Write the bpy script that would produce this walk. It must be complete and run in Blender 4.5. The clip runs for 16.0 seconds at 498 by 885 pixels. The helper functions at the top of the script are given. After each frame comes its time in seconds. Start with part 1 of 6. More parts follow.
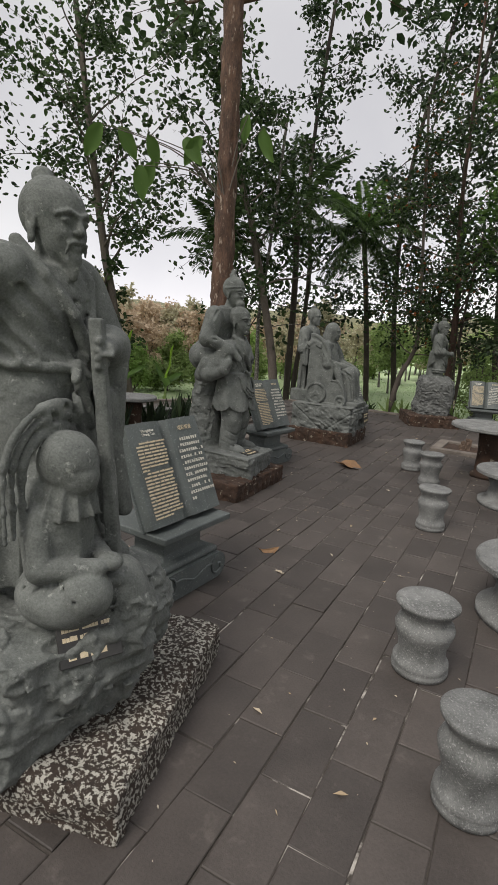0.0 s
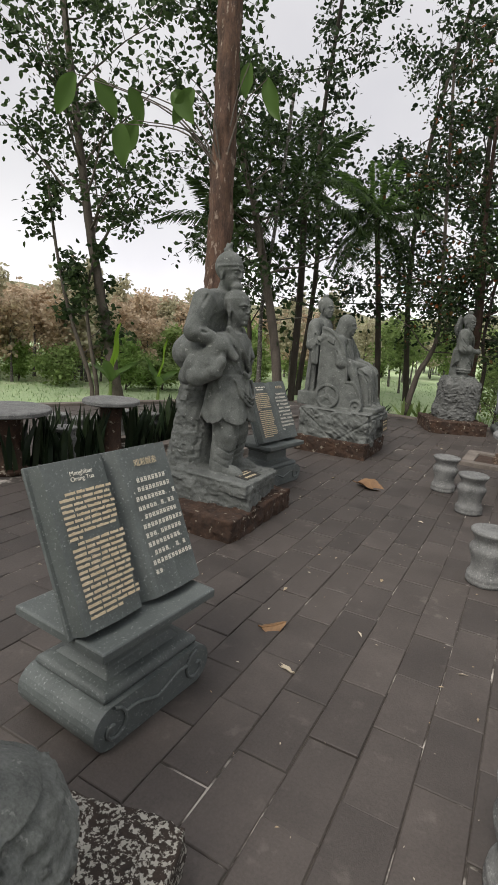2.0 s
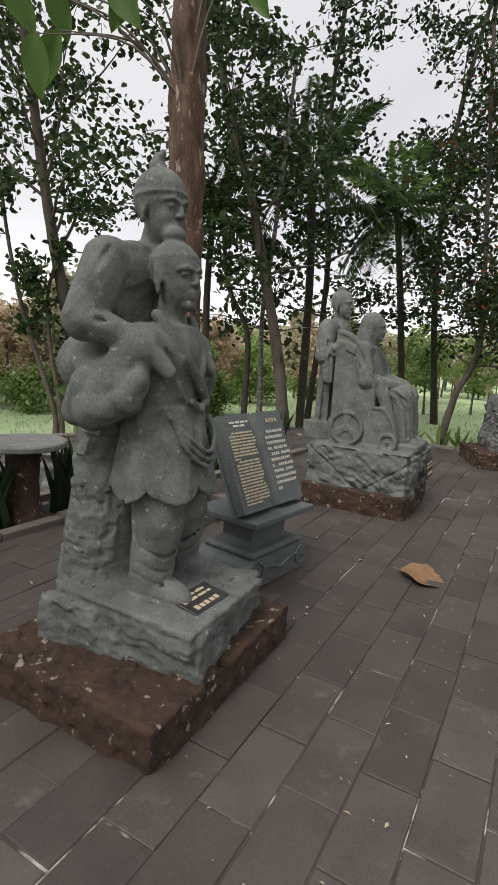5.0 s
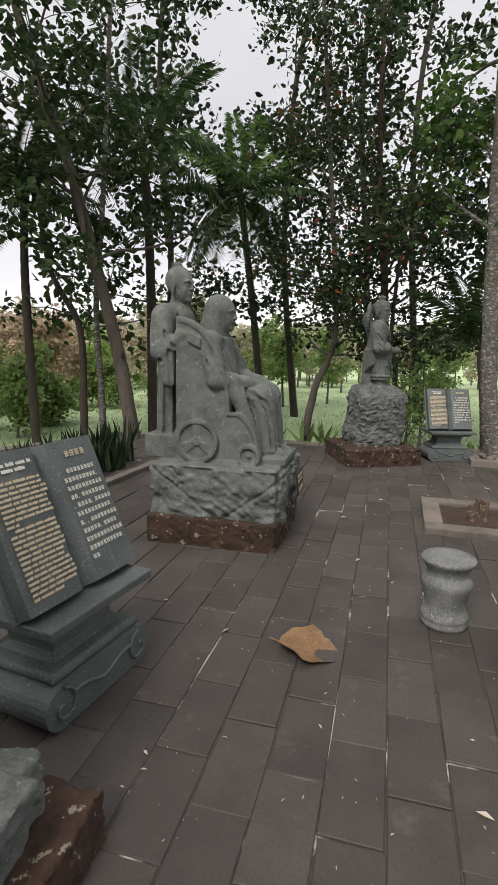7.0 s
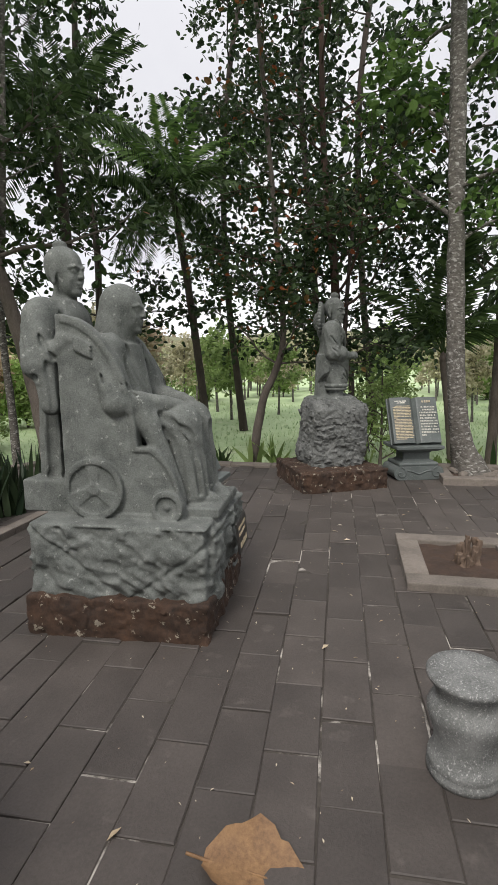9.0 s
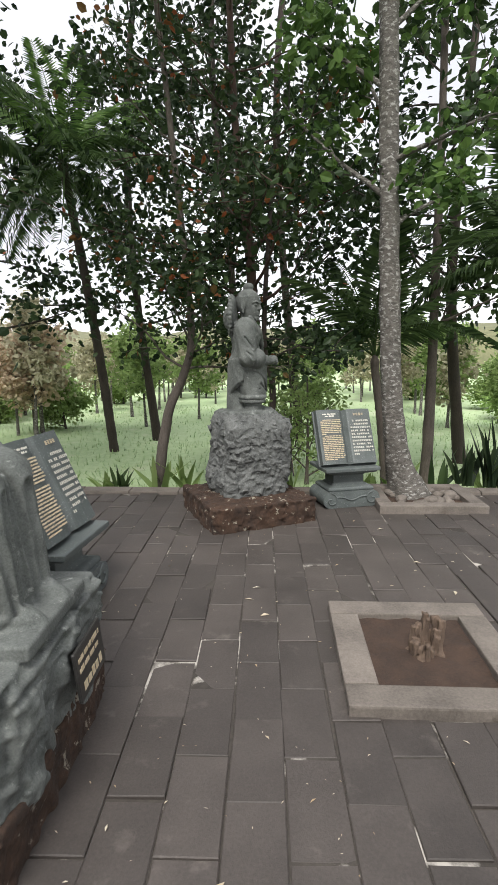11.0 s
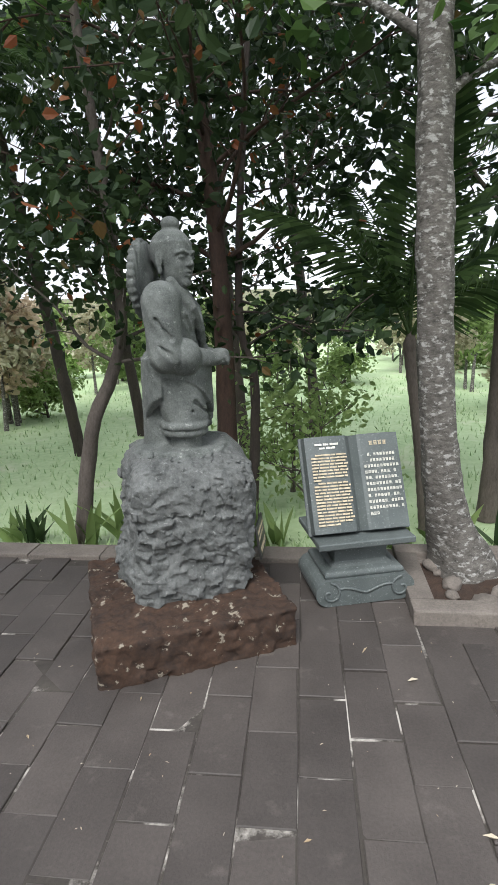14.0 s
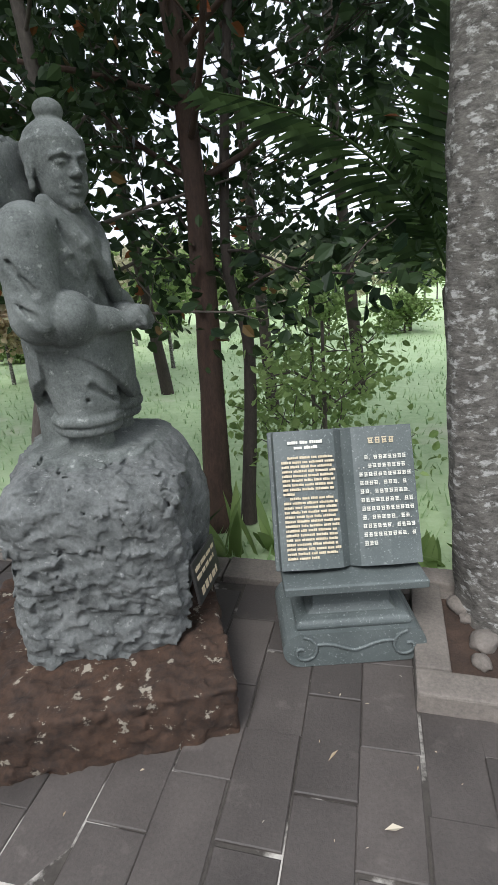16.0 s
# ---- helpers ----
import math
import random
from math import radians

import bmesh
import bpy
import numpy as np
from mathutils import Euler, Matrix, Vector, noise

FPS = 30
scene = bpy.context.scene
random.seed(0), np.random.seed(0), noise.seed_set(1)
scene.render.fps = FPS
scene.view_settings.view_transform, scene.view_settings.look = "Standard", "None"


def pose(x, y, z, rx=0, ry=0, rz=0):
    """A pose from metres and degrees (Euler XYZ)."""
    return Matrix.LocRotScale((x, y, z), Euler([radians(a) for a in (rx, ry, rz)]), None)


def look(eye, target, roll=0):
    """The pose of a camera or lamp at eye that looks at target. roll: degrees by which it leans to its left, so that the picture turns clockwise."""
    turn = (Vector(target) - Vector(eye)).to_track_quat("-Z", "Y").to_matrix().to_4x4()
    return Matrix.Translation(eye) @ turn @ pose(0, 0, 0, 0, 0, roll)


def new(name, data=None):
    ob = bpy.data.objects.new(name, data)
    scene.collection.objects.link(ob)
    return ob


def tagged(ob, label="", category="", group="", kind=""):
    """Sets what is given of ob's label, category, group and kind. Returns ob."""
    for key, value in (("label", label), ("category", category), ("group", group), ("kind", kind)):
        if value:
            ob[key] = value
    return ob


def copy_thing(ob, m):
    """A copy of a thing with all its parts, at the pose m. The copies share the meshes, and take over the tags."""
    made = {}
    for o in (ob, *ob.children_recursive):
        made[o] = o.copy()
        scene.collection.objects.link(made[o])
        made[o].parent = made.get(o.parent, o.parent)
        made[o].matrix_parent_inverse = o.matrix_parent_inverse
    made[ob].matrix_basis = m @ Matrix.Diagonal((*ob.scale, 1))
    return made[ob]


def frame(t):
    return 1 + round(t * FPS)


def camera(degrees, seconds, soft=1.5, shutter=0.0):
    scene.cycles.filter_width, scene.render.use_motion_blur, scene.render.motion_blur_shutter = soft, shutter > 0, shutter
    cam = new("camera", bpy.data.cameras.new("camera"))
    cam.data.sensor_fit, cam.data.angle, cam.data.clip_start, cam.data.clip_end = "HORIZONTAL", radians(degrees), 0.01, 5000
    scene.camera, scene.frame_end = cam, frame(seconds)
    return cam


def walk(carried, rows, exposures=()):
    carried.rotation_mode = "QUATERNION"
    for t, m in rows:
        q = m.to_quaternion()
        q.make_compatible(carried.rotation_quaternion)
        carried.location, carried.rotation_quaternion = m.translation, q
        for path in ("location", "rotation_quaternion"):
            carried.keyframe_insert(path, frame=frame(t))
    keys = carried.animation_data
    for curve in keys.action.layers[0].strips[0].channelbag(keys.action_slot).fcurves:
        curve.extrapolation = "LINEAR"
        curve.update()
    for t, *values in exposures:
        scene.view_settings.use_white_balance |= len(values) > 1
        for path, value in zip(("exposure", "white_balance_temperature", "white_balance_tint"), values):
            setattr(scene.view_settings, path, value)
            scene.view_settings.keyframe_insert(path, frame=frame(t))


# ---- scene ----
cam = camera(50.8, 16.0)
PATH = [
    (0, (0.464, 0.086, 1.786), (0.43, 2.042, 1.374), 4.0),
    (0.5, (0.475, 0.349, 1.747), (0.511, 2.301, 1.315), 3.4),
    (1, (0.527, 0.704, 1.768), (0.531, 2.655, 1.327), 4.1),
    (1.5, (0.497, 1.063, 1.741), (0.463, 3.015, 1.308), 4.5),
    (2, (0.464, 1.373, 1.739), (0.421, 3.327, 1.313), 4.3),
    (2.5, (0.535, 1.713, 1.724), (0.481, 3.665, 1.292), 3.6),
    (3, (0.566, 2.065, 1.722), (0.448, 4.017, 1.303), 3.3),
    (3.2, (0.548, 2.22, 1.726), (0.421, 4.171, 1.307), 3.2),
    (5.3, (0.72, 3.891, 1.595), (0.631, 5.859, 1.251), 3.1),
    (5.5, (0.762, 4.009, 1.595), (0.703, 5.979, 1.257), 2.4),
    (6, (0.858, 4.358, 1.613), (0.913, 6.329, 1.28), 2.2),
    (6.5, (0.89, 4.657, 1.596), (1.124, 6.615, 1.263), 2.1),
    (7, (0.937, 4.925, 1.597), (1.344, 6.851, 1.244), 1.1),
    (7.5, (1.05, 5.224, 1.591), (1.514, 7.137, 1.238), 0.7),
    (8, (1.114, 5.527, 1.59), (1.565, 7.448, 1.265), 0.3),
    (8.5, (1.175, 5.823, 1.603), (1.674, 7.734, 1.292), -0.6),
    (9, (1.398, 6.046, 1.581), (1.972, 7.936, 1.265), -0.6),
    (9.5, (1.606, 6.259, 1.58), (2.251, 8.123, 1.248), 0.3),
    (10, (1.794, 6.508, 1.605), (2.544, 8.333, 1.274), 0.5),
    (10.2, (1.869, 6.612, 1.605), (2.649, 8.427, 1.295), 0.2),
    (11.25, (2.180, 7.367, 1.681), (3.018, 9.149, 1.345), -0.7),
    (12.3, (2.811, 7.922, 1.757), (3.708, 9.672, 1.396), -1.6),
    (12.5, (2.921, 8.04, 1.779), (3.775, 9.814, 1.424), -1.6),
    (13, (3.149, 8.396, 1.792), (3.937, 10.2, 1.438), -1.8),
    (13.5, (3.348, 8.799, 1.797), (4.118, 10.607, 1.425), -1.6),
    (14, (3.703, 9.138, 1.818), (4.375, 10.965, 1.359), -2.1),
    (14.5, (3.92, 9.445, 1.8), (4.54, 11.279, 1.3), -0.4),
    (15, (4.118, 9.706, 1.822), (4.632, 11.561, 1.278), -1.3),
    (15.5, (4.313, 9.878, 1.794), (4.762, 11.726, 1.177), -1.7),
    (16, (4.58, 9.929, 1.778), (4.992, 11.779, 1.139), -3.3),
]
EXPOSURES = [(0.0, 0.04, 6500, 10), (3.2, 0.28, 6500, 10), (5.5, 0.25, 6500, 10), (9.0, 0.38, 6400, 10), (12.5, 0.85, 6150, 8), (14.0, 0.80, 5950, 8), (15.0, 0.68, 5800, 8), (16.0, 0.72, 5800, 8)]
walk(cam, [(t, look(eye, target, roll)) for t, eye, target, roll in PATH], EXPOSURES)

# ---- world and light ----
world = bpy.data.worlds.new("overcast_sky")
scene.world = world
world.use_nodes = True
wt = world.node_tree
wt.nodes.clear()
w_out = wt.nodes.new("ShaderNodeOutputWorld")
w_bg = wt.nodes.new("ShaderNodeBackground")
w_sky = wt.nodes.new("ShaderNodeTexSky")
w_sky.sky_type = "NISHITA"
w_sky.sun_disc = False
w_sky.sun_elevation = radians(50)
w_sky.sun_rotation = radians(217)
w_sky.dust_density = 3.0
w_noise = wt.nodes.new("ShaderNodeTexNoise")
w_noise.inputs["Scale"].default_value = 2.2
w_noise.inputs["Detail"].default_value = 6.0
w_ramp = wt.nodes.new("ShaderNodeValToRGB")
w_ramp.color_ramp.elements[0].position = 0.32
w_ramp.color_ramp.elements[0].color = (0.80, 0.78, 0.82, 1)
w_ramp.color_ramp.elements[1].position = 0.62
w_ramp.color_ramp.elements[1].color = (1.0, 0.98, 0.98, 1)
w_scale = wt.nodes.new("ShaderNodeVectorMath")
w_scale.operation = "SCALE"
w_mix = wt.nodes.new("ShaderNodeMixRGB")
w_mix.inputs["Fac"].default_value = 0.86
wt.links.new(w_noise.outputs["Fac"], w_ramp.inputs["Fac"])
wt.links.new(w_ramp.outputs["Color"], w_scale.inputs[0])
w_coord = wt.nodes.new("ShaderNodeTexCoord")
w_sep = wt.nodes.new("ShaderNodeSeparateXYZ")
w_up = wt.nodes.new("ShaderNodeFloatCurve")    # hazy bright horizon, greyer cloud, brightest overhead
w_curve = w_up.mapping.curves[0]
w_curve.points[0].location = (0.0, 0.74)
w_curve.points[1].location = (1.0, 0.95)
w_curve.points.new(0.35, 0.39)
w_up.mapping.update()
w_gain = wt.nodes.new("ShaderNodeMath")
w_gain.operation = "MULTIPLY"
w_gain.inputs[1].default_value = 22.0
wt.links.new(w_coord.outputs["Generated"], w_sep.inputs[0])
wt.links.new(w_sep.outputs["Z"], w_up.inputs["Value"])
wt.links.new(w_up.outputs["Value"], w_gain.inputs[0])
wt.links.new(w_gain.outputs[0], w_scale.inputs["Scale"])
wt.links.new(w_sky.outputs["Color"], w_mix.inputs["Color1"])
wt.links.new(w_scale.outputs["Vector"], w_mix.inputs["Color2"])
wt.links.new(w_mix.outputs["Color"], w_bg.inputs["Color"])
w_bg.inputs["Strength"].default_value = 0.092
wt.links.new(w_bg.outputs["Background"], w_out.inputs["Surface"])

sun_data = bpy.data.lights.new("sun", "SUN")
sun_data.energy = 2.6
sun_data.angle = radians(22)
sun_data.color = (1.0, 0.95, 0.88)
sun = new("sun", sun_data)
sun.matrix_world = look((-6, -8, 12), (0, 0, 0))


# ---- materials ----
def links(mat):
    return mat.node_tree.nodes, mat.node_tree.links


def surface(name, dark, light, scale=6.0, fine=60.0, rough=0.85, bump=0.25, spots=None, streak=(1, 1, 1),
            island=0.0, piece=0.0, metal=0.0, extra=None):
    """Two scales of colour, optional spots (colour, scale, threshold, width), and fine relief."""
    mat = bpy.data.materials.new(name)
    mat.use_nodes = True
    n, l = links(mat)
    bsdf = n["Principled BSDF"]
    tex = n.new("ShaderNodeTexCoord")
    mapping = n.new("ShaderNodeMapping")
    mapping.inputs["Scale"].default_value = streak
    l.new(tex.outputs["Object"], mapping.inputs["Vector"])
    big = n.new("ShaderNodeTexNoise")
    big.inputs["Scale"].default_value = scale
    big.inputs["Detail"].default_value = 6
    big.inputs["Roughness"].default_value = 0.62
    small = n.new("ShaderNodeTexNoise")
    small.inputs["Scale"].default_value = fine
    small.inputs["Detail"].default_value = 5
    small.inputs["Roughness"].default_value = 0.7
    vec = mapping.outputs["Vector"]
    if piece:
        info = n.new("ShaderNodeObjectInfo")
        shift = n.new("ShaderNodeVectorMath")
        shift.operation = "MULTIPLY_ADD"
        comb = n.new("ShaderNodeCombineXYZ")
        for k in "XYZ":
            l.new(info.outputs["Random"], comb.inputs[k])
        l.new(comb.outputs["Vector"], shift.inputs[0])
        shift.inputs[1].default_value = (37.0, 53.0, 71.0)
        l.new(vec, shift.inputs[2])
        vec = shift.outputs["Vector"]
    l.new(vec, big.inputs["Vector"])
    l.new(vec, small.inputs["Vector"])
    ramp = n.new("ShaderNodeValToRGB")
    ramp.color_ramp.elements[0].position, ramp.color_ramp.elements[1].position = 0.32, 0.68
    ramp.color_ramp.elements[0].color = (*dark, 1)
    ramp.color_ramp.elements[1].color = (*light, 1)
    blend = n.new("ShaderNodeMath")
    blend.operation = "MULTIPLY_ADD"
    blend.inputs[1].default_value = 0.45
    half = n.new("ShaderNodeMath")
    half.operation = "MULTIPLY"
    half.inputs[1].default_value = 0.55
    l.new(big.outputs["Fac"], half.inputs[0])
    l.new(small.outputs["Fac"], blend.inputs[0])
    l.new(half.outputs[0], blend.inputs[2])
    l.new(blend.outputs[0], ramp.inputs["Fac"])
    colour = ramp.outputs["Color"]
    if spots:
        s_col, s_scale, s_pos, s_wide = spots
        sn = n.new("ShaderNodeTexNoise")
        sn.inputs["Scale"].default_value = s_scale
        sn.inputs["Detail"].default_value = 8
        sn.inputs["Roughness"].default_value = 0.65
        l.new(vec, sn.inputs["Vector"])
        sr = n.new("ShaderNodeValToRGB")
        sr.color_ramp.elements[0].position, sr.color_ramp.elements[1].position = s_pos, s_pos + s_wide
        sr.color_ramp.elements[0].color = (0, 0, 0, 1)
        sr.color_ramp.elements[1].color = (1, 1, 1, 1)
        l.new(sn.outputs["Fac"], sr.inputs["Fac"])
        sm = n.new("ShaderNodeMixRGB")
        l.new(sr.outputs["Color"], sm.inputs["Fac"])
        l.new(colour, sm.inputs["Color1"])
        sm.inputs["Color2"].default_value = (*s_col, 1)
        colour = sm.outputs["Color"]
    if island or piece:
        if piece:
            rnd = info.outputs["Random"]
            amount = piece
        else:
            geo = n.new("ShaderNodeNewGeometry")
            rnd = geo.outputs["Random Per Island"]
            amount = island
        rng = n.new("ShaderNodeMapRange")
        rng.inputs["To Min"].default_value = 1 - amount
        rng.inputs["To Max"].default_value = 1 + amount
        l.new(rnd, rng.inputs["Value"])
        mul = n.new("ShaderNodeVectorMath")
        mul.operation = "SCALE"
        l.new(colour, mul.inputs[0])
        l.new(rng.outputs["Result"], mul.inputs["Scale"])
        colour = mul.outputs["Vector"]
    l.new(colour, bsdf.inputs["Base Color"])
    bsdf.inputs["Metallic"].default_value = metal
    rr = n.new("ShaderNodeMapRange")
    rr.inputs["To Min"].default_value = max(0.05, rough - 0.12)
    rr.inputs["To Max"].default_value = min(1.0, rough + 0.12)
    l.new(big.outputs["Fac"], rr.inputs["Value"])
    l.new(rr.outputs["Result"], bsdf.inputs["Roughness"])
    if bump:
        b = n.new("ShaderNodeBump")
        b.inputs["Strength"].default_value = bump
        b.inputs["Distance"].default_value = 0.012
        l.new(blend.outputs[0], b.inputs["Height"])
        l.new(b.outputs["Normal"], bsdf.inputs["Normal"])
    return mat


def leafy(name, dark, light, through_light=0.35, rough=0.5, other=None):
    """Leaves: each one its own tone, some light passing through."""
    mat = bpy.data.materials.new(name)
    mat.use_nodes = True
    n, l = links(mat)
    bsdf = n["Principled BSDF"]
    out = n["Material Output"]
    geo = n.new("ShaderNodeNewGeometry")
    ramp = n.new("ShaderNodeValToRGB")
    ramp.color_ramp.elements[0].color = (*dark, 1)
    ramp.color_ramp.elements[1].color = (*light, 1)
    if other:
        e = ramp.color_ramp.elements.new(0.93)
        e.color = (*light, 1)
        ramp.color_ramp.elements[2].color = (*other, 1)
    l.new(geo.outputs["Random Per Island"], ramp.inputs["Fac"])
    l.new(ramp.outputs["Color"], bsdf.inputs["Base Color"])
    bsdf.inputs["Roughness"].default_value = rough
    bsdf.inputs["Specular IOR Level"].default_value = 0.2
    tr = n.new("ShaderNodeBsdfTranslucent")
    l.new(ramp.outputs["Color"], tr.inputs["Color"])
    mix = n.new("ShaderNodeMixShader")
    mix.inputs["Fac"].default_value = through_light
    l.new(bsdf.outputs["BSDF"], mix.inputs[1])
    l.new(tr.outputs["BSDF"], mix.inputs[2])
    l.new(mix.outputs["Shader"], out.inputs["Surface"])
    return mat


M_STATUE = surface("carved_andesite", (0.040, 0.045, 0.041), (0.182, 0.192, 0.180), 7, 110, 0.9, 0.7,
                   ((0.27, 0.28, 0.26), 26, 0.60, 0.10))
M_ROCK = surface("rough_andesite", (0.042, 0.045, 0.043), (0.18, 0.184, 0.177), 6, 70, 0.92, 0.9,
                 ((0.225, 0.227, 0.217), 45, 0.60, 0.08))
M_LECTERN = surface("dark_green_grey_stone", (0.050, 0.060, 0.058), (0.118, 0.132, 0.128), 5, 200, 0.55, 0.12,
                    ((0.24, 0.26, 0.25), 85, 0.585, 0.08))
M_GOLD = surface("worn_gold_paint", (0.40, 0.31, 0.18), (0.64, 0.56, 0.41), 30, 300, 0.6, 0.05)
M_PALE = surface("worn_pale_paint", (0.50, 0.48, 0.41), (0.76, 0.74, 0.66), 30, 300, 0.65, 0.05)
M_PLAQUE = surface("black_polished_stone", (0.012, 0.012, 0.012), (0.035, 0.033, 0.03), 8, 100, 0.4, 0.05)
M_PLINTH = surface("mossy_concrete", (0.010, 0.007, 0.005), (0.042, 0.028, 0.020), 4, 40, 0.92, 1.0,
                   ((0.34, 0.33, 0.29), 58, 0.515, 0.03))
M_PLINTH_B = surface("dark_mossy_concrete", (0.008, 0.005, 0.0035), (0.070, 0.036, 0.020), 7, 45, 0.92, 1.0,
                     ((0.24, 0.21, 0.165), 15, 0.60, 0.03))
M_TILE = surface("andesite_paver", (0.0345, 0.0285, 0.025), (0.078, 0.0655, 0.058), 3.2, 90, 0.66, 0.35,
                 ((0.125, 0.108, 0.094), 6, 0.60, 0.2), piece=0.2)
M_TILE_FAR = surface("andesite_paving", (0.0345, 0.0285, 0.025), (0.078, 0.0655, 0.058), 3.2, 90, 0.66, 0.35,
                     ((0.125, 0.108, 0.094), 6, 0.60, 0.2), island=0.2)
M_JOINT = surface("pale_joint_mortar", (0.022, 0.018, 0.015), (0.07, 0.06, 0.05), 3.0, 30, 0.95, 0.4, ((0.40, 0.37, 0.33), 1.9, 0.54, 0.07))
M_KERB = surface("weathered_kerb_stone", (0.075, 0.064, 0.054), (0.20, 0.172, 0.148), 4, 70, 0.88, 0.4,
                 ((0.08, 0.065, 0.05), 6, 0.62, 0.12), piece=0.12)
M_SOIL = surface("red_brown_soil", (0.020, 0.012, 0.008), (0.065, 0.038, 0.025), 7, 70, 0.97, 1.0)
M_STOOL = surface("grey_granite", (0.045, 0.047, 0.045), (0.24, 0.243, 0.235), 7, 150, 0.85, 0.7,
                  ((0.30, 0.30, 0.29), 95, 0.57, 0.05), piece=0.1)
M_STUMP = surface("dead_wood", (0.05, 0.034, 0.024), (0.18, 0.125, 0.09), 6, 60, 0.9, 0.9, streak=(4, 4, 1))
M_BARK_RED = surface("red_brown_bark", (0.016, 0.009, 0.007), (0.135, 0.075, 0.050), 5, 26, 0.95, 1.0,
                     ((0.27, 0.21, 0.17), 8, 0.585, 0.06), streak=(2.2, 2.2, 0.7))
M_BARK_BROWN = surface("brown_bark", (0.018, 0.011, 0.008), (0.085, 0.048, 0.034), 5, 30, 0.95, 0.9, streak=(2, 2, 0.7))
M_BARK_GREY = surface("grey_brown_bark", (0.045, 0.036, 0.030), (0.15, 0.125, 0.105), 4, 34, 0.95, 0.9,
                      ((0.24, 0.23, 0.20), 9, 0.66, 0.08), streak=(2, 2, 0.7))
M_BARK_PALE = surface("mottled_pale_bark", (0.020, 0.017, 0.014), (0.18, 0.165, 0.145), 15, 48, 0.94, 1.0,
                      ((0.34, 0.33, 0.31), 19, 0.53, 0.09), streak=(0.9, 0.9, 1.7))
M_BARK_DARK = surface("dark_bark", (0.022, 0.017, 0.014), (0.075, 0.058, 0.048), 4, 34, 0.95, 0.9, streak=(2, 2, 0.7))
M_LEAF_DARK = leafy("dark_green_leaves", (0.010, 0.021, 0.010), (0.046, 0.075, 0.030), 0.34, 0.45)
M_LEAF_MID = leafy("green_leaves", (0.018, 0.035, 0.014), (0.070, 0.110, 0.040), 0.38, 0.45)
M_LEAF_RED = leafy("green_leaves_with_red_ones", (0.012, 0.025, 0.010), (0.055, 0.088, 0.032), 0.36, 0.45, (0.25, 0.07, 0.025))
M_LEAF_BRIGHT = leafy("bright_green_leaves", (0.035, 0.075, 0.02), (0.12, 0.20, 0.05), 0.42, 0.45)
# shrub and hedge leaves lighter than real foliage, making up for missing light
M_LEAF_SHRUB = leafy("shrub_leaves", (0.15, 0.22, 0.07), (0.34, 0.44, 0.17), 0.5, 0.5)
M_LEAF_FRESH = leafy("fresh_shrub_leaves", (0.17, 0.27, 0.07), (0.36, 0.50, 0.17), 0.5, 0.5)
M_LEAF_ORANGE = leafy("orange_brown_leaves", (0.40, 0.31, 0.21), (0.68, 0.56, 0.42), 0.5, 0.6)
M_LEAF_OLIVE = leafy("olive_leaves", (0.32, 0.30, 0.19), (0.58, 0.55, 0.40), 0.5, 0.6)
M_PALM = leafy("palm_leaflets", (0.02, 0.04, 0.014), (0.085, 0.135, 0.045), 0.4, 0.4)
# lighter copy of the palm green: backlight painted into the upper fronds
M_PALM_LIT = leafy("lit_palm_leaflets", (0.06, 0.12, 0.03), (0.16, 0.26, 0.07), 0.45, 0.4)
M_SANS = leafy("sansevieria_leaves", (0.012, 0.022, 0.012), (0.045, 0.065, 0.03), 0.1, 0.35)
M_BANANA = leafy("banana_leaf", (0.16, 0.30, 0.03), (0.26, 0.42, 0.05), 0.5, 0.4)
# meadow greens paled: the bright haze is mixed into grass and ground colour
M_GRASS = leafy("grass_blades", (0.22, 0.34, 0.14), (0.44, 0.55, 0.30), 0.45, 0.6)
M_FIELD = surface("haze_paled_meadow", (0.24, 0.34, 0.16), (0.44, 0.53, 0.31), 0.35, 9, 0.95, 0.6,
                  ((0.50, 0.49, 0.36), 0.8, 0.56, 0.2))
M_DRY = surface("dry_teak_leaf", (0.085, 0.042, 0.018), (0.27, 0.155, 0.07), 9, 60, 0.7, 0.6,
                ((0.10, 0.05, 0.025), 9, 0.62, 0.1))
M_LITTER = leafy("fallen_leaf_litter", (0.30, 0.22, 0.13), (0.55, 0.50, 0.40), 0.1, 0.7)


# ---- mesh helpers ----
def mesh_of(name, verts, faces, mat, smooth=False):
    me = bpy.data.meshes.new(name)
    me.from_pydata(verts.tolist() if hasattr(verts, "tolist") else verts, [], faces.tolist() if hasattr(faces, "tolist") else faces)
    if mat:
        me.materials.append(mat)
    if smooth:
        me.polygons.foreach_set("use_smooth", np.ones(len(me.polygons), dtype=bool))
    me.update()
    return me


def thing(name, label, category, group="", kind="", at=None, mesh=None):
    ob = new(name, mesh)
    if at is not None:
        ob.matrix_world = at
    return tagged(ob, label, category, group, kind)


def part(name, bm, material, parent, label="", m=None, smooth=False):
    """One mesh object under a thing or a part; bm is a bmesh or a ready mesh."""
    if isinstance(bm, bmesh.types.BMesh):
        me = bpy.data.meshes.new(name)
        bm.to_mesh(me)
        bm.free()
        me.materials.append(material)
        if smooth:
            me.polygons.foreach_set("use_smooth", np.ones(len(me.polygons), dtype=bool))
    else:
        me = bm
    ob = new(name, me)
    ob.parent = parent
    if m is not None:
        ob.matrix_basis = m
    return tagged(ob, label)


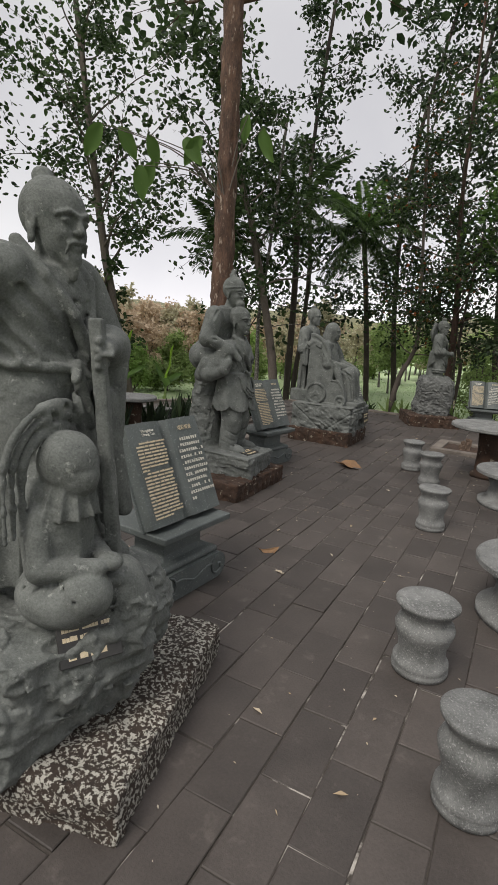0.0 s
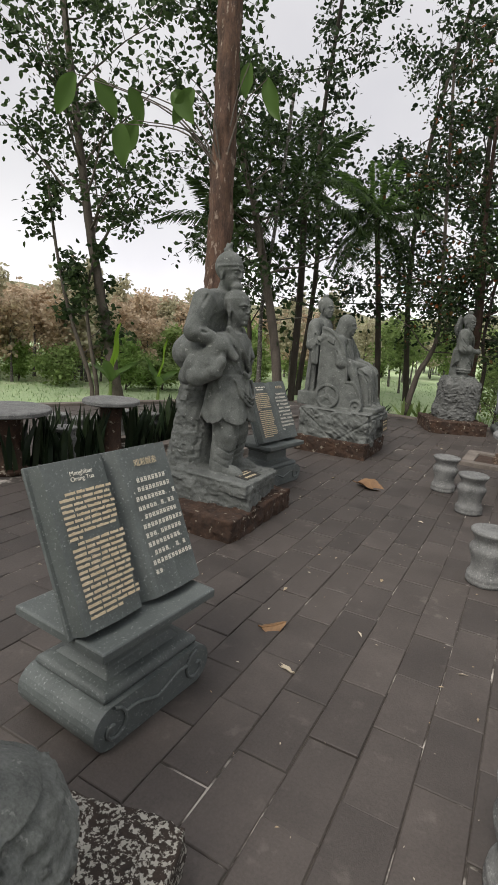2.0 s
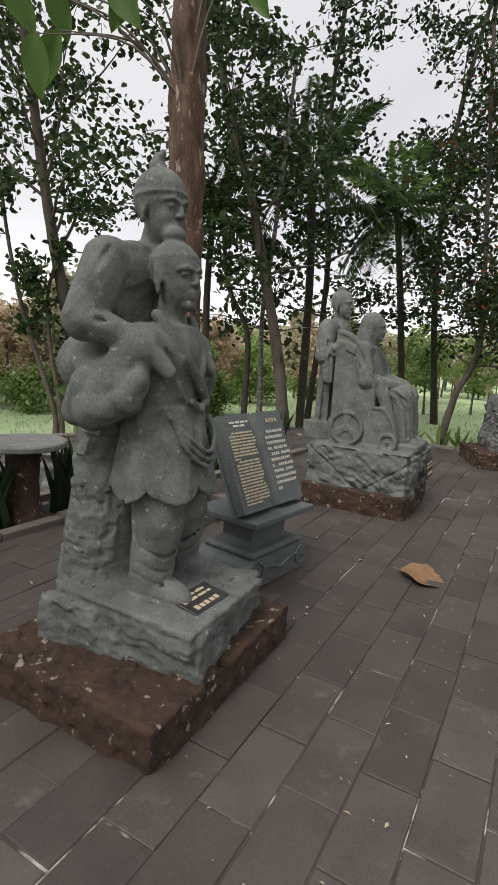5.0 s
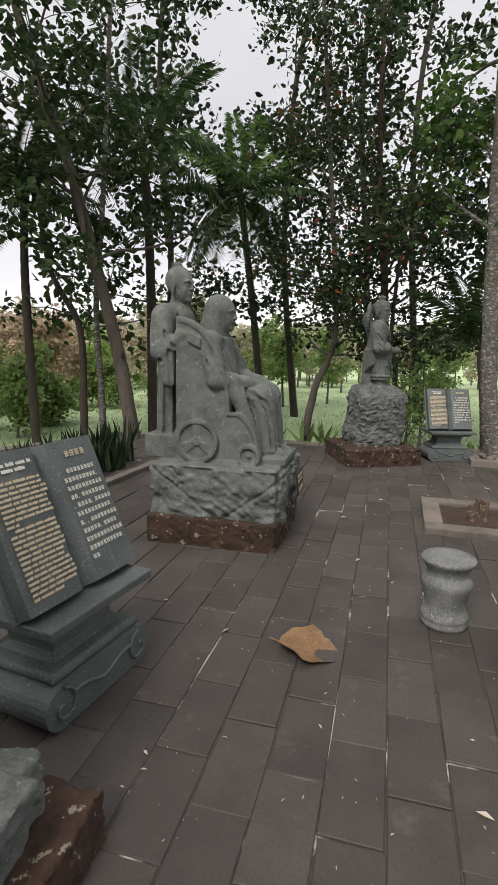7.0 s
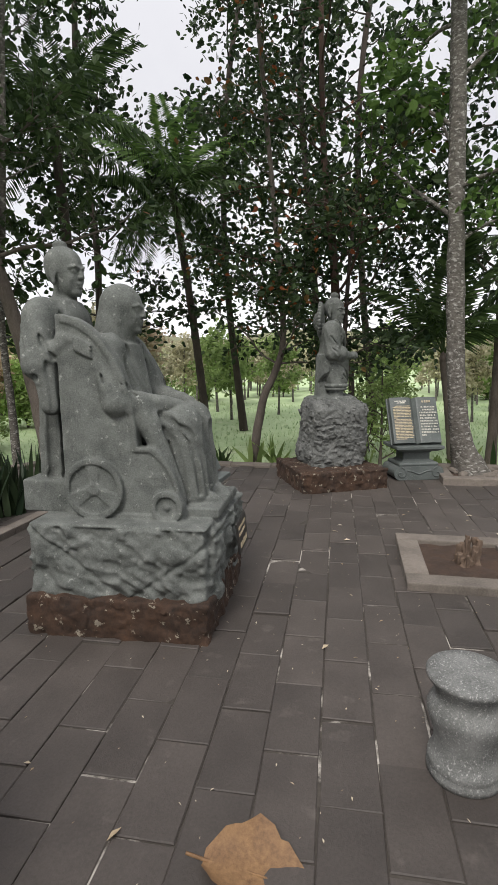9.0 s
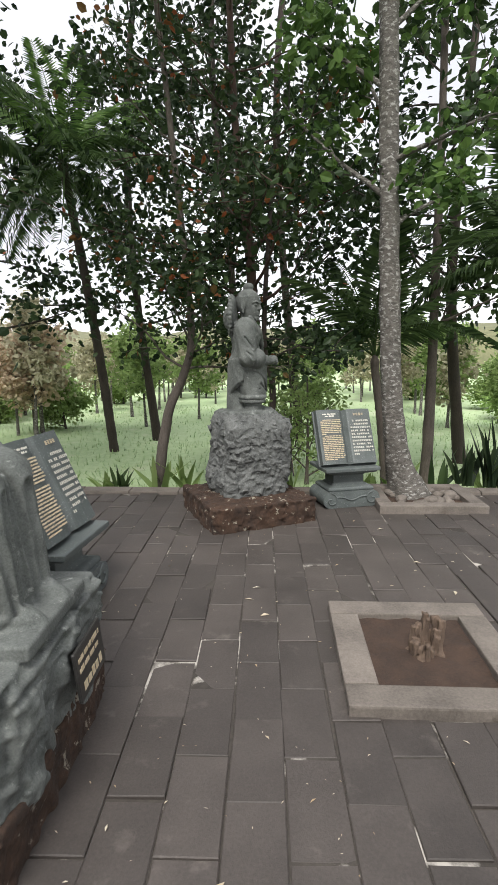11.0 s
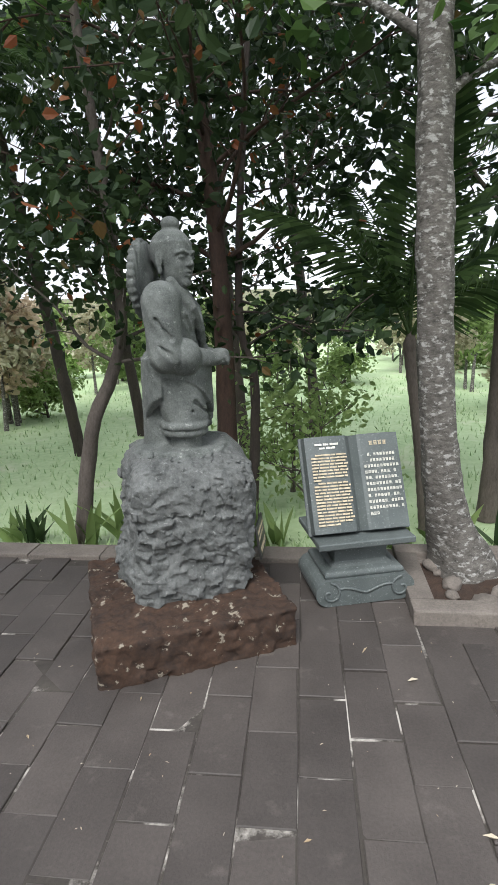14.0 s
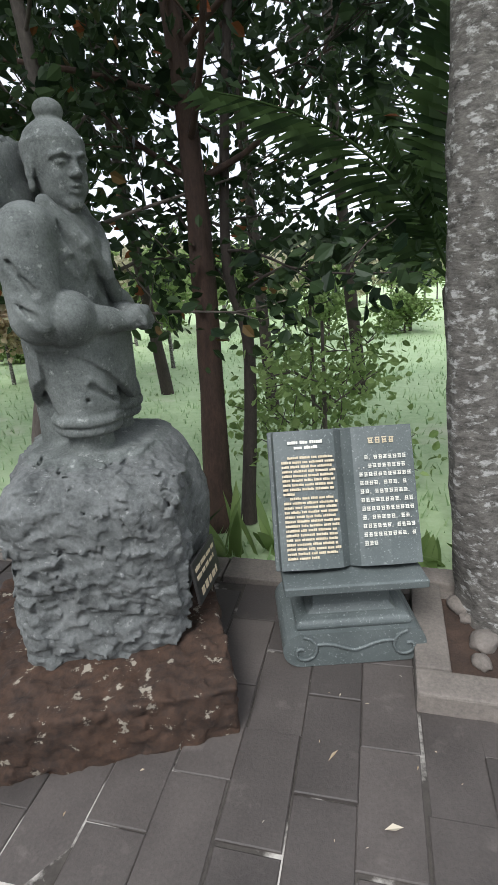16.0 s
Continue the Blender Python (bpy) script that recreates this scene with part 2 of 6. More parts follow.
def block(sx, sy, sz, bevel=0.01, segments=2, m=None, bm=None, top=1.0):
    """A bevelled block on z = 0; top scales its upper face."""
    bm2 = bmesh.new()
    bmesh.ops.create_cube(bm2, size=1)
    for v in bm2.verts:
        k = top if v.co.z > 0 else 1.0
        v.co = Vector((v.co.x * sx * k, v.co.y * sy * k, (v.co.z + 0.5) * sz))
    if bevel:
        bmesh.ops.bevel(bm2, geom=list(bm2.edges), offset=bevel, segments=segments, affect="EDGES", profile=0.6)
    if m is not None:
        bm2.transform(m)
    if bm is None:
        return bm2
    me = bpy.data.meshes.new("tmp")
    bm2.to_mesh(me)
    bm2.free()
    bm.from_mesh(me)
    bpy.data.meshes.remove(me)
    return bm


def lathe(profile, seg=40):
    """A turned body from (radius, height) pairs."""
    n = len(profile)
    a = np.linspace(0, 2 * np.pi, seg, endpoint=False)
    v = [(r * math.cos(t), r * math.sin(t), z) for r, z in profile for t in a]
    f = [(i * seg + j, i * seg + (j + 1) % seg, (i + 1) * seg + (j + 1) % seg, (i + 1) * seg + j) for i in range(n - 1) for j in range(seg)]
    v += [(0, 0, profile[0][1]), (0, 0, profile[-1][1])]
    b, t = n * seg, n * seg + 1
    f += [(b, (j + 1) % seg, j) for j in range(seg)]
    f += [(t, (n - 1) * seg + j, (n - 1) * seg + (j + 1) % seg) for j in range(seg)]
    return v, f


def tube(points, radii, seg=10, wobble=0.0, rng=None, flaky=0.0):
    """A tapered round limb along points: vertices and quads."""
    P = np.array(points, dtype=float)
    R = np.array(radii, dtype=float)
    T = np.gradient(P, axis=0)
    T /= np.linalg.norm(T, axis=1)[:, None] + 1e-9
    ref = np.array((0.31, 0.87, 0.11))
    U = np.cross(T, ref)
    U /= np.linalg.norm(U, axis=1)[:, None] + 1e-9
    V = np.cross(T, U)
    a = np.linspace(0, 2 * np.pi, seg, endpoint=False)
    k = np.ones((len(P), seg))
    if wobble:
        k += wobble * rng.standard_normal((len(P), seg))
    if flaky:
        q = np.stack([np.tile(np.cos(a), (len(P), 1)), np.tile(np.sin(a), (len(P), 1)), np.tile(P[:, 2:3] * 1.3, (1, seg))], axis=-1).reshape(-1, 3)
        k += flaky * (fbm(q, 2.6, 4, 5) + 0.6 * np.maximum(0, fbm(q * (1, 1, 0.5), 5, 2, 8))).reshape(len(P), seg)
    ring = P[:, None, :] + (R[:, None] * k)[:, :, None] * (np.cos(a)[None, :, None] * U[:, None, :] + np.sin(a)[None, :, None] * V[:, None, :])
    verts = ring.reshape(-1, 3)
    i = np.arange(len(P) - 1)[:, None] * seg
    j = np.arange(seg)[None, :]
    j2 = (j + 1) % seg
    quads = np.stack([i + j, i + j2, i + seg + j2, i + seg + j], axis=-1).reshape(-1, 4)
    return verts, quads


def spline(points, n):
    """A smooth line through the points, n samples."""
    P = np.array(points, dtype=float)
    t = np.linspace(0, len(P) - 1, n)
    i = np.clip(t.astype(int), 0, len(P) - 2)
    f = (t - i)[:, None]
    Q = np.vstack([2 * P[0] - P[1], P, 2 * P[-1] - P[-2]])
    a, b, c, d = Q[i], Q[i + 1], Q[i + 2], Q[i + 3]
    return 0.5 * (2 * b + (c - a) * f + (2 * a - 5 * b + 4 * c - d) * f ** 2 + (3 * b - a - 3 * c + d) * f ** 3)


def joined(pieces):
    """Lists of (verts, faces) put together."""
    vs, fs, k = [], [], 0
    for v, f in pieces:
        vs.append(np.asarray(v, dtype=float))
        fs.append(np.asarray(f) + k)
        k += len(v)
    return np.vstack(vs), np.vstack(fs)


# ---- sculpting by distance fields ----
def lattice_noise(P, freq, seed=0):
    Q = P * freq + seed * 17.31
    i = np.floor(Q).astype(np.int64)
    f = Q - i
    f = f * f * (3 - 2 * f)
    out = np.zeros(len(P))
    for dx in (0, 1):
        for dy in (0, 1):
            for dz in (0, 1):
                hsh = ((i[:, 0] + dx) * 73856093) ^ ((i[:, 1] + dy) * 19349663) ^ ((i[:, 2] + dz) * 83492791)
                hsh = (hsh * 2654435761) & 0xFFFFFFFF
                hsh = ((hsh >> 13) ^ hsh) * 1274126177 & 0xFFFFFFFF
                w = (f[:, 0] if dx else 1 - f[:, 0]) * (f[:, 1] if dy else 1 - f[:, 1]) * (f[:, 2] if dz else 1 - f[:, 2])
                out += w * (hsh / 4294967295.0)
    return out * 2 - 1


def fbm(P, freq, octaves=4, seed=0, gain=0.55):
    s, a = np.zeros(len(P)), 1.0
    for o in range(octaves):
        s += a * lattice_noise(P, freq * 2 ** o, seed + o)
        a *= gain
    return s


def facets(P, freq, seed=0):
    """Broken stone: flat chips with sharp arrises, one plane a cell."""
    Q = P * freq
    I = np.floor(Q - 0.5).astype(np.int64)
    best, val = np.full(len(P), 99.0), np.zeros(len(P))
    for a in (0, 1):
        for b in (0, 1):
            for c in (0, 1):
                J = I + (a, b, c)
                h = (J[:, 0] * 73856093 ^ J[:, 1] * 19349663 ^ J[:, 2] * 83492791 ^ (seed * 2654435761)) & 0x7FFFFFFF
                r = np.stack([((h * k) >> 7) % 1021 / 1021 for k in (1, 7919, 104729, 1299709, 15485863, 32452843)], axis=1)
                r[:, :3] = 0.2 + 0.6 * r[:, :3]
                D = Q - (J + r[:, :3])
                d = (D ** 2).sum(axis=1)
                v = (D * (r[:, 3:] - 0.5)).sum(axis=1) * 1.6 + (r[:, 3] - 0.5) * 0.6
                near = d < best
                best = np.where(near, d, best)
                val = np.where(near, v, val)
    return val


class Sculpt:
    """Stone carved on a grid: bodies melted together, folds and creases cut in, then skinned."""

    def __init__(self, low, high, h):
        self.low, self.h = np.array(low, dtype=float), h
        self.n = tuple(int((b - a) / h) + 2 for a, b in zip(low, high))
        self.ax = [low[i] + h * np.arange(self.n[i]) for i in range(3)]
        self.d = np.full(self.n, 0.5, dtype=np.float64)

    def region(self, low, high):
        s = []
        for i in range(3):
            a = int(max(0, math.floor((low[i] - self.low[i]) / self.h)))
            b = int(min(self.n[i], math.ceil((high[i] - self.low[i]) / self.h) + 1))
            s.append(slice(a, max(a, b)))
        X, Y, Z = np.meshgrid(self.ax[0][s[0]], self.ax[1][s[1]], self.ax[2][s[2]], indexing="ij", sparse=True)
        return tuple(s), X, Y, Z

    def blend(self, s, e, k):
        k = 0.62 * k
        d = self.d[s]
        if k <= 0:
            self.d[s] = np.minimum(d, e)
        else:
            h = np.clip(0.5 + 0.5 * (d - e) / k, 0, 1)
            self.d[s] = d * (1 - h) + e * h - k * h * (1 - h)

    def carve(self, s, e, k):
        d, e = self.d[s], -e
        h = np.clip(0.5 - 0.5 * (d - e) / max(k, 1e-4), 0, 1)
        self.d[s] = d * (1 - h) + e * h + max(k, 1e-4) * h * (1 - h)

    def ball(self, c, r, k=0.02, turn=(0, 0, 0), cut=False):
        """An ellipsoid, turned by degrees."""
        r = (r, r, r) if isinstance(r, (int, float)) else r
        m = max(r) + 0.09
        s, X, Y, Z = self.region([c[i] - m for i in range(3)], [c[i] + m for i in range(3)])
        R = np.array(Euler([radians(a) for a in turn]).to_matrix()).T
        x, y, z = X - c[0], Y - c[1], Z - c[2]
        p = [R[i][0] * x + R[i][1] * y + R[i][2] * z for i in range(3)]
        k0 = np.sqrt(sum((p[i] / r[i]) ** 2 for i in range(3)))
        k1 = np.sqrt(sum((p[i] / r[i] ** 2) ** 2 for i in range(3))) + 1e-6
        e = k0 * (k0 - 1) / k1
        (self.carve if cut else self.blend)(s, e, k)

    def limb(self, a, b, ra, rb, k=0.02, cut=False, flat=None):
        """A round limb from a to b; flat squeezes it along a world axis (axis, factor)."""
        a, b = np.array(a, dtype=float), np.array(b, dtype=float)
        m = max(ra, rb) * (1 if flat is None else max(1, 1 / flat[1])) + 0.09
        s, X, Y, Z = self.region(np.minimum(a, b) - m, np.maximum(a, b) + m)
        ab = b - a
        t = np.clip(((X - a[0]) * ab[0] + (Y - a[1]) * ab[1] + (Z - a[2]) * ab[2]) / (ab @ ab + 1e-9), 0, 1)
        q = [X - a[0] - t * ab[0], Y - a[1] - t * ab[1], Z - a[2] - t * ab[2]]
        if flat:
            q[flat[0]] = q[flat[0]] / flat[1]
        e = np.sqrt(q[0] ** 2 + q[1] ** 2 + q[2] ** 2) - (ra + (rb - ra) * t)
        if flat:
            e = e * min(1, flat[1])
        (self.carve if cut else self.blend)(s, e, k)

    def chain(self, pts, radii, k=0.01, cut=False):
        for i in range(len(pts) - 1):
            r0 = radii if isinstance(radii, (int, float)) else radii[i]
            r1 = radii if isinstance(radii, (int, float)) else radii[i + 1]
            self.limb(pts[i], pts[i + 1], r0, r1, k, cut)

    def box(self, c, half, k=0.01, turn=(0, 0, 0), rnd=0.01, cut=False):
        m = math.sqrt(sum(v * v for v in half)) + 0.06
        s, X, Y, Z = self.region([c[i] - m for i in range(3)], [c[i] + m for i in range(3)])
        R = np.array(Euler([radians(a) for a in turn]).to_matrix()).T
        x, y, z = X - c[0], Y - c[1], Z - c[2]
        q = [np.abs(R[i][0] * x + R[i][1] * y + R[i][2] * z) - (half[i] - rnd) for i in range(3)]
        e = np.sqrt(sum(np.maximum(v, 0) ** 2 for v in q)) + np.minimum(np.maximum(q[0], np.maximum(q[1], q[2])), 0) - rnd
        (self.carve if cut else self.blend)(s, e, k)

    def robe(self, c0, c1, r0, r1, folds=0, depth=0.0, k=0.02, phase=0.0, sway=0.0):
        """A standing cloth from c0 up to c1 with elliptic section r0 -> r1 (x and y) and hanging folds."""
        m = max(*r0, *r1) + 0.1
        s, X, Y, Z = self.region([min(c0[0], c1[0]) - m, min(c0[1], c1[1]) - m, c0[2] - 0.05], [max(c0[0], c1[0]) + m, max(c0[1], c1[1]) + m, c1[2] + 0.05])
        t = np.clip((Z - c0[2]) / (c1[2] - c0[2]), 0, 1)
        x, y = X - (c0[0] + (c1[0] - c0[0]) * t), Y - (c0[1] + (c1[1] - c0[1]) * t)
        rx, ry = r0[0] + (r1[0] - r0[0]) * t, r0[1] + (r1[1] - r0[1]) * t
        ang = np.arctan2(y / ry, x / rx)
        rad = np.sqrt((x / rx) ** 2 + (y / ry) ** 2)
        wave = 0.0
        if folds:
            wave = depth * (1 - 0.7 * t) * np.abs(np.sin(ang * folds / 2 + phase + sway * t)) ** 0.6
        e = (rad - 1) * np.minimum(rx, ry) + wave
        e = np.maximum(e, np.abs(Z - (c0[2] + c1[2]) / 2) - (c1[2] - c0[2]) / 2)
        self.blend(s, e * 0.85, k)

    def skirt(self, c0, c1, r0, r1, thick, folds, depth, scallops, hem, k=0.01, phase=0.0):
        """A flared hollow cloth with hanging folds and a scalloped hem."""
        m = max(*r0, *r1) + 0.1
        s, X, Y, Z = self.region([c0[0] - m, c0[1] - m, c0[2] - 0.06], [c0[0] + m, c0[1] + m, c1[2] + 0.05])
        t = np.clip((Z - c0[2]) / (c1[2] - c0[2]), 0, 1)
        x, y = X - (c0[0] + (c1[0] - c0[0]) * t), Y - (c0[1] + (c1[1] - c0[1]) * t)
        q = (1 - t) ** 1.3
        rx, ry = r1[0] + (r0[0] - r1[0]) * q, r1[1] + (r0[1] - r1[1]) * q
        ang = np.arctan2(y / ry, x / rx)
        rad = np.sqrt((x / rx) ** 2 + (y / ry) ** 2)
        d = (rad - 1) * np.minimum(rx, ry) + depth * (1 - 0.75 * t) * np.cos(ang * folds + phase)
        e = np.abs(d) - thick
        low = c0[2] + hem * (1 - np.abs(np.sin(ang * scallops / 2 + phase)) ** 0.5)
        e = np.maximum(np.maximum(e, (low - Z) * 0.6), Z - c1[2])
        self.blend(s, e * 0.8, k)

    def relief(self, low, high, fn, band=0.06):
        """Push the skin in or out by fn(points) inside a box."""
        s, X, Y, Z = self.region(low, high)
        d = self.d[s]
        near = np.abs(d) < band
        if not near.any():
            return
        X, Y, Z = np.broadcast_arrays(X, Y, Z)
        P = np.stack([X[near], Y[near], Z[near]], axis=1)
        add = d.copy()
        add[near] += fn(P)
        self.d[s] = add

    def skin(self, name, mat):
        d = self.d
        h, low = self.h, self.low
        neg = d < 0
        c = [(a, b, e) for a in (0, 1) for b in (0, 1) for e in (0, 1)]
        nx, ny, nz = (v - 1 for v in d.shape)
        cnt = sum(neg[a:a + nx, b:b + ny, e:e + nz].astype(np.int8) for a, b, e in c)
        act = (cnt > 0) & (cnt < 8)
        I = np.argwhere(act)
        idx = np.full(act.shape, -1, dtype=np.int64)
        idx[tuple(I.T)] = np.arange(len(I))
        val = {o: d[I[:, 0] + o[0], I[:, 1] + o[1], I[:, 2] + o[2]] for o in c}
        tot, num = np.zeros((len(I), 3)), np.zeros(len(I))
        for o in c:
            for axis in range(3):
                if o[axis] == 0:
                    o2 = tuple(o[i] + (i == axis) for i in range(3))
                    v0, v1 = val[o], val[o2]
                    cross = (v0 < 0) != (v1 < 0)
                    t = np.where(cross, v0 / np.where(cross, v0 - v1, 1), 0)
                    p = np.tile(np.array(o, dtype=float), (len(I), 1))
                    p[:, axis] += t
                    tot += p * cross[:, None]
                    num += cross
        V = (I + tot / num[:, None]) * h + low
        F = []
        for axis in range(3):
            a, b = [(1, 2), (2, 0), (0, 1)][axis]
            lo = [slice(None)] * 3
            hi = [slice(None)] * 3
            lo[axis], hi[axis] = slice(0, -1), slice(1, None)
            n0, n1 = neg[tuple(lo)], neg[tuple(hi)]
            E = np.argwhere(n0 != n1)
            ok = (E[:, a] > 0) & (E[:, b] > 0) & (E[:, a] < d.shape[a] - 1) & (E[:, b] < d.shape[b] - 1)
            E = E[ok]
            inside = n0[tuple(E.T)]
            q = []
            for da, db in ((-1, -1), (0, -1), (0, 0), (-1, 0)):
                C = E.copy()
                C[:, a] += da
                C[:, b] += db
                q.append(idx[tuple(C.T)])
            q = np.stack(q, axis=1)
            q[~inside] = q[~inside][:, ::-1]
            F.append(q)
        F = np.vstack(F)
        return mesh_of(name, V, F, mat, True)


# ---- statues ----
def rough_stone(amount, freq, seed):
    """Chiselled surface: facets, ridges and pits."""
    def fn(P):
        a = fbm(P, freq, 4, seed)
        b = 1 - np.abs(fbm(P * (1, 1, 1.7), freq * 1.8, 3, seed + 9))
        return amount * (0.35 * a - 0.35 * (b ** 2 - 0.5) + 0.34 * facets(P + 0.02 * a[:, None], freq * 1.8, seed) + 0.16 * facets(P, freq * 5, seed + 3))
    return fn


def head(S, c, H, yaw=0.0, nod=0.0, hair="bun", beard=False):
    """A carved head of height H centred on c, looking along x turned by yaw degrees."""
    R = Euler((0, radians(nod), radians(yaw))).to_matrix()
    turn = (0, nod, yaw)

    def p(x, y, z):
        v = R @ Vector((x * H, y * H, z * H))
        return (c[0] + v.x, c[1] + v.y, c[2] + v.z)

    def e(x, y, z):
        return (x * H, y * H, z * H)

    S.limb(p(-0.06, 0, -0.25), p(-0.10, 0, -0.66), 0.19 * H, 0.23 * H, 0.03)
    S.ball(p(-0.04, 0, 0.10), e(0.40, 0.34, 0.40), 0.02, turn)
    S.ball(p(0.10, 0, -0.17), e(0.27, 0.26, 0.33), 0.04, turn)
    for s in (-1, 1):
        S.ball(p(0.23, 0.13 * s, -0.12), e(0.11, 0.10, 0.12), 0.02, turn)
        S.ball(p(0.385, 0.125 * s, 0.035), e(0.055, 0.085, 0.05), 0.012, turn, cut=True)
        S.ball(p(0.315, 0.125 * s, 0.02), e(0.055, 0.08, 0.04), 0.004, turn)
        S.limb(p(0.375, 0.06 * s, 0.012), p(0.335, 0.185 * s, 0.022), 0.009 * H, 0.009 * H, 0.003, cut=True)
        S.chain([p(0.385, 0.03 * s, 0.085), p(0.36, 0.13 * s, 0.125), p(0.27, 0.235 * s, 0.08)], 0.026 * H, 0.012)
        S.ball(p(-0.03, 0.345 * s, -0.03), e(0.085, 0.04, 0.15), 0.006, turn)
        S.ball(p(-0.01, 0.345 * s, -0.20), e(0.05, 0.04, 0.08), 0.01, turn)
        S.ball(p(-0.02, 0.385 * s, -0.01), e(0.045, 0.03, 0.09), 0.006, turn, cut=True)
        S.ball(p(0.395, 0.05 * s, -0.105), 0.036 * H, 0.008)
    S.limb(p(0.36, 0, 0.08), p(0.425, 0, -0.09), 0.032 * H, 0.05 * H, 0.014)
    S.chain([p(0.34, -0.10, -0.225), p(0.385, -0.035, -0.21), p(0.392, 0, -0.215), p(0.385, 0.035, -0.21), p(0.34, 0.10, -0.225)], 0.022 * H, 0.008)
    S.chain([p(0.345, -0.07, -0.27), p(0.38, 0, -0.28), p(0.345, 0.07, -0.27)], 0.028 * H, 0.01)
    S.chain([p(0.37, -0.10, -0.240), p(0.405, 0, -0.246), p(0.37, 0.10, -0.240)], 0.008 * H, 0.003, cut=True)
    S.ball(p(0.28, 0, -0.39), e(0.10, 0.12, 0.09), 0.025, turn)
    if beard:
        S.limb(p(0.29, 0, -0.40), p(0.33, 0, -0.60), 0.11 * H, 0.05 * H, 0.02)
        for s in (-1, 1):
            S.chain([p(0.40, 0.02 * s, -0.18), p(0.38, 0.12 * s, -0.22), p(0.34, 0.15 * s, -0.34)], 0.02 * H, 0.01)
    if hair == "bun":
        ring = [p(0.355 * math.cos(a) - 0.055, 0.330 * math.sin(a), 0.25 + 0.03 * math.cos(a)) for a in np.linspace(0, 2 * math.pi, 25)]
        S.ball(p(-0.06, 0, 0.17), e(0.40, 0.36, 0.36), 0.01, turn)
        S.chain(ring, 0.034 * H, 0.008)
        S.chain([(q[0], q[1], q[2] + 0.085 * H) for q in ring], 0.012 * H, 0.003, cut=True)
        S.ball(p(-0.06, 0, 0.60), e(0.17, 0.17, 0.13), 0.01, turn)
        S.ball(p(-0.06, 0, 0.50), e(0.15, 0.15, 0.06), 0.01, turn)
    elif hair == "scarf":
        S.ball(p(-0.08, 0, 0.14), e(0.42, 0.375, 0.42), 0.012, turn)
        for k in (0, 1, 2):
            arc = [p(0.415 * math.cos(a) - 0.07, 0.385 * math.sin(a), 0.12 + 0.10 * k + 0.10 * math.cos(a)) for a in np.linspace(-1.9, 1.9, 15)]
            S.chain(arc, 0.016 * H if k else 0.02 * H, 0.012, cut=bool(k))
        S.ball(p(-0.20, 0, 0.57), e(0.15, 0.13, 0.08), 0.012, turn)
        S.limb(p(-0.20, 0, 0.60), p(-0.12, 0, 0.76), 0.10 * H, 0.05 * H, 0.01)
        S.limb(p(-0.22, 0, 0.60), p(-0.26, 0, 0.74), 0.08 * H, 0.04 * H, 0.01)
    elif hair == "topknot":
        S.ball(p(-0.10, 0, 0.14), e(0.38, 0.36, 0.40), 0.012, turn)
        for k in range(9):
            a = -0.9 + 1.8 * k / 8
            S.chain([p(0.26 * math.cos(a), 0.36 * math.sin(a), 0.34), p(0.0, 0.30 * math.sin(a), 0.52), p(-0.2, 0.08 * math.sin(a), 0.54)], 0.012 * H, 0.006, cut=True)
        S.ball(p(-0.26, 0, 0.53), e(0.13, 0.13, 0.12), 0.02, turn)
    elif hair == "cap":
        S.ball(p(-0.06, 0, 0.18), e(0.39, 0.36, 0.36), 0.01, turn)
        S.ball(p(-0.12, 0, 0.56), e(0.15, 0.15, 0.10), 0.01, turn)
    elif hair == "veil":
        S.ball(p(-0.10, 0, 0.14), e(0.40, 0.385, 0.41), 0.015, turn)
        S.limb(p(-0.13, 0, 0.10), p(-0.26, 0, -0.72), 0.42 * H, 0.44 * H, 0.04)
        for k in range(7):
            a = -1.2 + 2.4 * k / 6
            S.chain([p(0.24 * math.cos(a), 0.33 * math.sin(a), 0.36), p(-0.18, 0.40 * math.sin(a), 0.38), p(-0.5, 0.30 * math.sin(a), 0.0)], 0.011 * H, 0.006, cut=True)
    return p


def arm(S, shoulder, elbow, hand, r=(0.085, 0.075, 0.05), cuff=True, k=0.03):
    S.limb(shoulder, elbow, r[0], r[1], k)
    S.limb(elbow, hand, r[1] * 0.95, r[2], 0.02)
    if cuff:
        e, h = np.array(elbow), np.array(hand)
        q = e + 0.35 * (h - e)
        S.limb(q, q + 0.06 * (h - e), r[1] * 1.12, r[1] * 1.12, 0.008)
    d = np.array(hand) - np.array(elbow)
    d = d / np.linalg.norm(d)
    tip = np.array(hand) + d * 0.09
    S.limb(hand, tip, r[2] * 0.95, r[2] * 0.62, 0.015)
    side = np.cross(d, (0, 0, 1.0))
    side = side / (np.linalg.norm(side) + 1e-6)
    for f in (-1.5, -0.5, 0.5, 1.5):
        S.limb(tip + side * f * 0.013, tip + d * 0.05 + side * f * 0.012 + np.array((0, 0, -0.02)), 0.013, 0.01, 0.004)


def creases(S, lines, r=0.013, k=0.006):
    """Long folds pressed into cloth, with soft lips at both sides."""
    for pts in lines:
        C = spline(pts, 5 * len(pts))

        def fn(P):
            d = np.full(len(P), 9.0)
            for a, b in zip(C[:-1], C[1:]):
                ab = b - a
                t = np.clip((P - a) @ ab / (ab @ ab + 1e-9), 0, 1)
                d = np.minimum(d, np.linalg.norm(P - a - t[:, None] * ab, axis=1))
            w = r * 0.95
            return 1.5 * r * np.exp(-(d / w) ** 2) - 0.55 * r * np.exp(-((d - 2.3 * w) / w) ** 2)
        S.relief(C.min(axis=0) - 0.06, C.max(axis=0) + 0.06, fn, 0.05)


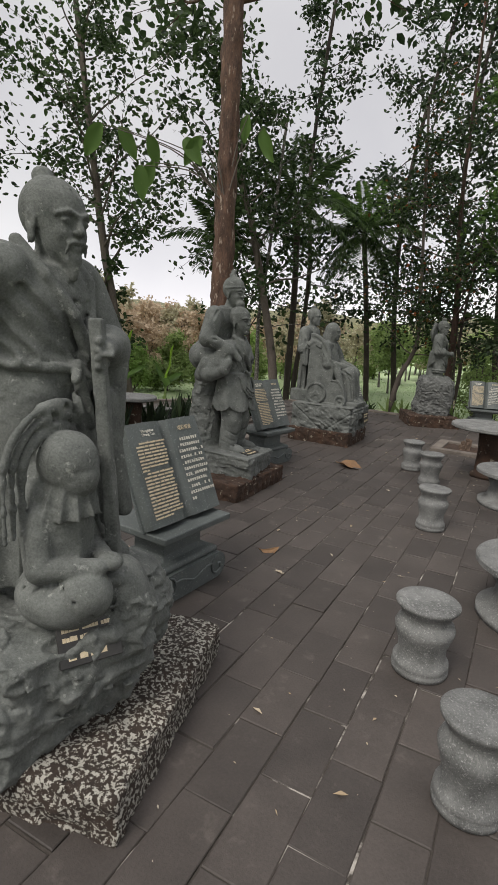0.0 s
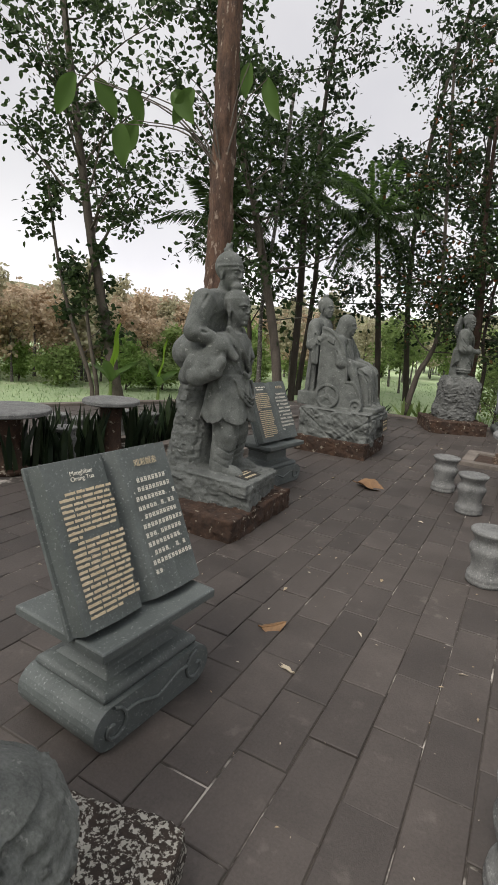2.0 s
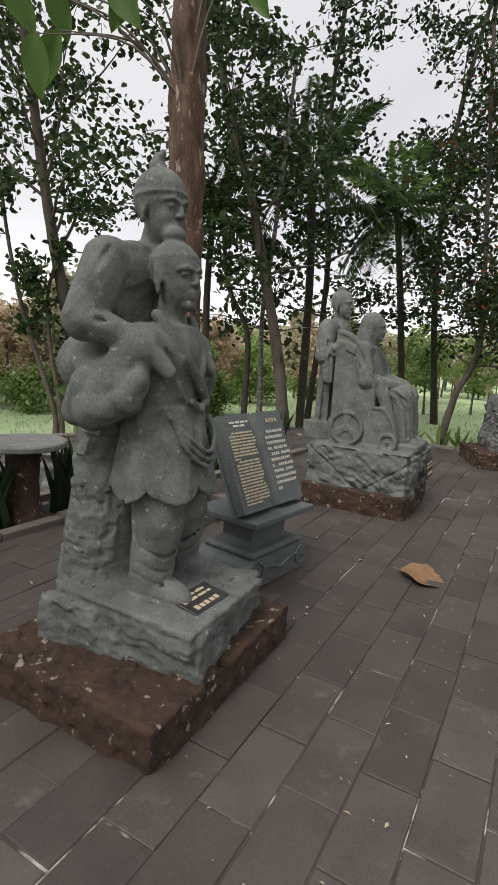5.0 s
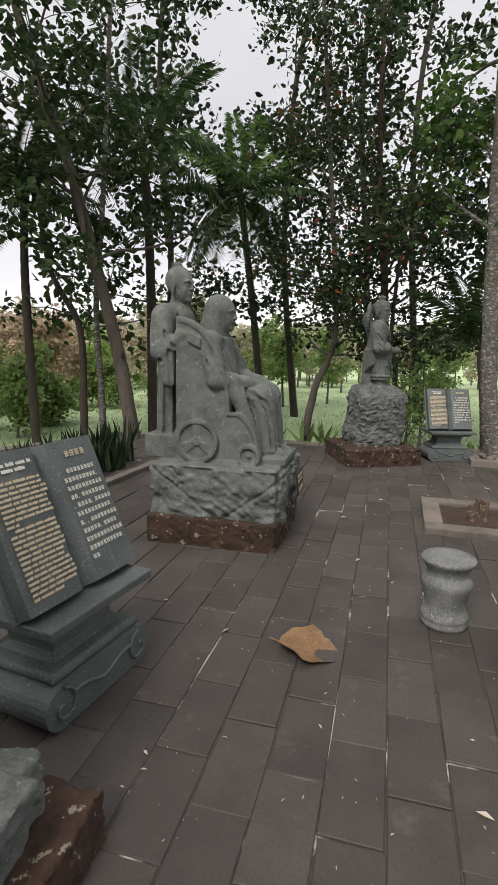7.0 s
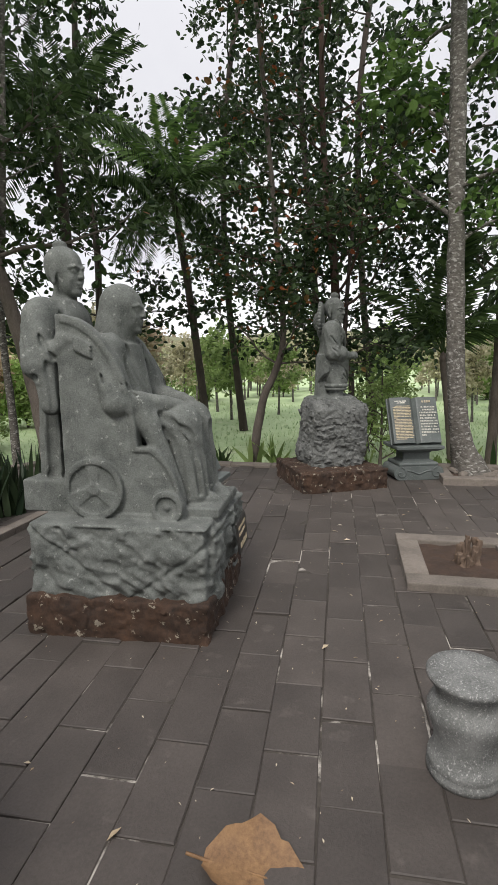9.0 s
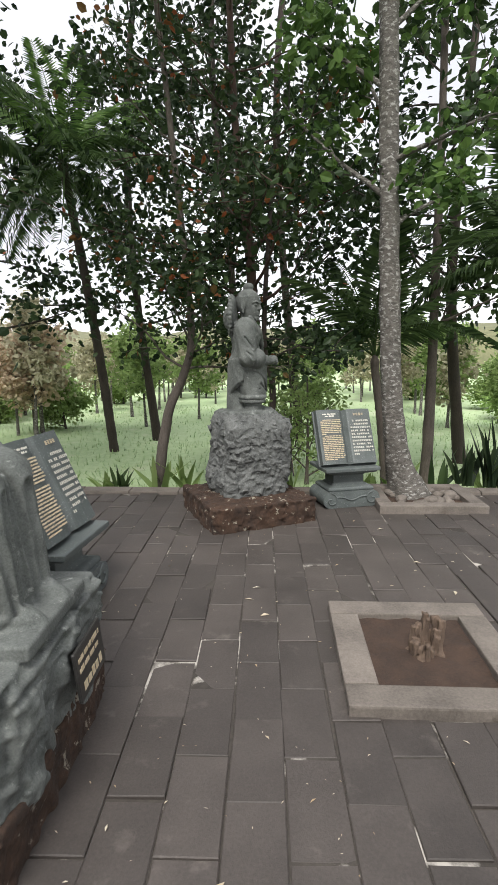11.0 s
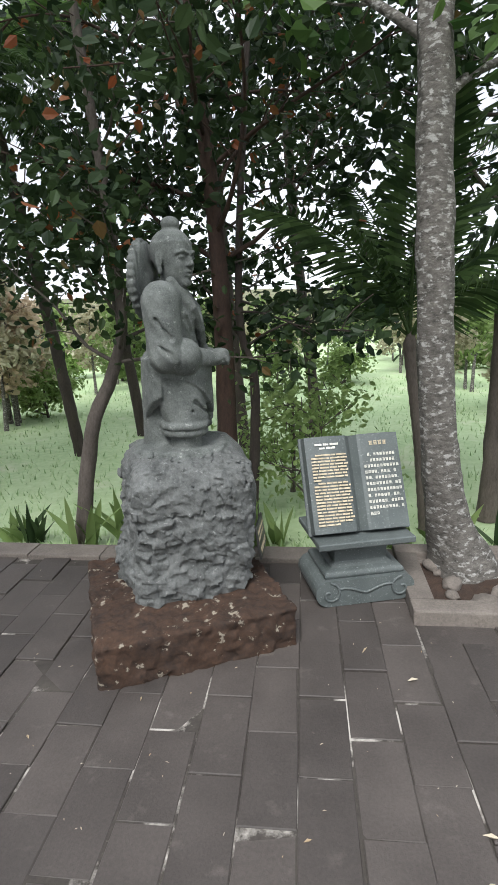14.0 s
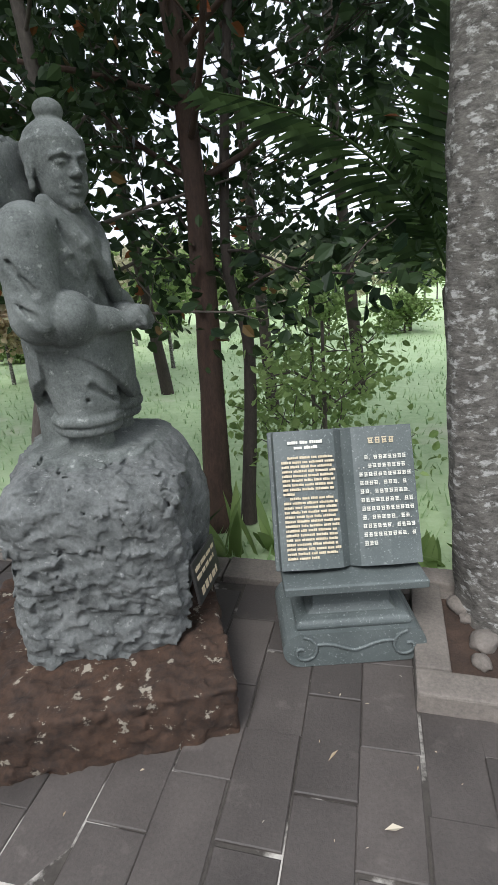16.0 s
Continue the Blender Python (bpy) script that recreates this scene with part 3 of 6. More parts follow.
def fold_relief(freq, depth, lean=0.35, seed=3):
    """Soft hanging cloth folds."""
    def fn(P):
        u = P[:, 0] * 0.8 - P[:, 1] + lean * P[:, 2] + 0.03 * lattice_noise(P, 5, seed)
        return depth * (np.abs(np.sin(u * freq)) - 0.6) + 0.0015 * lattice_noise(P, 55, seed)
    return fn


def old_man_statue():
    """Bearded man with a flat staff, a crouching child before his robe, on broken rocks."""
    S = Sculpt((-0.62, -0.66, -0.64), (0.66, 0.56, 1.92), 0.0084)
    for c, r in (((0.0, -0.05, -0.44), (0.46, 0.42, 0.22)), ((-0.12, 0.10, -0.28), (0.38, 0.36, 0.27)), ((0.14, -0.26, -0.30), (0.30, 0.24, 0.17)),
                 ((-0.25, -0.28, -0.34), (0.26, 0.24, 0.24)), ((0.30, 0.12, -0.22), (0.22, 0.24, 0.24)), ((0.40, -0.06, -0.20), (0.13, 0.16, 0.30))):
        S.ball(c, r, 0.035)
    S.box((0.13, -0.20, -0.26), (0.30, 0.26, 0.14), 0.02, (4, 4, -24), 0.03)
    S.box((-0.05, -0.24, -0.46), (0.40, 0.28, 0.16), 0.02, (-3, 2, -14), 0.04)
    S.relief((-1, -1, -1), (1, 1, -0.06), rough_stone(0.060, 3.6, 2), 0.06)
    S.relief((-1, -1, -1), (1, 1, -0.06), lambda P: 0.008 * fbm(P, 16, 3, 6), 0.05)
    # legs and long robe
    S.limb((-0.06, 0.13, 0.75), (-0.04, 0.14, 0.05), 0.15, 0.12, 0.04)
    S.limb((-0.02, -0.10, 0.72), (0.02, -0.12, 0.05), 0.15, 0.12, 0.04)
    S.ball((0.16, 0.10, 0.03), (0.17, 0.085, 0.07), 0.02)
    S.robe((-0.06, 0.0, -0.06), (-0.03, 0.0, 0.86), (0.24, 0.31), (0.165, 0.225), 13, 0.045, 0.015, 0.4, 1.0)
    S.limb((-0.16, -0.31, 0.70), (-0.16, -0.35, 0.02), 0.035, 0.05, 0.02)
    S.limb((0.16, 0.16, 0.70), (0.24, 0.20, 0.20), 0.05, 0.04, 0.02)
    S.limb((0.12, 0.02, 0.66), (0.20, 0.06, 0.04), 0.06, 0.07, 0.02)
    # the robe's hem arching over the child
    for k, r in ((0.0, 0.014), (0.045, 0.010), (0.085, 0.009)):
        arch = [(0.20 - 0.03 * abs(math.cos(q)), -0.19 + (0.165 + k) * math.cos(q), 0.46 + (0.17 + k) * math.sin(q) - 0.18 * (q > 3.1)) for q in np.linspace(-0.1, 3.3, 16)]
        S.chain([tuple(q) for q in spline(arch, 34)], r, 0.03)
    # the child: bowed head, leaf collar, folded arms, gathered skirt
    cx, cy = 0.25, -0.20
    S.limb((cx - 0.10, cy, 0.36), (cx - 0.06, cy + 0.01, 0.10), 0.12, 0.13, 0.03)
    S.ball((cx, cy, 0.505), (0.118, 0.112, 0.118), 0.01, (0, 12, -15))
    S.ball((cx + 0.035, cy, 0.455), (0.088, 0.085, 0.095), 0.015, (0, 25, -15))
    S.chain([(cx + 0.122 * math.cos(q), cy + 0.117 * math.sin(q), 0.475 + 0.015 * math.cos(q)) for q in np.linspace(-2.6, 2.2, 20)], 0.006, 0.003, cut=True)
    S.robe((cx - 0.02, cy, 0.30), (cx - 0.01, cy, 0.43), (0.155, 0.15), (0.10, 0.095), 13, 0.035, 0.006, 0.3)
    S.robe((cx - 0.04, cy, 0.04), (cx - 0.03, cy, 0.34), (0.135, 0.14), (0.115, 0.12), 7, 0.02, 0.012, 0.9)
    for y in (-1, 1):
        S.limb((cx - 0.05, cy + 0.10 * y, 0.30), (cx - 0.01, cy + 0.15 * y, 0.12), 0.055, 0.05, 0.01)
        S.limb((cx - 0.01, cy + 0.15 * y, 0.12), (cx + 0.16, cy + 0.03 * y, 0.12), 0.048, 0.036, 0.01)
    S.ball((cx + 0.18, cy + 0.02, 0.13), (0.05, 0.045, 0.035), 0.008)
    S.ball((cx + 0.0, cy - 0.02, -0.02), (0.19, 0.18, 0.125), 0.015, (0, 5, -10))
    S.ball((cx + 0.12, cy - 0.06, 0.02), (0.11, 0.10, 0.10), 0.012)
    for i in range(10):
        q = -2.6 + i * 0.36
        S.chain([(cx + 0.06 + 0.05 * math.cos(q), cy - 0.03 + 0.05 * math.sin(q), 0.10), (cx + 0.02 + 0.19 * math.cos(q), cy - 0.03 + 0.18 * math.sin(q), 0.02), (cx + 0.0 + 0.19 * math.cos(q), cy - 0.02 + 0.18 * math.sin(q), -0.10)], 0.008, 0.005, cut=True)
    # torso
    S.robe((-0.03, 0, 0.78), (-0.03, 0.0, 1.22), (0.16, 0.215), (0.13, 0.22), 0, 0, 0.04)
    S.ball((-0.02, 0, 1.08), (0.165, 0.235, 0.18), 0.04)
    for y in (-1, 1):
        S.ball((-0.03, 0.21 * y, 1.19), (0.105, 0.10, 0.10), 0.04)
    S.chain([(0.170 * math.cos(q) - 0.02, 0.235 * math.sin(q), 0.845 + 0.008 * math.sin(3 * q)) for q in np.linspace(0, 2 * math.pi, 28)], 0.018, 0.004)
    for q in ((0.20, -0.09, 0.80), (0.21, 0.02, 0.79), (0.20, -0.07, 0.66), (0.205, 0.0, 0.60)):
        S.limb((0.165, -0.03, 0.84), q, 0.020, 0.013, 0.005)
    # bare chest between the robe's lapels
    S.chain([(0.0, 0.13, 1.29), (0.10, 0.12, 1.18), (0.150, 0.07, 1.02), (0.16, 0.02, 0.88)], 0.024, 0.006)
    S.chain([(-0.02, -0.15, 1.30), (0.09, -0.12, 1.18), (0.155, -0.04, 1.04), (0.165, 0.04, 0.90)], 0.026, 0.006)
    for z in (1.16, 1.10, 1.05):
        S.chain([(0.125, -0.03, z), (0.150, 0.02, z - 0.015), (0.135, 0.07, z)], 0.007, 0.005, cut=True)
    creases(S, [[(-0.04, -0.25, 1.24), (0.07, -0.20, 1.10), (0.14, -0.08, 0.96), (0.16, 0.0, 0.87)],
                [(-0.08, -0.27, 1.17), (0.03, -0.245, 1.03), (0.11, -0.15, 0.92), (0.15, -0.06, 0.87)],
                [(-0.12, -0.28, 1.10), (-0.02, -0.26, 0.98), (0.08, -0.20, 0.88)],
                [(-0.16, -0.27, 1.03), (-0.06, -0.26, 0.93), (0.03, -0.235, 0.87)],
                [(-0.04, -0.29, 0.80), (0.10, -0.27, 0.74), (0.20, -0.16, 0.70)],
                [(-0.06, -0.30, 0.74), (0.08, -0.30, 0.70), (0.20, -0.22, 0.67)],
                [(0.18, -0.06, 0.78), (0.21, -0.02, 0.62), (0.22, 0.02, 0.40), (0.23, 0.04, 0.15)],
                [(0.15, 0.08, 0.80), (0.19, 0.11, 0.56), (0.20, 0.13, 0.25)],
                [(0.08, 0.17, 0.80), (0.13, 0.21, 0.56), (0.15, 0.24, 0.25)],
                [(-0.12, -0.29, 0.80), (-0.13, -0.31, 0.5), (-0.13, -0.33, 0.1)],
                [(-0.22, -0.24, 0.80), (-0.26, -0.27, 0.5), (-0.28, -0.28, 0.1)],
                [(-0.02, -0.29, 0.66), (0.01, -0.33, 0.40), (0.02, -0.34, 0.1)]], 0.015, 0.007)
    # right arm lifted behind the head with a hanging sleeve, left hand on the staff
    S.limb((-0.05, -0.24, 1.18), (-0.20, -0.36, 1.00), 0.105, 0.105, 0.03)
    S.limb((-0.20, -0.36, 1.00), (-0.24, -0.24, 1.42), 0.085, 0.05, 0.02)
    S.limb((-0.20, -0.36, 1.00), (-0.16, -0.36, 0.86), 0.095, 0.06, 0.03)
    S.ball((-0.24, -0.26, 1.46), 0.06, 0.02)
    creases(S, [[(-0.14, -0.44, 1.10), (-0.10, -0.42, 0.98), (-0.10, -0.40, 0.86)], [(-0.08, -0.34, 1.16), (-0.06, -0.37, 1.02), (-0.08, -0.38, 0.90)]], 0.014, 0.006)
    S.ball((-0.20, -0.10, 1.74), (0.035, 0.085, 0.125), 0.008, (0, 15, 35))
    S.ball((-0.185, -0.105, 1.745), (0.030, 0.05, 0.08), 0.006, (0, 15, 35))
    S.limb((-0.22, -0.14, 1.64), (-0.24, -0.24, 1.46), 0.03, 0.04, 0.01)
    arm(S, (-0.02, 0.24, 1.16), (0.08, 0.30, 0.92), (0.24, 0.06, 0.92), (0.10, 0.085, 0.05), True)
    S.limb((0.14, 0.24, 0.92), (0.16, 0.23, 0.52), 0.075, 0.045, 0.03)
    S.box((0.295, -0.02, 0.52), (0.026, 0.034, 0.52), 0.004, (0, -5, 20), 0.006)
    for i in range(4):
        S.limb((0.235, 0.05, 0.955 - 0.032 * i), (0.285, -0.065, 0.95 - 0.032 * i), 0.020, 0.018, 0.003)
    head(S, (0.04, 0.0, 1.385), 0.325, -10, 3, "topknot", True)
    # knotted cloth and a looped rope on the rocks
    S.chain([(0.36, -0.20, 0.02), (0.44, -0.14, 0.04), (0.46, -0.06, -0.02), (0.44, -0.10, -0.16), (0.38, -0.20, -0.12), (0.36, -0.20, 0.0)], 0.026, 0.008)
    for i in range(6):
        S.chain([(0.44 - 0.015 * i, -0.20 - 0.016 * i, -0.14), (0.40 - 0.02 * i, -0.30 - 0.012 * i, -0.28), (0.30 - 0.02 * i, -0.38 - 0.01 * i, -0.36)], 0.010, 0.004)
    S.relief((-1, -1, 0.1), (1, 1, 1.2), fold_relief(34, 0.0025), 0.03)
    return S.skin("old_man_statue", M_STATUE)


def carrying_statue():
    """A youth carrying an old woman on his back."""
    S = Sculpt((-0.66, -0.56, -0.32), (0.56, 0.54, 2.12), 0.0086)
    S.box((-0.03, 0.0, -0.16), (0.43, 0.38, 0.145), 0.02, (0, 0, 3), 0.02)
    S.box((0.04, -0.04, -0.04), (0.38, 0.34, 0.06), 0.02, (0, 3, -4), 0.015)
    S.limb((-0.36, 0.02, -0.1), (-0.34, 0.0, 0.95), 0.25, 0.12, 0.04)
    S.relief((-1, -1, -1), (1, 1, -0.005), rough_stone(0.030, 4.5, 5), 0.08)
    S.relief((-1, -1, -0.05), (-0.2, 1, 0.95), rough_stone(0.04, 4.5, 7), 0.08)
    # legs in loose trousers
    for s, x in ((-1, 0.03), (1, 0.02)):
        S.limb((0.0, 0.10 * s, 0.70), (x + 0.02, 0.125 * s, 0.36), 0.13, 0.118, 0.03)
        S.limb((x + 0.02, 0.125 * s, 0.36), (x - 0.01, 0.145 * s, 0.06), 0.118, 0.10, 0.03)
        S.ball((x + 0.08, 0.155 * s, 0.035), (0.155, 0.078, 0.062), 0.015, (0, 6, 8 * s))
        for z in (0.10, 0.16, 0.24):
            S.chain([(x + 0.112 * math.cos(a) - 0.005, 0.14 * s + 0.112 * math.sin(a), z + 0.03 * math.sin(2 * a + s)) for a in np.linspace(-1.9, 1.9, 9)], 0.010, 0.008, cut=True)
    # skirt with scalloped hem
    S.skirt((0.0, 0, 0.47), (-0.01, 0, 0.90), (0.225, 0.265), (0.145, 0.195), 0.022, 7, 0.013, 6, 0.075, 0.01, 0.6)
    S.robe((0.0, 0, 0.60), (-0.01, 0, 0.92), (0.15, 0.20), (0.13, 0.18), 0, 0, 0.02)
    for k, r in ((0.0, 0.012), (0.035, 0.010), (0.07, 0.010)):
        S.chain([tuple(q) for q in spline([(0.13, -0.17, 0.86), (0.19, -0.11, 0.70 + k), (0.235, 0.01, 0.62 + k), (0.21, 0.10, 0.70 + k), (0.16, 0.13, 0.84)], 14)], r, 0.01)
    # torso, belt with bow
    S.robe((-0.01, 0, 0.84), (-0.01, 0, 1.26), (0.145, 0.195), (0.12, 0.195), 0, 0, 0.03)
    S.ball((0.0, 0, 1.13), (0.15, 0.22, 0.16), 0.04)
    S.chain([(0.15 * math.cos(a) - 0.01, 0.205 * math.sin(a), 0.885) for a in np.linspace(0, 2 * math.pi, 26)], 0.020, 0.005)
    for d in ((0.0, -0.075, 0.035), (0.0, 0.075, 0.03), (0.03, -0.03, -0.20), (0.03, 0.03, -0.26)):
        S.limb((0.155, 0.02, 0.885), (0.165 + d[0], 0.02 + d[1], 0.885 + d[2]), 0.022, 0.013, 0.006)
    S.ball((0.165, 0.02, 0.885), 0.028, 0.005)
    S.chain([tuple(q) for q in spline([(0.03, -0.15, 1.30), (0.13, -0.07, 1.13), (0.155, 0.05, 0.98), (0.14, 0.11, 0.92)], 12)], 0.026, 0.006)
    S.chain([tuple(q) for q in spline([(0.03, 0.15, 1.30), (0.13, 0.08, 1.14), (0.15, 0.04, 1.04)], 10)], 0.024, 0.006)
    creases(S, [[(0.06, -0.19, 1.20), (0.13, -0.12, 1.05), (0.15, -0.02, 0.93)], [(0.10, -0.18, 1.06), (0.14, -0.11, 0.96)], [(0.08, 0.19, 1.14), (0.14, 0.14, 1.0)]])
    # the youth's arms bent back under the old woman's legs
    for s in (-1, 1):
        S.ball((-0.02, 0.22 * s, 1.15), 0.11, 0.04)
        S.limb((-0.02, 0.24 * s, 1.14), (-0.18, 0.31 * s, 0.88), 0.088, 0.092, 0.03)
        S.limb((-0.18, 0.31 * s, 0.88), (0.0, 0.31 * s, 0.93), 0.092, 0.062, 0.03)
        S.limb((0.0, 0.33 * s, 0.94), (0.05, 0.31 * s, 1.02), 0.06, 0.045, 0.02)
        for j in range(3):
            S.chain([(-0.22 + 0.05 * j, 0.455 * s, 0.84 + 0.03 * j), (-0.14 + 0.05 * j, 0.44 * s, 0.98 + 0.03 * j), (-0.06 + 0.04 * j, 0.36 * s, 1.10)], 0.010, 0.012, cut=True)
        # her thighs and shins
        S.limb((-0.30, 0.18 * s, 1.08), (-0.04, 0.29 * s, 1.00), 0.105, 0.078, 0.03)
        S.limb((-0.22, 0.29 * s, 0.98), (-0.30, 0.27 * s, 0.86), 0.085, 0.075, 0.03)
        # her arms over his shoulders
        S.limb((-0.20, 0.20 * s, 1.52), (-0.22, 0.33 * s, 1.26), 0.105, 0.09, 0.03)
        S.limb((-0.22, 0.33 * s, 1.26), (0.03, 0.24 * s, 1.17), 0.08, 0.055, 0.02)
        S.limb((0.03, 0.24 * s, 1.17), (0.12, 0.19 * s, 1.06), 0.05, 0.035, 0.015)
        S.ball((0.03, 0.27 * s, 1.02), (0.04, 0.05, 0.09), 0.02)
        creases(S, [[(-0.24, 0.43 * s, 1.30), (-0.16, 0.38 * s, 1.42), (-0.14, 0.26 * s, 1.56)], [(-0.12, 0.36 * s, 1.26), (-0.06, 0.30 * s, 1.24)]], 0.012, 0.006)
    S.robe((-0.34, 0, 1.00), (-0.20, 0, 1.60), (0.20, 0.23), (0.13, 0.20), 9, 0.015, 0.05)
    S.ball((-0.38, 0, 1.06), (0.19, 0.24, 0.18), 0.05)
    S.ball((-0.19, 0, 1.50), (0.14, 0.21, 0.14), 0.05)
    head(S, (0.03, 0.0, 1.475), 0.31, -14, 0, "bun")
    head(S, (-0.08, 0.04, 1.79), 0.31, -14, 8, "scarf")
    S.relief((-1, -1, 0.1), (1, 1, 1.6), fold_relief(38, 0.004, 0.5), 0.03)
    return S.skin("carrying_statue", M_STATUE)


def wheelchair_statue():
    """A young man behind a carved wheeled chair in which a veiled woman sits."""
    S = Sculpt((-0.78, -0.60, -0.52), (0.72, 0.58, 1.76), 0.0092)
    S.box((0.0, 0.0, -0.25), (0.53, 0.49, 0.25), 0.01, (0, 0, 0), 0.02)
    S.box((0.38, 0.03, -0.26), (0.18, 0.45, 0.24), 0.02, (0, 5, 0), 0.03)

    def hewn(P):
        band = np.abs(np.sin((P[:, 0] * 0.55 + P[:, 1] * 0.4 + P[:, 2] + 0.10 * np.abs(np.sin(P[:, 0] * 5.5))) * 34 + 3 * lattice_noise(P, 5, 3)))
        vee = np.abs(np.abs(P[:, 0] - 0.05) * 0.75 - (P[:, 2] + 0.46))
        return 0.013 * (band - 0.5) * (0.6 + 0.8 * lattice_noise(P, 4, 9)) + 0.030 * fbm(P, 8, 4, 11) + 0.022 * np.exp(-(vee / 0.018) ** 2)
    S.relief((-1, -1, -1), (1, 1, -0.03), hewn, 0.07)
    # chair sides with curved back and wheel guard
    s, X, Y, Z = S.region((-0.5, -0.42, -0.05), (0.5, 0.42, 1.3))
    for y0 in (-0.30, 0.30):
        back = np.maximum(np.sqrt(((X + 0.36) / 0.46) ** 2 + ((np.maximum(Z, 0.42) - 0.42) / 0.76) ** 2) * 0.46 - 0.46, -(X + 0.36))
        guard = np.maximum(np.sqrt((np.maximum(X, 0.12) - 0.12) ** 2 / 0.24 ** 2 + (Z / 0.44) ** 2) * 0.3 - 0.3, Z - 0.42)
        guard = np.maximum(guard, -(X + 0.36))
        prof = np.minimum(back, guard)
        prof = np.maximum(prof, -Z)
        e = np.maximum(prof, np.abs(Y - y0) - 0.035)
        S.blend(s, e, 0.006)
        rim = np.maximum(np.abs(prof + 0.012) - 0.014, np.abs(Y - y0) - 0.048)
        rim = np.maximum(rim, -(X + 0.33))
        S.blend(s, rim, 0.004)
        o = 1 if y0 > 0 else -1
        for cx, cz, r in ((-0.17, 0.175, 0.165), (0.27, 0.078, 0.08)):
            ring = np.sqrt((X - cx) ** 2 + (Z - cz) ** 2)
            face = np.abs(Y - (y0 + o * 0.04)) - 0.022
            S.blend(s, np.maximum(ring - r + 0.015, face + 0.008), 0.004)
            S.blend(s, np.maximum(np.abs(ring - r) - 0.017, face - 0.010), 0.006)
            S.blend(s, np.maximum(ring - r * 0.24, face - 0.008), 0.004)
            if r > 0.1:
                for a in range(3):
                    t = radians(90 + 120 * a)
                    dx, dz = math.cos(t), math.sin(t)
                    along = (X - cx) * dx + (Z - cz) * dz
                    across = np.abs(-(X - cx) * dz + (Z - cz) * dx)
                    S.blend(s, np.maximum(np.maximum(across - 0.022 - 0.15 * np.maximum(along, 0), face), np.maximum(along - r, -along)), 0.004)
    S.box((-0.31, 0, 0.55), (0.04, 0.30, 0.55), 0.01)
    S.box((-0.05, 0, 0.20), (0.30, 0.29, 0.20), 0.01)
    S.box((0.42, 0, 0.03), (0.14, 0.28, 0.03), 0.01)
    # seated woman
    S.robe((-0.06, 0, 0.40), (-0.12, 0, 1.02), (0.19, 0.23), (0.12, 0.19), 9, 0.012, 0.04)
    for y in (-1, 1):
        S.ball((-0.12, 0.19 * y, 0.98), 0.10, 0.04)
        S.limb((0.0, 0.12 * y, 0.50), (0.31, 0.12 * y, 0.54), 0.13, 0.115, 0.03)
        S.limb((0.31, 0.12 * y, 0.54), (0.36, 0.12 * y, 0.10), 0.11, 0.10, 0.03)
        S.ball((0.42, 0.11 * y, 0.06), (0.13, 0.065, 0.055), 0.015)
        arm(S, (-0.12, 0.22 * y, 0.95), (-0.02, 0.31 * y, 0.68), (0.22, 0.17 * y, 0.66), (0.09, 0.085, 0.05), False)
        S.limb((0.10, 0.26 * y, 0.66), (0.26, 0.27 * y, 0.30), 0.075, 0.04, 0.03)
        creases(S, [[(0.16, 0.26 * y, 0.58), (0.30, 0.245 * y, 0.40), (0.35, 0.23 * y, 0.12)], [(0.26, 0.245 * y, 0.60), (0.39, 0.20 * y, 0.38), (0.42, 0.18 * y, 0.12)],
                    [(0.10, 0.27 * y, 0.60), (0.22, 0.26 * y, 0.36), (0.28, 0.25 * y, 0.14)], [(0.42, 0.10 * y, 0.52), (0.45, 0.10 * y, 0.30), (0.46, 0.10 * y, 0.12)]], 0.014, 0.006)
    S.robe((0.28, 0, 0.04), (0.22, 0, 0.56), (0.19, 0.25), (0.16, 0.21), 15, 0.03, 0.03)
    for y in (-1, 1):
        creases(S, [[(-0.08, 0.15 * y, 1.06), (0.02, 0.10 * y, 0.90), (0.09, 0.02 * y, 0.74)], [(-0.10, 0.20 * y, 1.02), (0.0, 0.17 * y, 0.84), (0.08, 0.10 * y, 0.68)],
                    [(-0.13, 0.30 * y, 0.92), (-0.05, 0.35 * y, 0.76), (0.06, 0.33 * y, 0.66)], [(-0.06, 0.29 * y, 0.94), (0.03, 0.33 * y, 0.78), (0.12, 0.28 * y, 0.68)],
                    [(0.20, 0.24 * y, 0.60), (0.37, 0.22 * y, 0.50), (0.44, 0.16 * y, 0.30), (0.45, 0.14 * y, 0.10)], [(0.32, 0.02 * y, 0.64), (0.42, 0.03 * y, 0.44), (0.46, 0.03 * y, 0.14)]], 0.014, 0.006)
    head(S, (-0.07, 0.0, 1.22), 0.29, 0, 4, "veil")
    # standing young man
    S.box((-0.52, 0, 0.10), (0.16, 0.27, 0.10), 0.01)
    S.robe((-0.50, 0, 0.19), (-0.50, 0, 1.28), (0.17, 0.25), (0.125, 0.20), 11, 0.035, 0.02, 0.3)
    S.ball((-0.49, 0, 1.15), (0.155, 0.225, 0.17), 0.04)
    for y in (-1, 1):
        S.ball((-0.51, 0.205 * y, 1.19), 0.105, 0.04)
        S.limb((-0.51, 0.23 * y, 1.17), (-0.50, 0.30 * y, 0.90), 0.10, 0.095, 0.03)
        S.limb((-0.50, 0.28 * y, 0.90), (-0.33, 0.30 * y, 1.02), 0.075, 0.05, 0.02)
        S.limb((-0.33, 0.30 * y, 1.05), (-0.20, 0.31 * y, 1.02), 0.048, 0.03, 0.015)
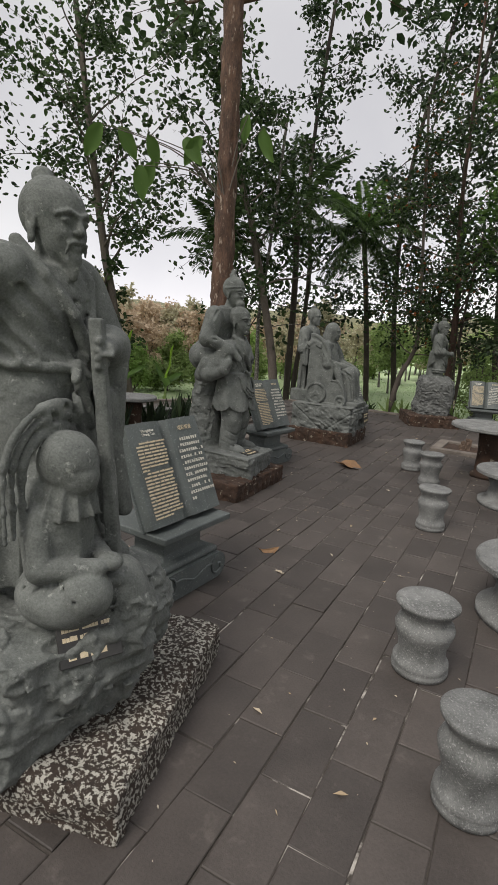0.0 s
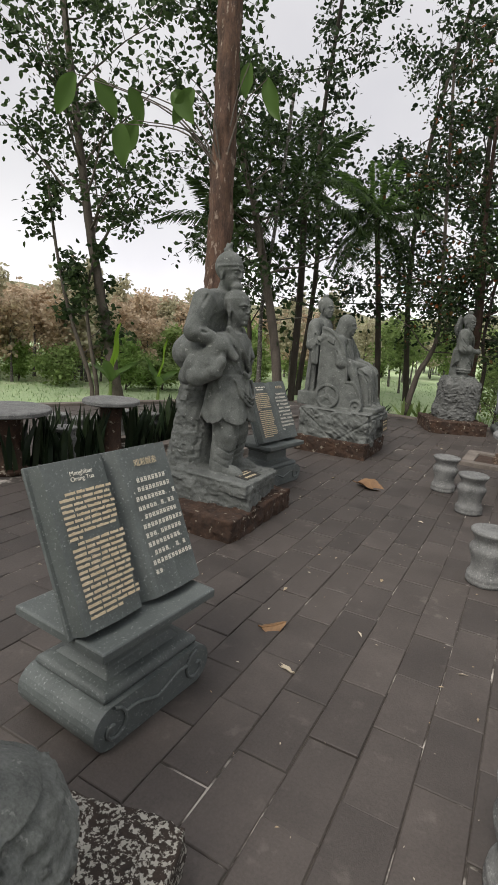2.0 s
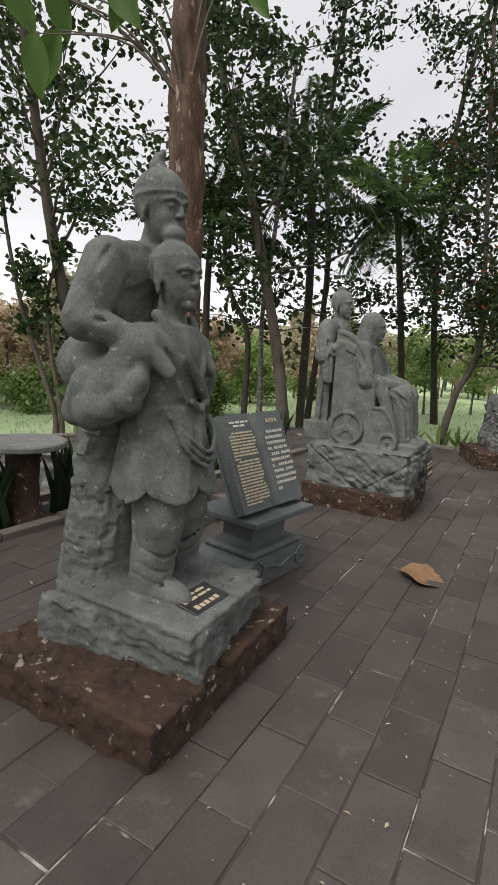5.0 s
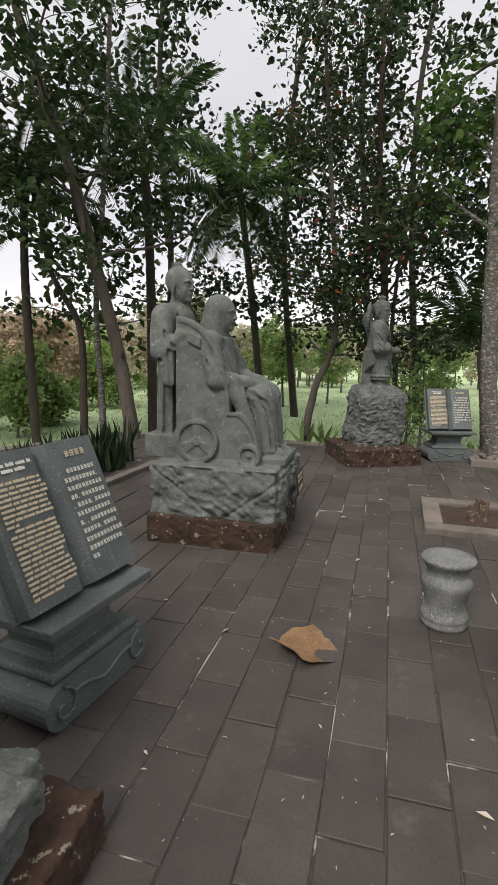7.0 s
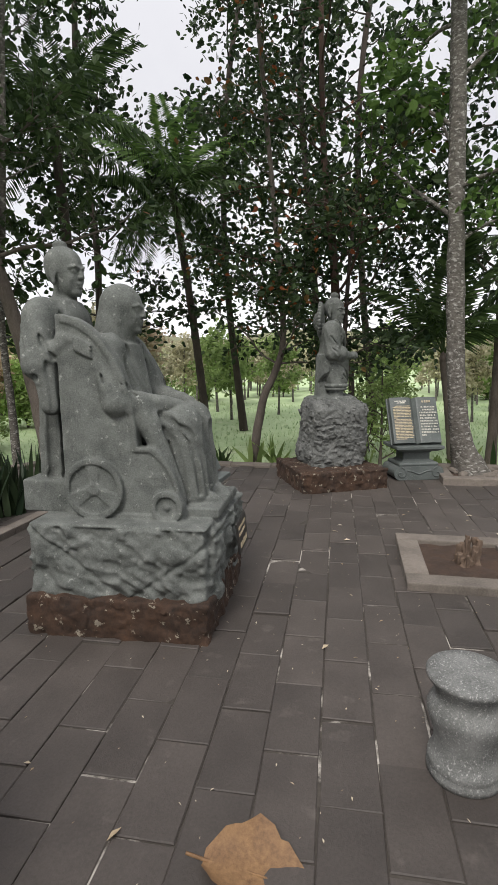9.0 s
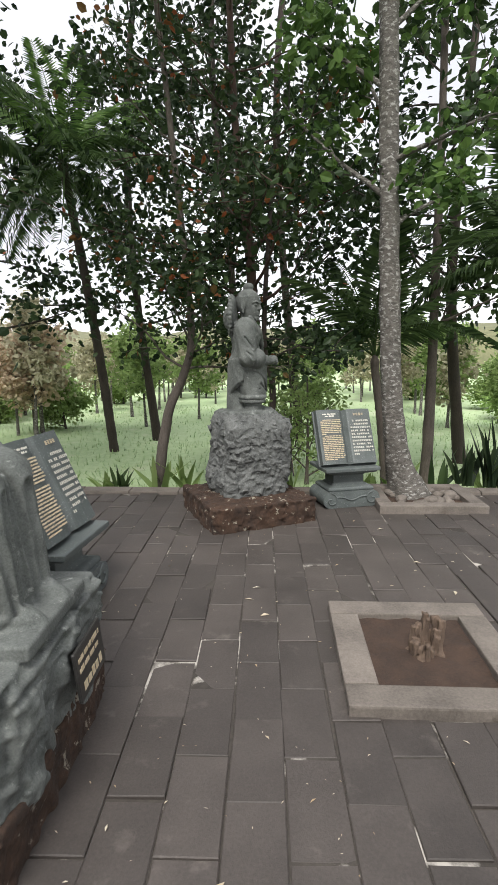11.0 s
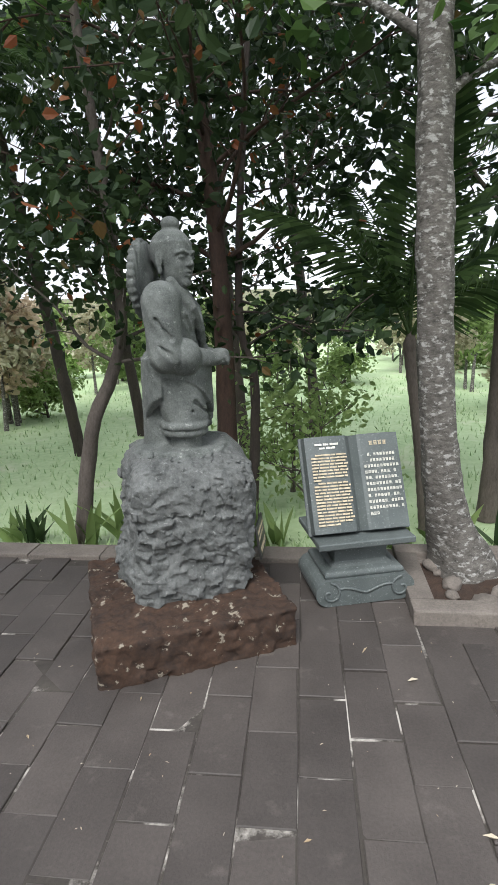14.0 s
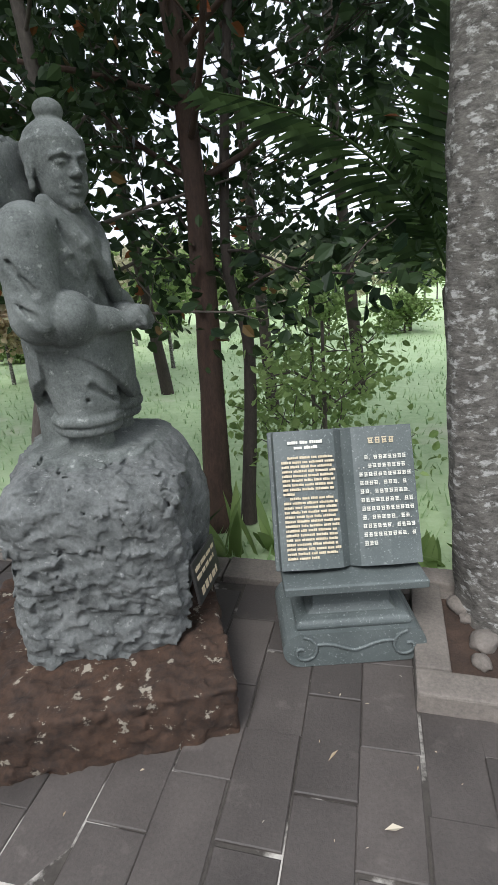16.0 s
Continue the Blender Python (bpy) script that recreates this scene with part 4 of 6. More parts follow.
        for f in range(4):
            S.limb((-0.24, 0.345 * y, 1.045 - 0.02 * f), (-0.15, 0.345 * y, 1.00 - 0.02 * f), 0.013, 0.011, 0.004)
        S.limb((-0.46, 0.29 * y, 0.92), (-0.44, 0.29 * y, 0.66), 0.085, 0.06, 0.03)
        S.ball((-0.44, 0.14 * y, 0.20), (0.12, 0.07, 0.05), 0.02)
        creases(S, [[(-0.43, 0.345 * y, 0.96), (-0.40, 0.36 * y, 0.80), (-0.40, 0.345 * y, 0.64)], [(-0.52, 0.33 * y, 0.98), (-0.48, 0.365 * y, 0.82)],
                    [(-0.40, 0.08 * y, 1.22), (-0.37, 0.0, 1.05)]], 0.013, 0.006)
    for y in (-1, 1):
        creases(S, [[(-0.52, 0.24 * y, 0.88), (-0.53, 0.25 * y, 0.60), (-0.53, 0.26 * y, 0.26)], [(-0.43, 0.21 * y, 0.84), (-0.42, 0.23 * y, 0.55), (-0.42, 0.235 * y, 0.26)],
                    [(-0.60, 0.20 * y, 0.90), (-0.62, 0.22 * y, 0.55), (-0.63, 0.22 * y, 0.26)], [(-0.50, 0.31 * y, 1.14), (-0.44, 0.34 * y, 1.02), (-0.38, 0.34 * y, 0.94)],
                    [(-0.58, 0.30 * y, 1.10), (-0.54, 0.37 * y, 0.96)], [(-0.42, 0.20 * y, 1.20), (-0.35, 0.13 * y, 1.06), (-0.36, 0.05 * y, 0.94)]], 0.013, 0.006)
    head(S, (-0.45, 0.0, 1.455), 0.30, -12, 2, "cap")
    S.relief((-1, -1, 0.2), (1, 1, 1.25), lambda P: 0.0016 * fbm(P, 30, 2, 4), 0.03)
    return S.skin("wheelchair_statue", M_STATUE)


def hat_boy_statue():
    """A boy with a sun hat on his back and hands before him, standing in a boulder."""
    S = Sculpt((-0.56, -0.56, -0.92), (0.60, 0.56, 1.40), 0.0080)
    for c, r in (((0.0, 0.0, -0.42), (0.38, 0.40, 0.48)), ((-0.05, 0.0, -0.70), (0.38, 0.40, 0.26)), ((0.02, -0.02, -0.18), (0.36, 0.37, 0.24)),
                 ((0.10, 0.16, -0.4), (0.33, 0.32, 0.46))):
        S.ball(c, r, 0.06)
    S.box((0.0, -0.03, -0.46), (0.335, 0.345, 0.43), 0.10, (4, 3, 20), 0.09)

    def hewn(P):
        ridge = 1 - np.abs(fbm(P * (1, 1, 1.3) + 0.05 * P[:, [2, 0, 1]], 4.5, 3, 21))
        plane = fbm(P, 2.2, 2, 5)
        side = np.clip((-P[:, 1] - 0.2 * P[:, 0] + 0.22) / 0.25, 0.25, 1)
        chisel = np.abs(np.sin((P[:, 0] * 0.7 + P[:, 2] * 1.1) * 48 + 5 * lattice_noise(P, 6, 2)))
        return side * (0.040 * plane - 0.012 * (ridge ** 4 - 0.35) + 0.030 * facets(P * (1, 1, 1.25) + 0.03 * fbm(P, 6, 2, 4)[:, None], 7.5, 3) + 0.017 * facets(P, 19, 7) + 0.007 * fbm(P, 26, 3, 8) + 0.004 * chisel) - 0.012
    S.relief((-1, -1, -1), (1, 1, 0.02), hewn, 0.07)
    creases(S, [[(0.36, -0.30, -0.08), (0.44, -0.18, -0.36), (0.40, -0.16, -0.74)], [(0.30, -0.36, -0.04), (0.40, -0.30, -0.3), (0.42, -0.24, -0.6)]], 0.02, 0.03)
    # legs with rolled trousers
    for y in (-1, 1):
        S.limb((0.0, 0.10 * y, 0.46), (0.05, 0.115 * y, 0.20), 0.145, 0.125, 0.03)
        S.limb((0.05, 0.115 * y, 0.20), (0.04, 0.115 * y, -0.08), 0.092, 0.088, 0.008)
        for z, rr in ((0.165, 0.122), (0.125, 0.112)):
            S.chain([(0.045 + rr * math.cos(a), 0.115 * y + rr * math.sin(a), z) for a in np.linspace(0, 2 * math.pi, 18)], 0.022, 0.006)
        creases(S, [[(0.12, 0.20 * y, 0.30), (0.165, 0.12 * y, 0.23), (0.15, 0.05 * y, 0.27)], [(0.10, 0.21 * y, 0.25), (0.16, 0.13 * y, 0.195)]], 0.012, 0.006)
    S.robe((0.0, 0, 0.33), (-0.02, 0, 0.54), (0.13, 0.19), (0.15, 0.205), 0, 0, 0.03)
    S.limb((-0.11, -0.02, 0.5), (-0.12, 0.0, 0.0), 0.10, 0.11, 0.04)
    # coat skirt with a slanting front edge
    s, X, Y, Z = S.region((-0.35, -0.35, 0.10), (0.35, 0.35, 0.62))
    shell = np.abs(np.sqrt((X / 0.185) ** 2 + (Y / 0.235) ** 2) * 0.2 - 0.2) - 0.02
    edge = Z - 0.55
    hem = np.where(Y < 0.05, 0.22 + 0.55 * (Y + 0.02) - 0.30 * X, 0.26 - 0.25 * (Y - 0.05))
    hem = 0.20 + 0.9 * np.abs(Y - 0.02) - 0.10 * (X < -0.05)
    S.blend(s, np.maximum(np.maximum(shell, edge), (hem - Z) * 0.7), 0.008)
    # torso and collar
    S.robe((-0.02, 0, 0.50), (-0.03, 0, 0.92), (0.155, 0.205), (0.12, 0.20), 0, 0, 0.04)
    S.ball((-0.02, 0, 0.80), (0.155, 0.22, 0.16), 0.04)
    for y in (-1, 1):
        S.ball((-0.03, 0.205 * y, 0.86), 0.105, 0.04)
    S.chain([(0.02, -0.15, 0.96), (0.12, -0.08, 0.82), (0.145, 0.03, 0.70), (0.14, 0.10, 0.62)], 0.028, 0.008)
    S.chain([(0.02, 0.15, 0.96), (0.12, 0.08, 0.82), (0.14, 0.03, 0.74)], 0.028, 0.008)
    creases(S, [[(0.06, -0.17, 0.88), (0.14, -0.09, 0.72), (0.15, 0.03, 0.58)], [(0.10, -0.16, 0.76), (0.15, -0.08, 0.64)], [(0.12, 0.16, 0.80), (0.15, 0.10, 0.66)]], 0.012, 0.006)
    S.chain([(0.165 * math.cos(a) - 0.02, 0.215 * math.sin(a), 0.52) for a in np.linspace(0, 2 * math.pi, 26)], 0.014, 0.008)
    for y in (-1, 1):
        arm(S, (-0.03, 0.235 * y, 0.84), (-0.01, 0.27 * y, 0.57), (0.185, 0.10 * y, 0.535), (0.10, 0.095, 0.052), True)
        creases(S, [[(-0.02, 0.345 * y, 0.62), (0.06, 0.36 * y, 0.54), (0.10, 0.33 * y, 0.46)], [(-0.04, 0.33 * y, 0.76), (0.03, 0.335 * y, 0.66)]], 0.012, 0.006)
    S.ball((0.255, 0.0, 0.545), (0.06, 0.075, 0.045), 0.01, (0, -10, 0))
    for i in range(4):
        S.limb((0.285, -0.05 + 0.03 * i, 0.57), (0.305, -0.045 + 0.03 * i, 0.515), 0.014, 0.012, 0.004)
    head(S, (0.02, 0.0, 1.09), 0.315, -34, 3, "bun")
    # sun hat slung behind the head
    S.ball((-0.155, 0.0, 0.98), (0.036, 0.20, 0.21), 0.012, (0, 6, -8))
    S.ball((-0.175, 0.0, 0.97), (0.075, 0.11, 0.12), 0.02, (0, 6, -8))
    for i in range(30):
        a = i * math.pi / 15
        S.ball((-0.155 + 0.03 * math.sin(a), 0.195 * math.sin(a), 0.98 + 0.205 * math.cos(a)), 0.024, 0.01)
    S.relief((-0.4, -0.4, 0.8), (-0.15, 0.4, 1.35), lambda P: 0.004 * np.sin(np.sqrt((P[:, 1] - 0.02) ** 2 + (P[:, 2] - 1.06) ** 2) * 190), 0.03)
    S.relief((-1, -1, 0.12), (1, 1, 0.95), fold_relief(30, 0.0035, 0.6, 8), 0.03)
    me = S.skin("hat_boy_statue", M_STATUE)
    me.materials.append(M_ROCK)
    low = np.empty(3 * len(me.polygons))
    me.polygons.foreach_get("center", low)
    me.polygons.foreach_set("material_index", (low[2::3] < 0.0).astype(np.int32))
    return me


STATUES = (
    ("statue", old_man_statue, (-0.42, 2.25, 0.76, -18), "grey stone statue of a bearded old man holding a staff"),
    ("statue", carrying_statue, (0.14, 6.17, 0.42, -20), "grey stone statue of a youth carrying an old woman"),
    ("statue", wheelchair_statue, (1.705, 9.42, 0.66, -26), "grey stone statue of a man behind a seated veiled woman"),
    ("statue", hat_boy_statue, (4.40, 12.22, 1.07, -22), "weathered stone statue of a boy with a sun hat"),
)
for s_name, s_make, (sx, sy, sz, s_turn), s_label in STATUES:
    thing(s_name, s_label, "statue", "stone statues on the terrace", at=pose(sx, sy, sz, 0, 0, s_turn), mesh=s_make())


def plinth_mesh(name, sx, sy, h, mat, seed, steps=0):
    """A worn concrete plinth with crumbling edges."""
    S = Sculpt((-sx / 2 - 0.08, -sy / 2 - 0.08, -0.06), (sx / 2 + 0.08, sy / 2 + 0.08, h + 0.08), 0.012)
    S.box((0, 0, h / 2 - 0.02), (sx / 2, sy / 2, h / 2 + 0.02), 0.0, (0, 0, 0), 0.012)
    S.relief((-3, -3, -1), (3, 3, 3), lambda P: 0.010 * fbm(P, 14, 4, seed) + 0.012 * facets(P, 16, seed) + 0.02 * np.maximum(0, fbm(P, 7, 3, seed + 4) - 0.35), 0.05)
    return S.skin(name, mat)


PLINTHS = (
    ((-0.354, 2.272, 0), -12.4, 1.14, 1.20, 0.19, M_PLINTH, "low brown concrete plinth speckled with white lichen"),
    ((0.09, 6.14, 0), -26.0, 1.02, 1.20, 0.19, M_PLINTH_B, "dark brown weathered concrete plinth with broken edges"),
    ((1.705, 9.42, 0), -26.0, 1.09, 1.08, 0.235, M_PLINTH_B, "dark brown stained concrete plinth under the chair statue"),
    ((4.31, 12.08, 0), -2.7, 1.10, 1.06, 0.24, M_PLINTH_B, "red-brown mossy concrete plinth under the boulder"),
)
for i, (p_at, p_turn, p_x, p_y, p_h, p_mat, p_label) in enumerate(PLINTHS):
    thing("plinth", p_label, "plinth", at=pose(*p_at, 0, 0, p_turn), mesh=plinth_mesh("plinth", p_x, p_y, p_h, p_mat, 31 + i))


def words_mesh(rows, mat, rng, depth=0.0015):
    """Worn writing as raised dashes: rows of (x start, x end, y, letter height, word widths, gap)."""
    v, f = [], []
    for x0, x1, y, hgt, wmin, wmax, gap in rows:
        x = x0
        while x < x1 - wmin * 0.5:
            w = min(rng.uniform(wmin, wmax), x1 - x)
            n = max(1, int(w / (hgt * 0.62)))
            for j in range(n):
                a = x + w * j / n
                b = a + w / n * rng.uniform(0.78, 0.97)
                up = hgt * rng.uniform(0.72, 1.0)
                k = len(v)
                v += [(a, y, 0), (b, y, 0), (b, y + up, 0), (a, y + up, 0), (a, y, depth), (b, y, depth), (b, y + up, depth), (a, y + up, depth)]
                f += [(k + 4, k + 5, k + 6, k + 7), (k, k + 1, k + 5, k + 4), (k + 1, k + 2, k + 6, k + 5), (k + 2, k + 3, k + 7, k + 6), (k + 3, k, k + 4, k + 7)]
            x += w + gap
    return mesh_of("lettering", v, f, mat)


def glyphs_mesh(rows, mat, rng, depth=0.0015):
    """Worn square characters, each a few raised strokes: rows of (x start, x end, y, size)."""
    v, f = [], []

    def bar(a, b, y0, y1):
        k = len(v)
        v.extend([(a, y0, 0), (b, y0, 0), (b, y1, 0), (a, y1, 0), (a, y0, depth), (b, y0, depth), (b, y1, depth), (a, y1, depth)])
        f.extend([(k + 4, k + 5, k + 6, k + 7), (k, k + 1, k + 5, k + 4), (k + 1, k + 2, k + 6, k + 5), (k + 2, k + 3, k + 7, k + 6), (k + 3, k, k + 4, k + 7)])
    for x0, x1, y, s in rows:
        x = x0
        while x < x1:
            if rng.random() < 0.12:
                bar(x, x + s * 0.2, y, y + s * 0.2)
                x += s * 1.1
                continue
            for j in range(3):
                yy = y + s * (0.02 + 0.38 * j) + rng.uniform(0, 0.1) * s
                bar(x + s * rng.uniform(0, 0.15), x + s * rng.uniform(0.75, 0.95), yy, yy + s * 0.17)
            for j in range(2):
                xx = x + s * (0.15 + 0.4 * j) + rng.uniform(0, 0.12) * s
                bar(xx, xx + s * 0.17, y + s * rng.uniform(0, 0.2), y + s * rng.uniform(0.75, 1.0))
            x += s * 1.12
    return mesh_of("lettering", v, f, mat)


def lettering(text, size, mat, name="lettering"):
    """Raised letters in the built-in font, centred."""
    cu = bpy.data.curves.new(name, "FONT")
    cu.body, cu.size, cu.align_x, cu.extrude = text, size, "CENTER", 0.0008
    cu.space_line = 0.9
    ob = bpy.data.objects.new(name, cu)
    me = bpy.data.meshes.new_from_object(ob)
    bpy.data.objects.remove(ob)
    me.materials.clear()
    me.materials.append(mat)
    return me


def strip_loft(profile, width, name, mat):
    """A moulding: a closed profile in (y, z) drawn along x."""
    n = len(profile)
    v = [(x, y, z) for x in (-width / 2, width / 2) for y, z in profile]
    f = [(i, (i + 1) % n, n + (i + 1) % n, n + i) for i in range(n)]
    f += [tuple(range(n))[::-1], tuple(range(n, 2 * n))]
    bm = bmesh.new()
    vs = [bm.verts.new(p) for p in v]
    for q in f:
        bm.faces.new([vs[i] for i in q])
    bmesh.ops.recalc_face_normals(bm, faces=bm.faces[:])
    return bm


def square_turn(profile, hx, hy):
    """A rectangular moulded body: at each (inset, z) a rectangle hx-inset by hy-inset."""
    v, f = [], []
    for ins, z in profile:
        v += [(-hx + ins, -hy + ins, z), (hx - ins, -hy + ins, z), (hx - ins, hy - ins, z), (-hx + ins, hy - ins, z)]
    for i in range(len(profile) - 1):
        for j in range(4):
            f.append((i * 4 + j, i * 4 + (j + 1) % 4, i * 4 + 4 + (j + 1) % 4, i * 4 + 4 + j))
    f += [(3, 2, 1, 0), tuple(len(v) - 4 + j for j in range(4))]
    bm = bmesh.new()
    vs = [bm.verts.new(p) for p in v]
    for q in f:
        bm.faces.new([vs[i] for i in q])
    bmesh.ops.bevel(bm, geom=list(bm.edges), offset=0.004, segments=1, affect="EDGES")
    return bm


def book_lectern(at, label, seed, title=None, cjk=None):
    """A stone lectern: scroll foot, moulded neck, slab and an open stone book with lettering. It faces -y."""
    rng = random.Random(seed)
    root = thing("book_lectern", label, "lectern", "book lecterns beside the statues", at=at)
    # scroll foot: a rolled cushion with a volute at each front corner
    prof = []
    for s in (1, -1):
        pts = [(s * (0.255 + 0.095 * math.cos(a)), 0.10 + 0.095 * math.sin(a)) for a in np.linspace(-1.45, 1.75, 13)]
        prof += pts if s == 1 else pts[::-1]
    n = len(prof)
    bm = bmesh.new()
    for y in (-0.24, 0.24):
        for x, z in prof:
            bm.verts.new((x, y, z))
    bm.verts.ensure_lookup_table()
    for i in range(n):
        bm.faces.new((bm.verts[i], bm.verts[(i + 1) % n], bm.verts[n + (i + 1) % n], bm.verts[n + i]))
    bm.faces.new([bm.verts[i] for i in range(n)][::-1])
    bm.faces.new([bm.verts[n + i] for i in range(n)])
    bmesh.ops.recalc_face_normals(bm, faces=bm.faces[:])
    foot = part("foot", bm, M_LECTERN, root, "dark stone foot shaped as a rolled scroll")
    for s in (-1, 1):
        for y in (-0.244, 0.244):
            pts = [(s * (0.255 + r * math.cos(a)), y, 0.10 + r * math.sin(a)) for r, a in ((0.085 - 0.0115 * q * 0.5, 1.6 + q * 0.5) for q in range(14))]
            v, f = tube(pts, [0.009] * len(pts), 6)
            part("volute", mesh_of("volute", v, f, M_LECTERN, True), M_LECTERN, foot)
    for y in (-0.243, 0.243):
        pts = [(x, y, 0.125 - 0.035 * math.cos(x * 16) * (1 - abs(x) / 0.24)) for x in np.linspace(-0.2, 0.2, 17)]
        v, f = tube(pts, [0.009] * len(pts), 6)
        part("garland", mesh_of("garland", v, f, M_LECTERN, True), M_LECTERN, foot)
    part("moulding", square_turn([(0, 0.0), (-0.012, 0.012), (-0.018, 0.028), (-0.012, 0.046), (0, 0.056), (0.035, 0.064)], 0.265, 0.20), M_LECTERN, root, m=pose(0, 0, 0.185))
    part("neck", square_turn([(0, 0), (0.035, 0.03), (0.035, 0.12), (0.02, 0.135), (0, 0.155)], 0.225, 0.165), M_LECTERN, root, m=pose(0, 0, 0.245))
    part("slab", square_turn([(0.07, 0), (0.03, 0.018), (0.028, 0.03), (0, 0.036), (0, 0.075), (0.01, 0.08)], 0.335, 0.27), M_LECTERN, root, m=pose(0, 0, 0.395))
    # open book, leaning back
    tilt = pose(0, -0.105, 0.478, 66, 0, 0)
    W, Hh = 0.335, 0.66
    xs = np.linspace(-W, W, 33)
    zt = [0.072 + 0.020 * (1 - abs(abs(x) / W - 0.55) / 0.55) - (0.05 * max(0, 1 - abs(x) / 0.045)) for x in xs]
    v = [(x, 0, z) for x, z in zip(xs, zt)] + [(x, Hh, z) for x, z in zip(xs, zt)] + [(x * 1.02, 0, 0) for x in xs] + [(x * 1.02, Hh, 0) for x in xs]
    N = len(xs)
    f = []
    for i in range(N - 1):
        f += [(i, i + 1, N + i + 1, N + i), (2 * N + i + 1, 2 * N + i, 3 * N + i, 3 * N + i + 1), (i + 1, i, 2 * N + i, 2 * N + i + 1), (N + i, N + i + 1, 3 * N + i + 1, 3 * N + i)]
    f += [(0, N, 3 * N, 2 * N), (N - 1, 3 * N - 1, 4 * N - 1, 2 * N - 1)]
    book = part("book", mesh_of("book", v, f, M_LECTERN), M_LECTERN, root, "open book of dark stone with worn gold lettering", m=tilt)
    part("cover", block(2 * W + 0.05, Hh + 0.02, 0.016, 0.004, 1, pose(0, Hh / 2, -0.012)), M_LECTERN, book)
    rows = []
    y = 0.545
    for i in range(23):
        y -= 0.0215
        if i == 8:
            rows.append((-0.305, -0.245, y, 0.0125, 0.03, 0.06, 0.006))
            continue
        indent = 0.03 if i in (0, 9) else 0
        rows.append((-0.305 + indent, -0.045 - (0.1 if i == 22 else rng.uniform(0, 0.02)), y, 0.0125, 0.025, 0.07, 0.006))
    tagged(part("lettering", words_mesh(rows, M_GOLD, rng), M_GOLD, book, "worn gold printed lines", m=pose(0, 0, 0.0935)), kind="stuff")
    rows = []
    for i in range(11):
        y = 0.50 - i * 0.0405
        rows.append((0.062 + (0.03 if i == 0 else 0), 0.295 - (0.17 if i == 10 else 0) - rng.choice((0, 0.02)), y, 0.0205))
    tagged(part("lettering", glyphs_mesh(rows, M_PALE, rng), M_PALE, book, "pale worn characters", m=pose(0, 0, 0.0935)), kind="stuff")
    if title:
        part("title", lettering(title, 0.026, M_PALE, "title"), M_PALE, book, "pale title lettering", m=pose(-0.175, 0.595, 0.0935))
    else:
        part("title", words_mesh([(-0.27, -0.08, 0.595, 0.016, 0.03, 0.07, 0.01), (-0.24, -0.11, 0.57, 0.016, 0.03, 0.07, 0.01)], M_PALE, rng), M_PALE, book, m=pose(0, 0, 0.0935))
    if cjk:
        part("title", lettering(cjk, 0.036, M_GOLD, "title"), M_GOLD, book, "gold four-character title", m=pose(0.175, 0.575, 0.0935))
    else:
        part("title", glyphs_mesh([(0.115, 0.235, 0.575, 0.030)], M_GOLD, rng), M_GOLD, book, m=pose(0, 0, 0.0935))
    return root


book_lectern(pose(-0.12, 3.56, 0, 0, 0, 58.5) @ Matrix.Scale(1.04, 4), "dark stone book lectern with gold lettering beside the bearded man", 1, "Menghibur\nOrang Tua", "\u620f\u5f69\u5a31\u4eb2")
book_lectern(pose(0.556, 7.36, 0, 0, 0, 54.5) @ Matrix.Scale(1.03, 4), "dark stone book lectern with gold lettering beside the carried woman", 2)
book_lectern(pose(2.27, 10.78, 0, 0, 0, 58) @ Matrix.Scale(1.03, 4), "dark stone book lectern behind the chair statue", 3)
book_lectern(pose(5.475, 11.98, 0, 0, 0, -11.4) @ Matrix.Scale(0.945, 4), "dark stone book lectern with pale lettering beside the boulder", 4)


def plaque(at, label, sx, sy, seed):
    root = thing("plaque", label, "plaque", "name plaques on the statue bases", at=at)
    rng = random.Random(seed)
    part("panel", block(sx, sy, 0.014, 0.003, 1), M_PLAQUE, root)
    rows = [(-sx * 0.42, sx * 0.42 - rng.uniform(0, sx * 0.1), sy * (0.24 - 0.2 * i), sy * 0.11, 0.03, 0.07, 0.01) for i in range(2)]
    rows.append((-sx * 0.36, sx * 0.36, -sy * 0.36, sy * 0.2, sy * 0.16, sy * 0.2, sy * 0.05))
    tagged(part("lettering", words_mesh(rows, M_GOLD, rng), M_GOLD, root, "worn gold lettering", m=pose(0, 0, 0.0142)), kind="stuff")
    return root


plaque(pose(-0.125, 1.875, 0.60, 62, 0, 36), "black stone plaque with gold lettering leaning on the rocks", 0.24, 0.17, 11)
plaque(pose(0.365, 5.98, 0.425, 8, 0, 62), "black stone plaque with gold lettering on the rock base", 0.26, 0.16, 12)
plaque(pose(2.30, 9.22, 0.46, 84, 0, 64), "dark plaque on the hewn rock under the chair", 0.30, 0.20, 13)
plaque(pose(4.80, 11.99, 0.50, 82, 0, 62), "dark plaque with worn lettering on the boulder", 0.28, 0.20, 14)


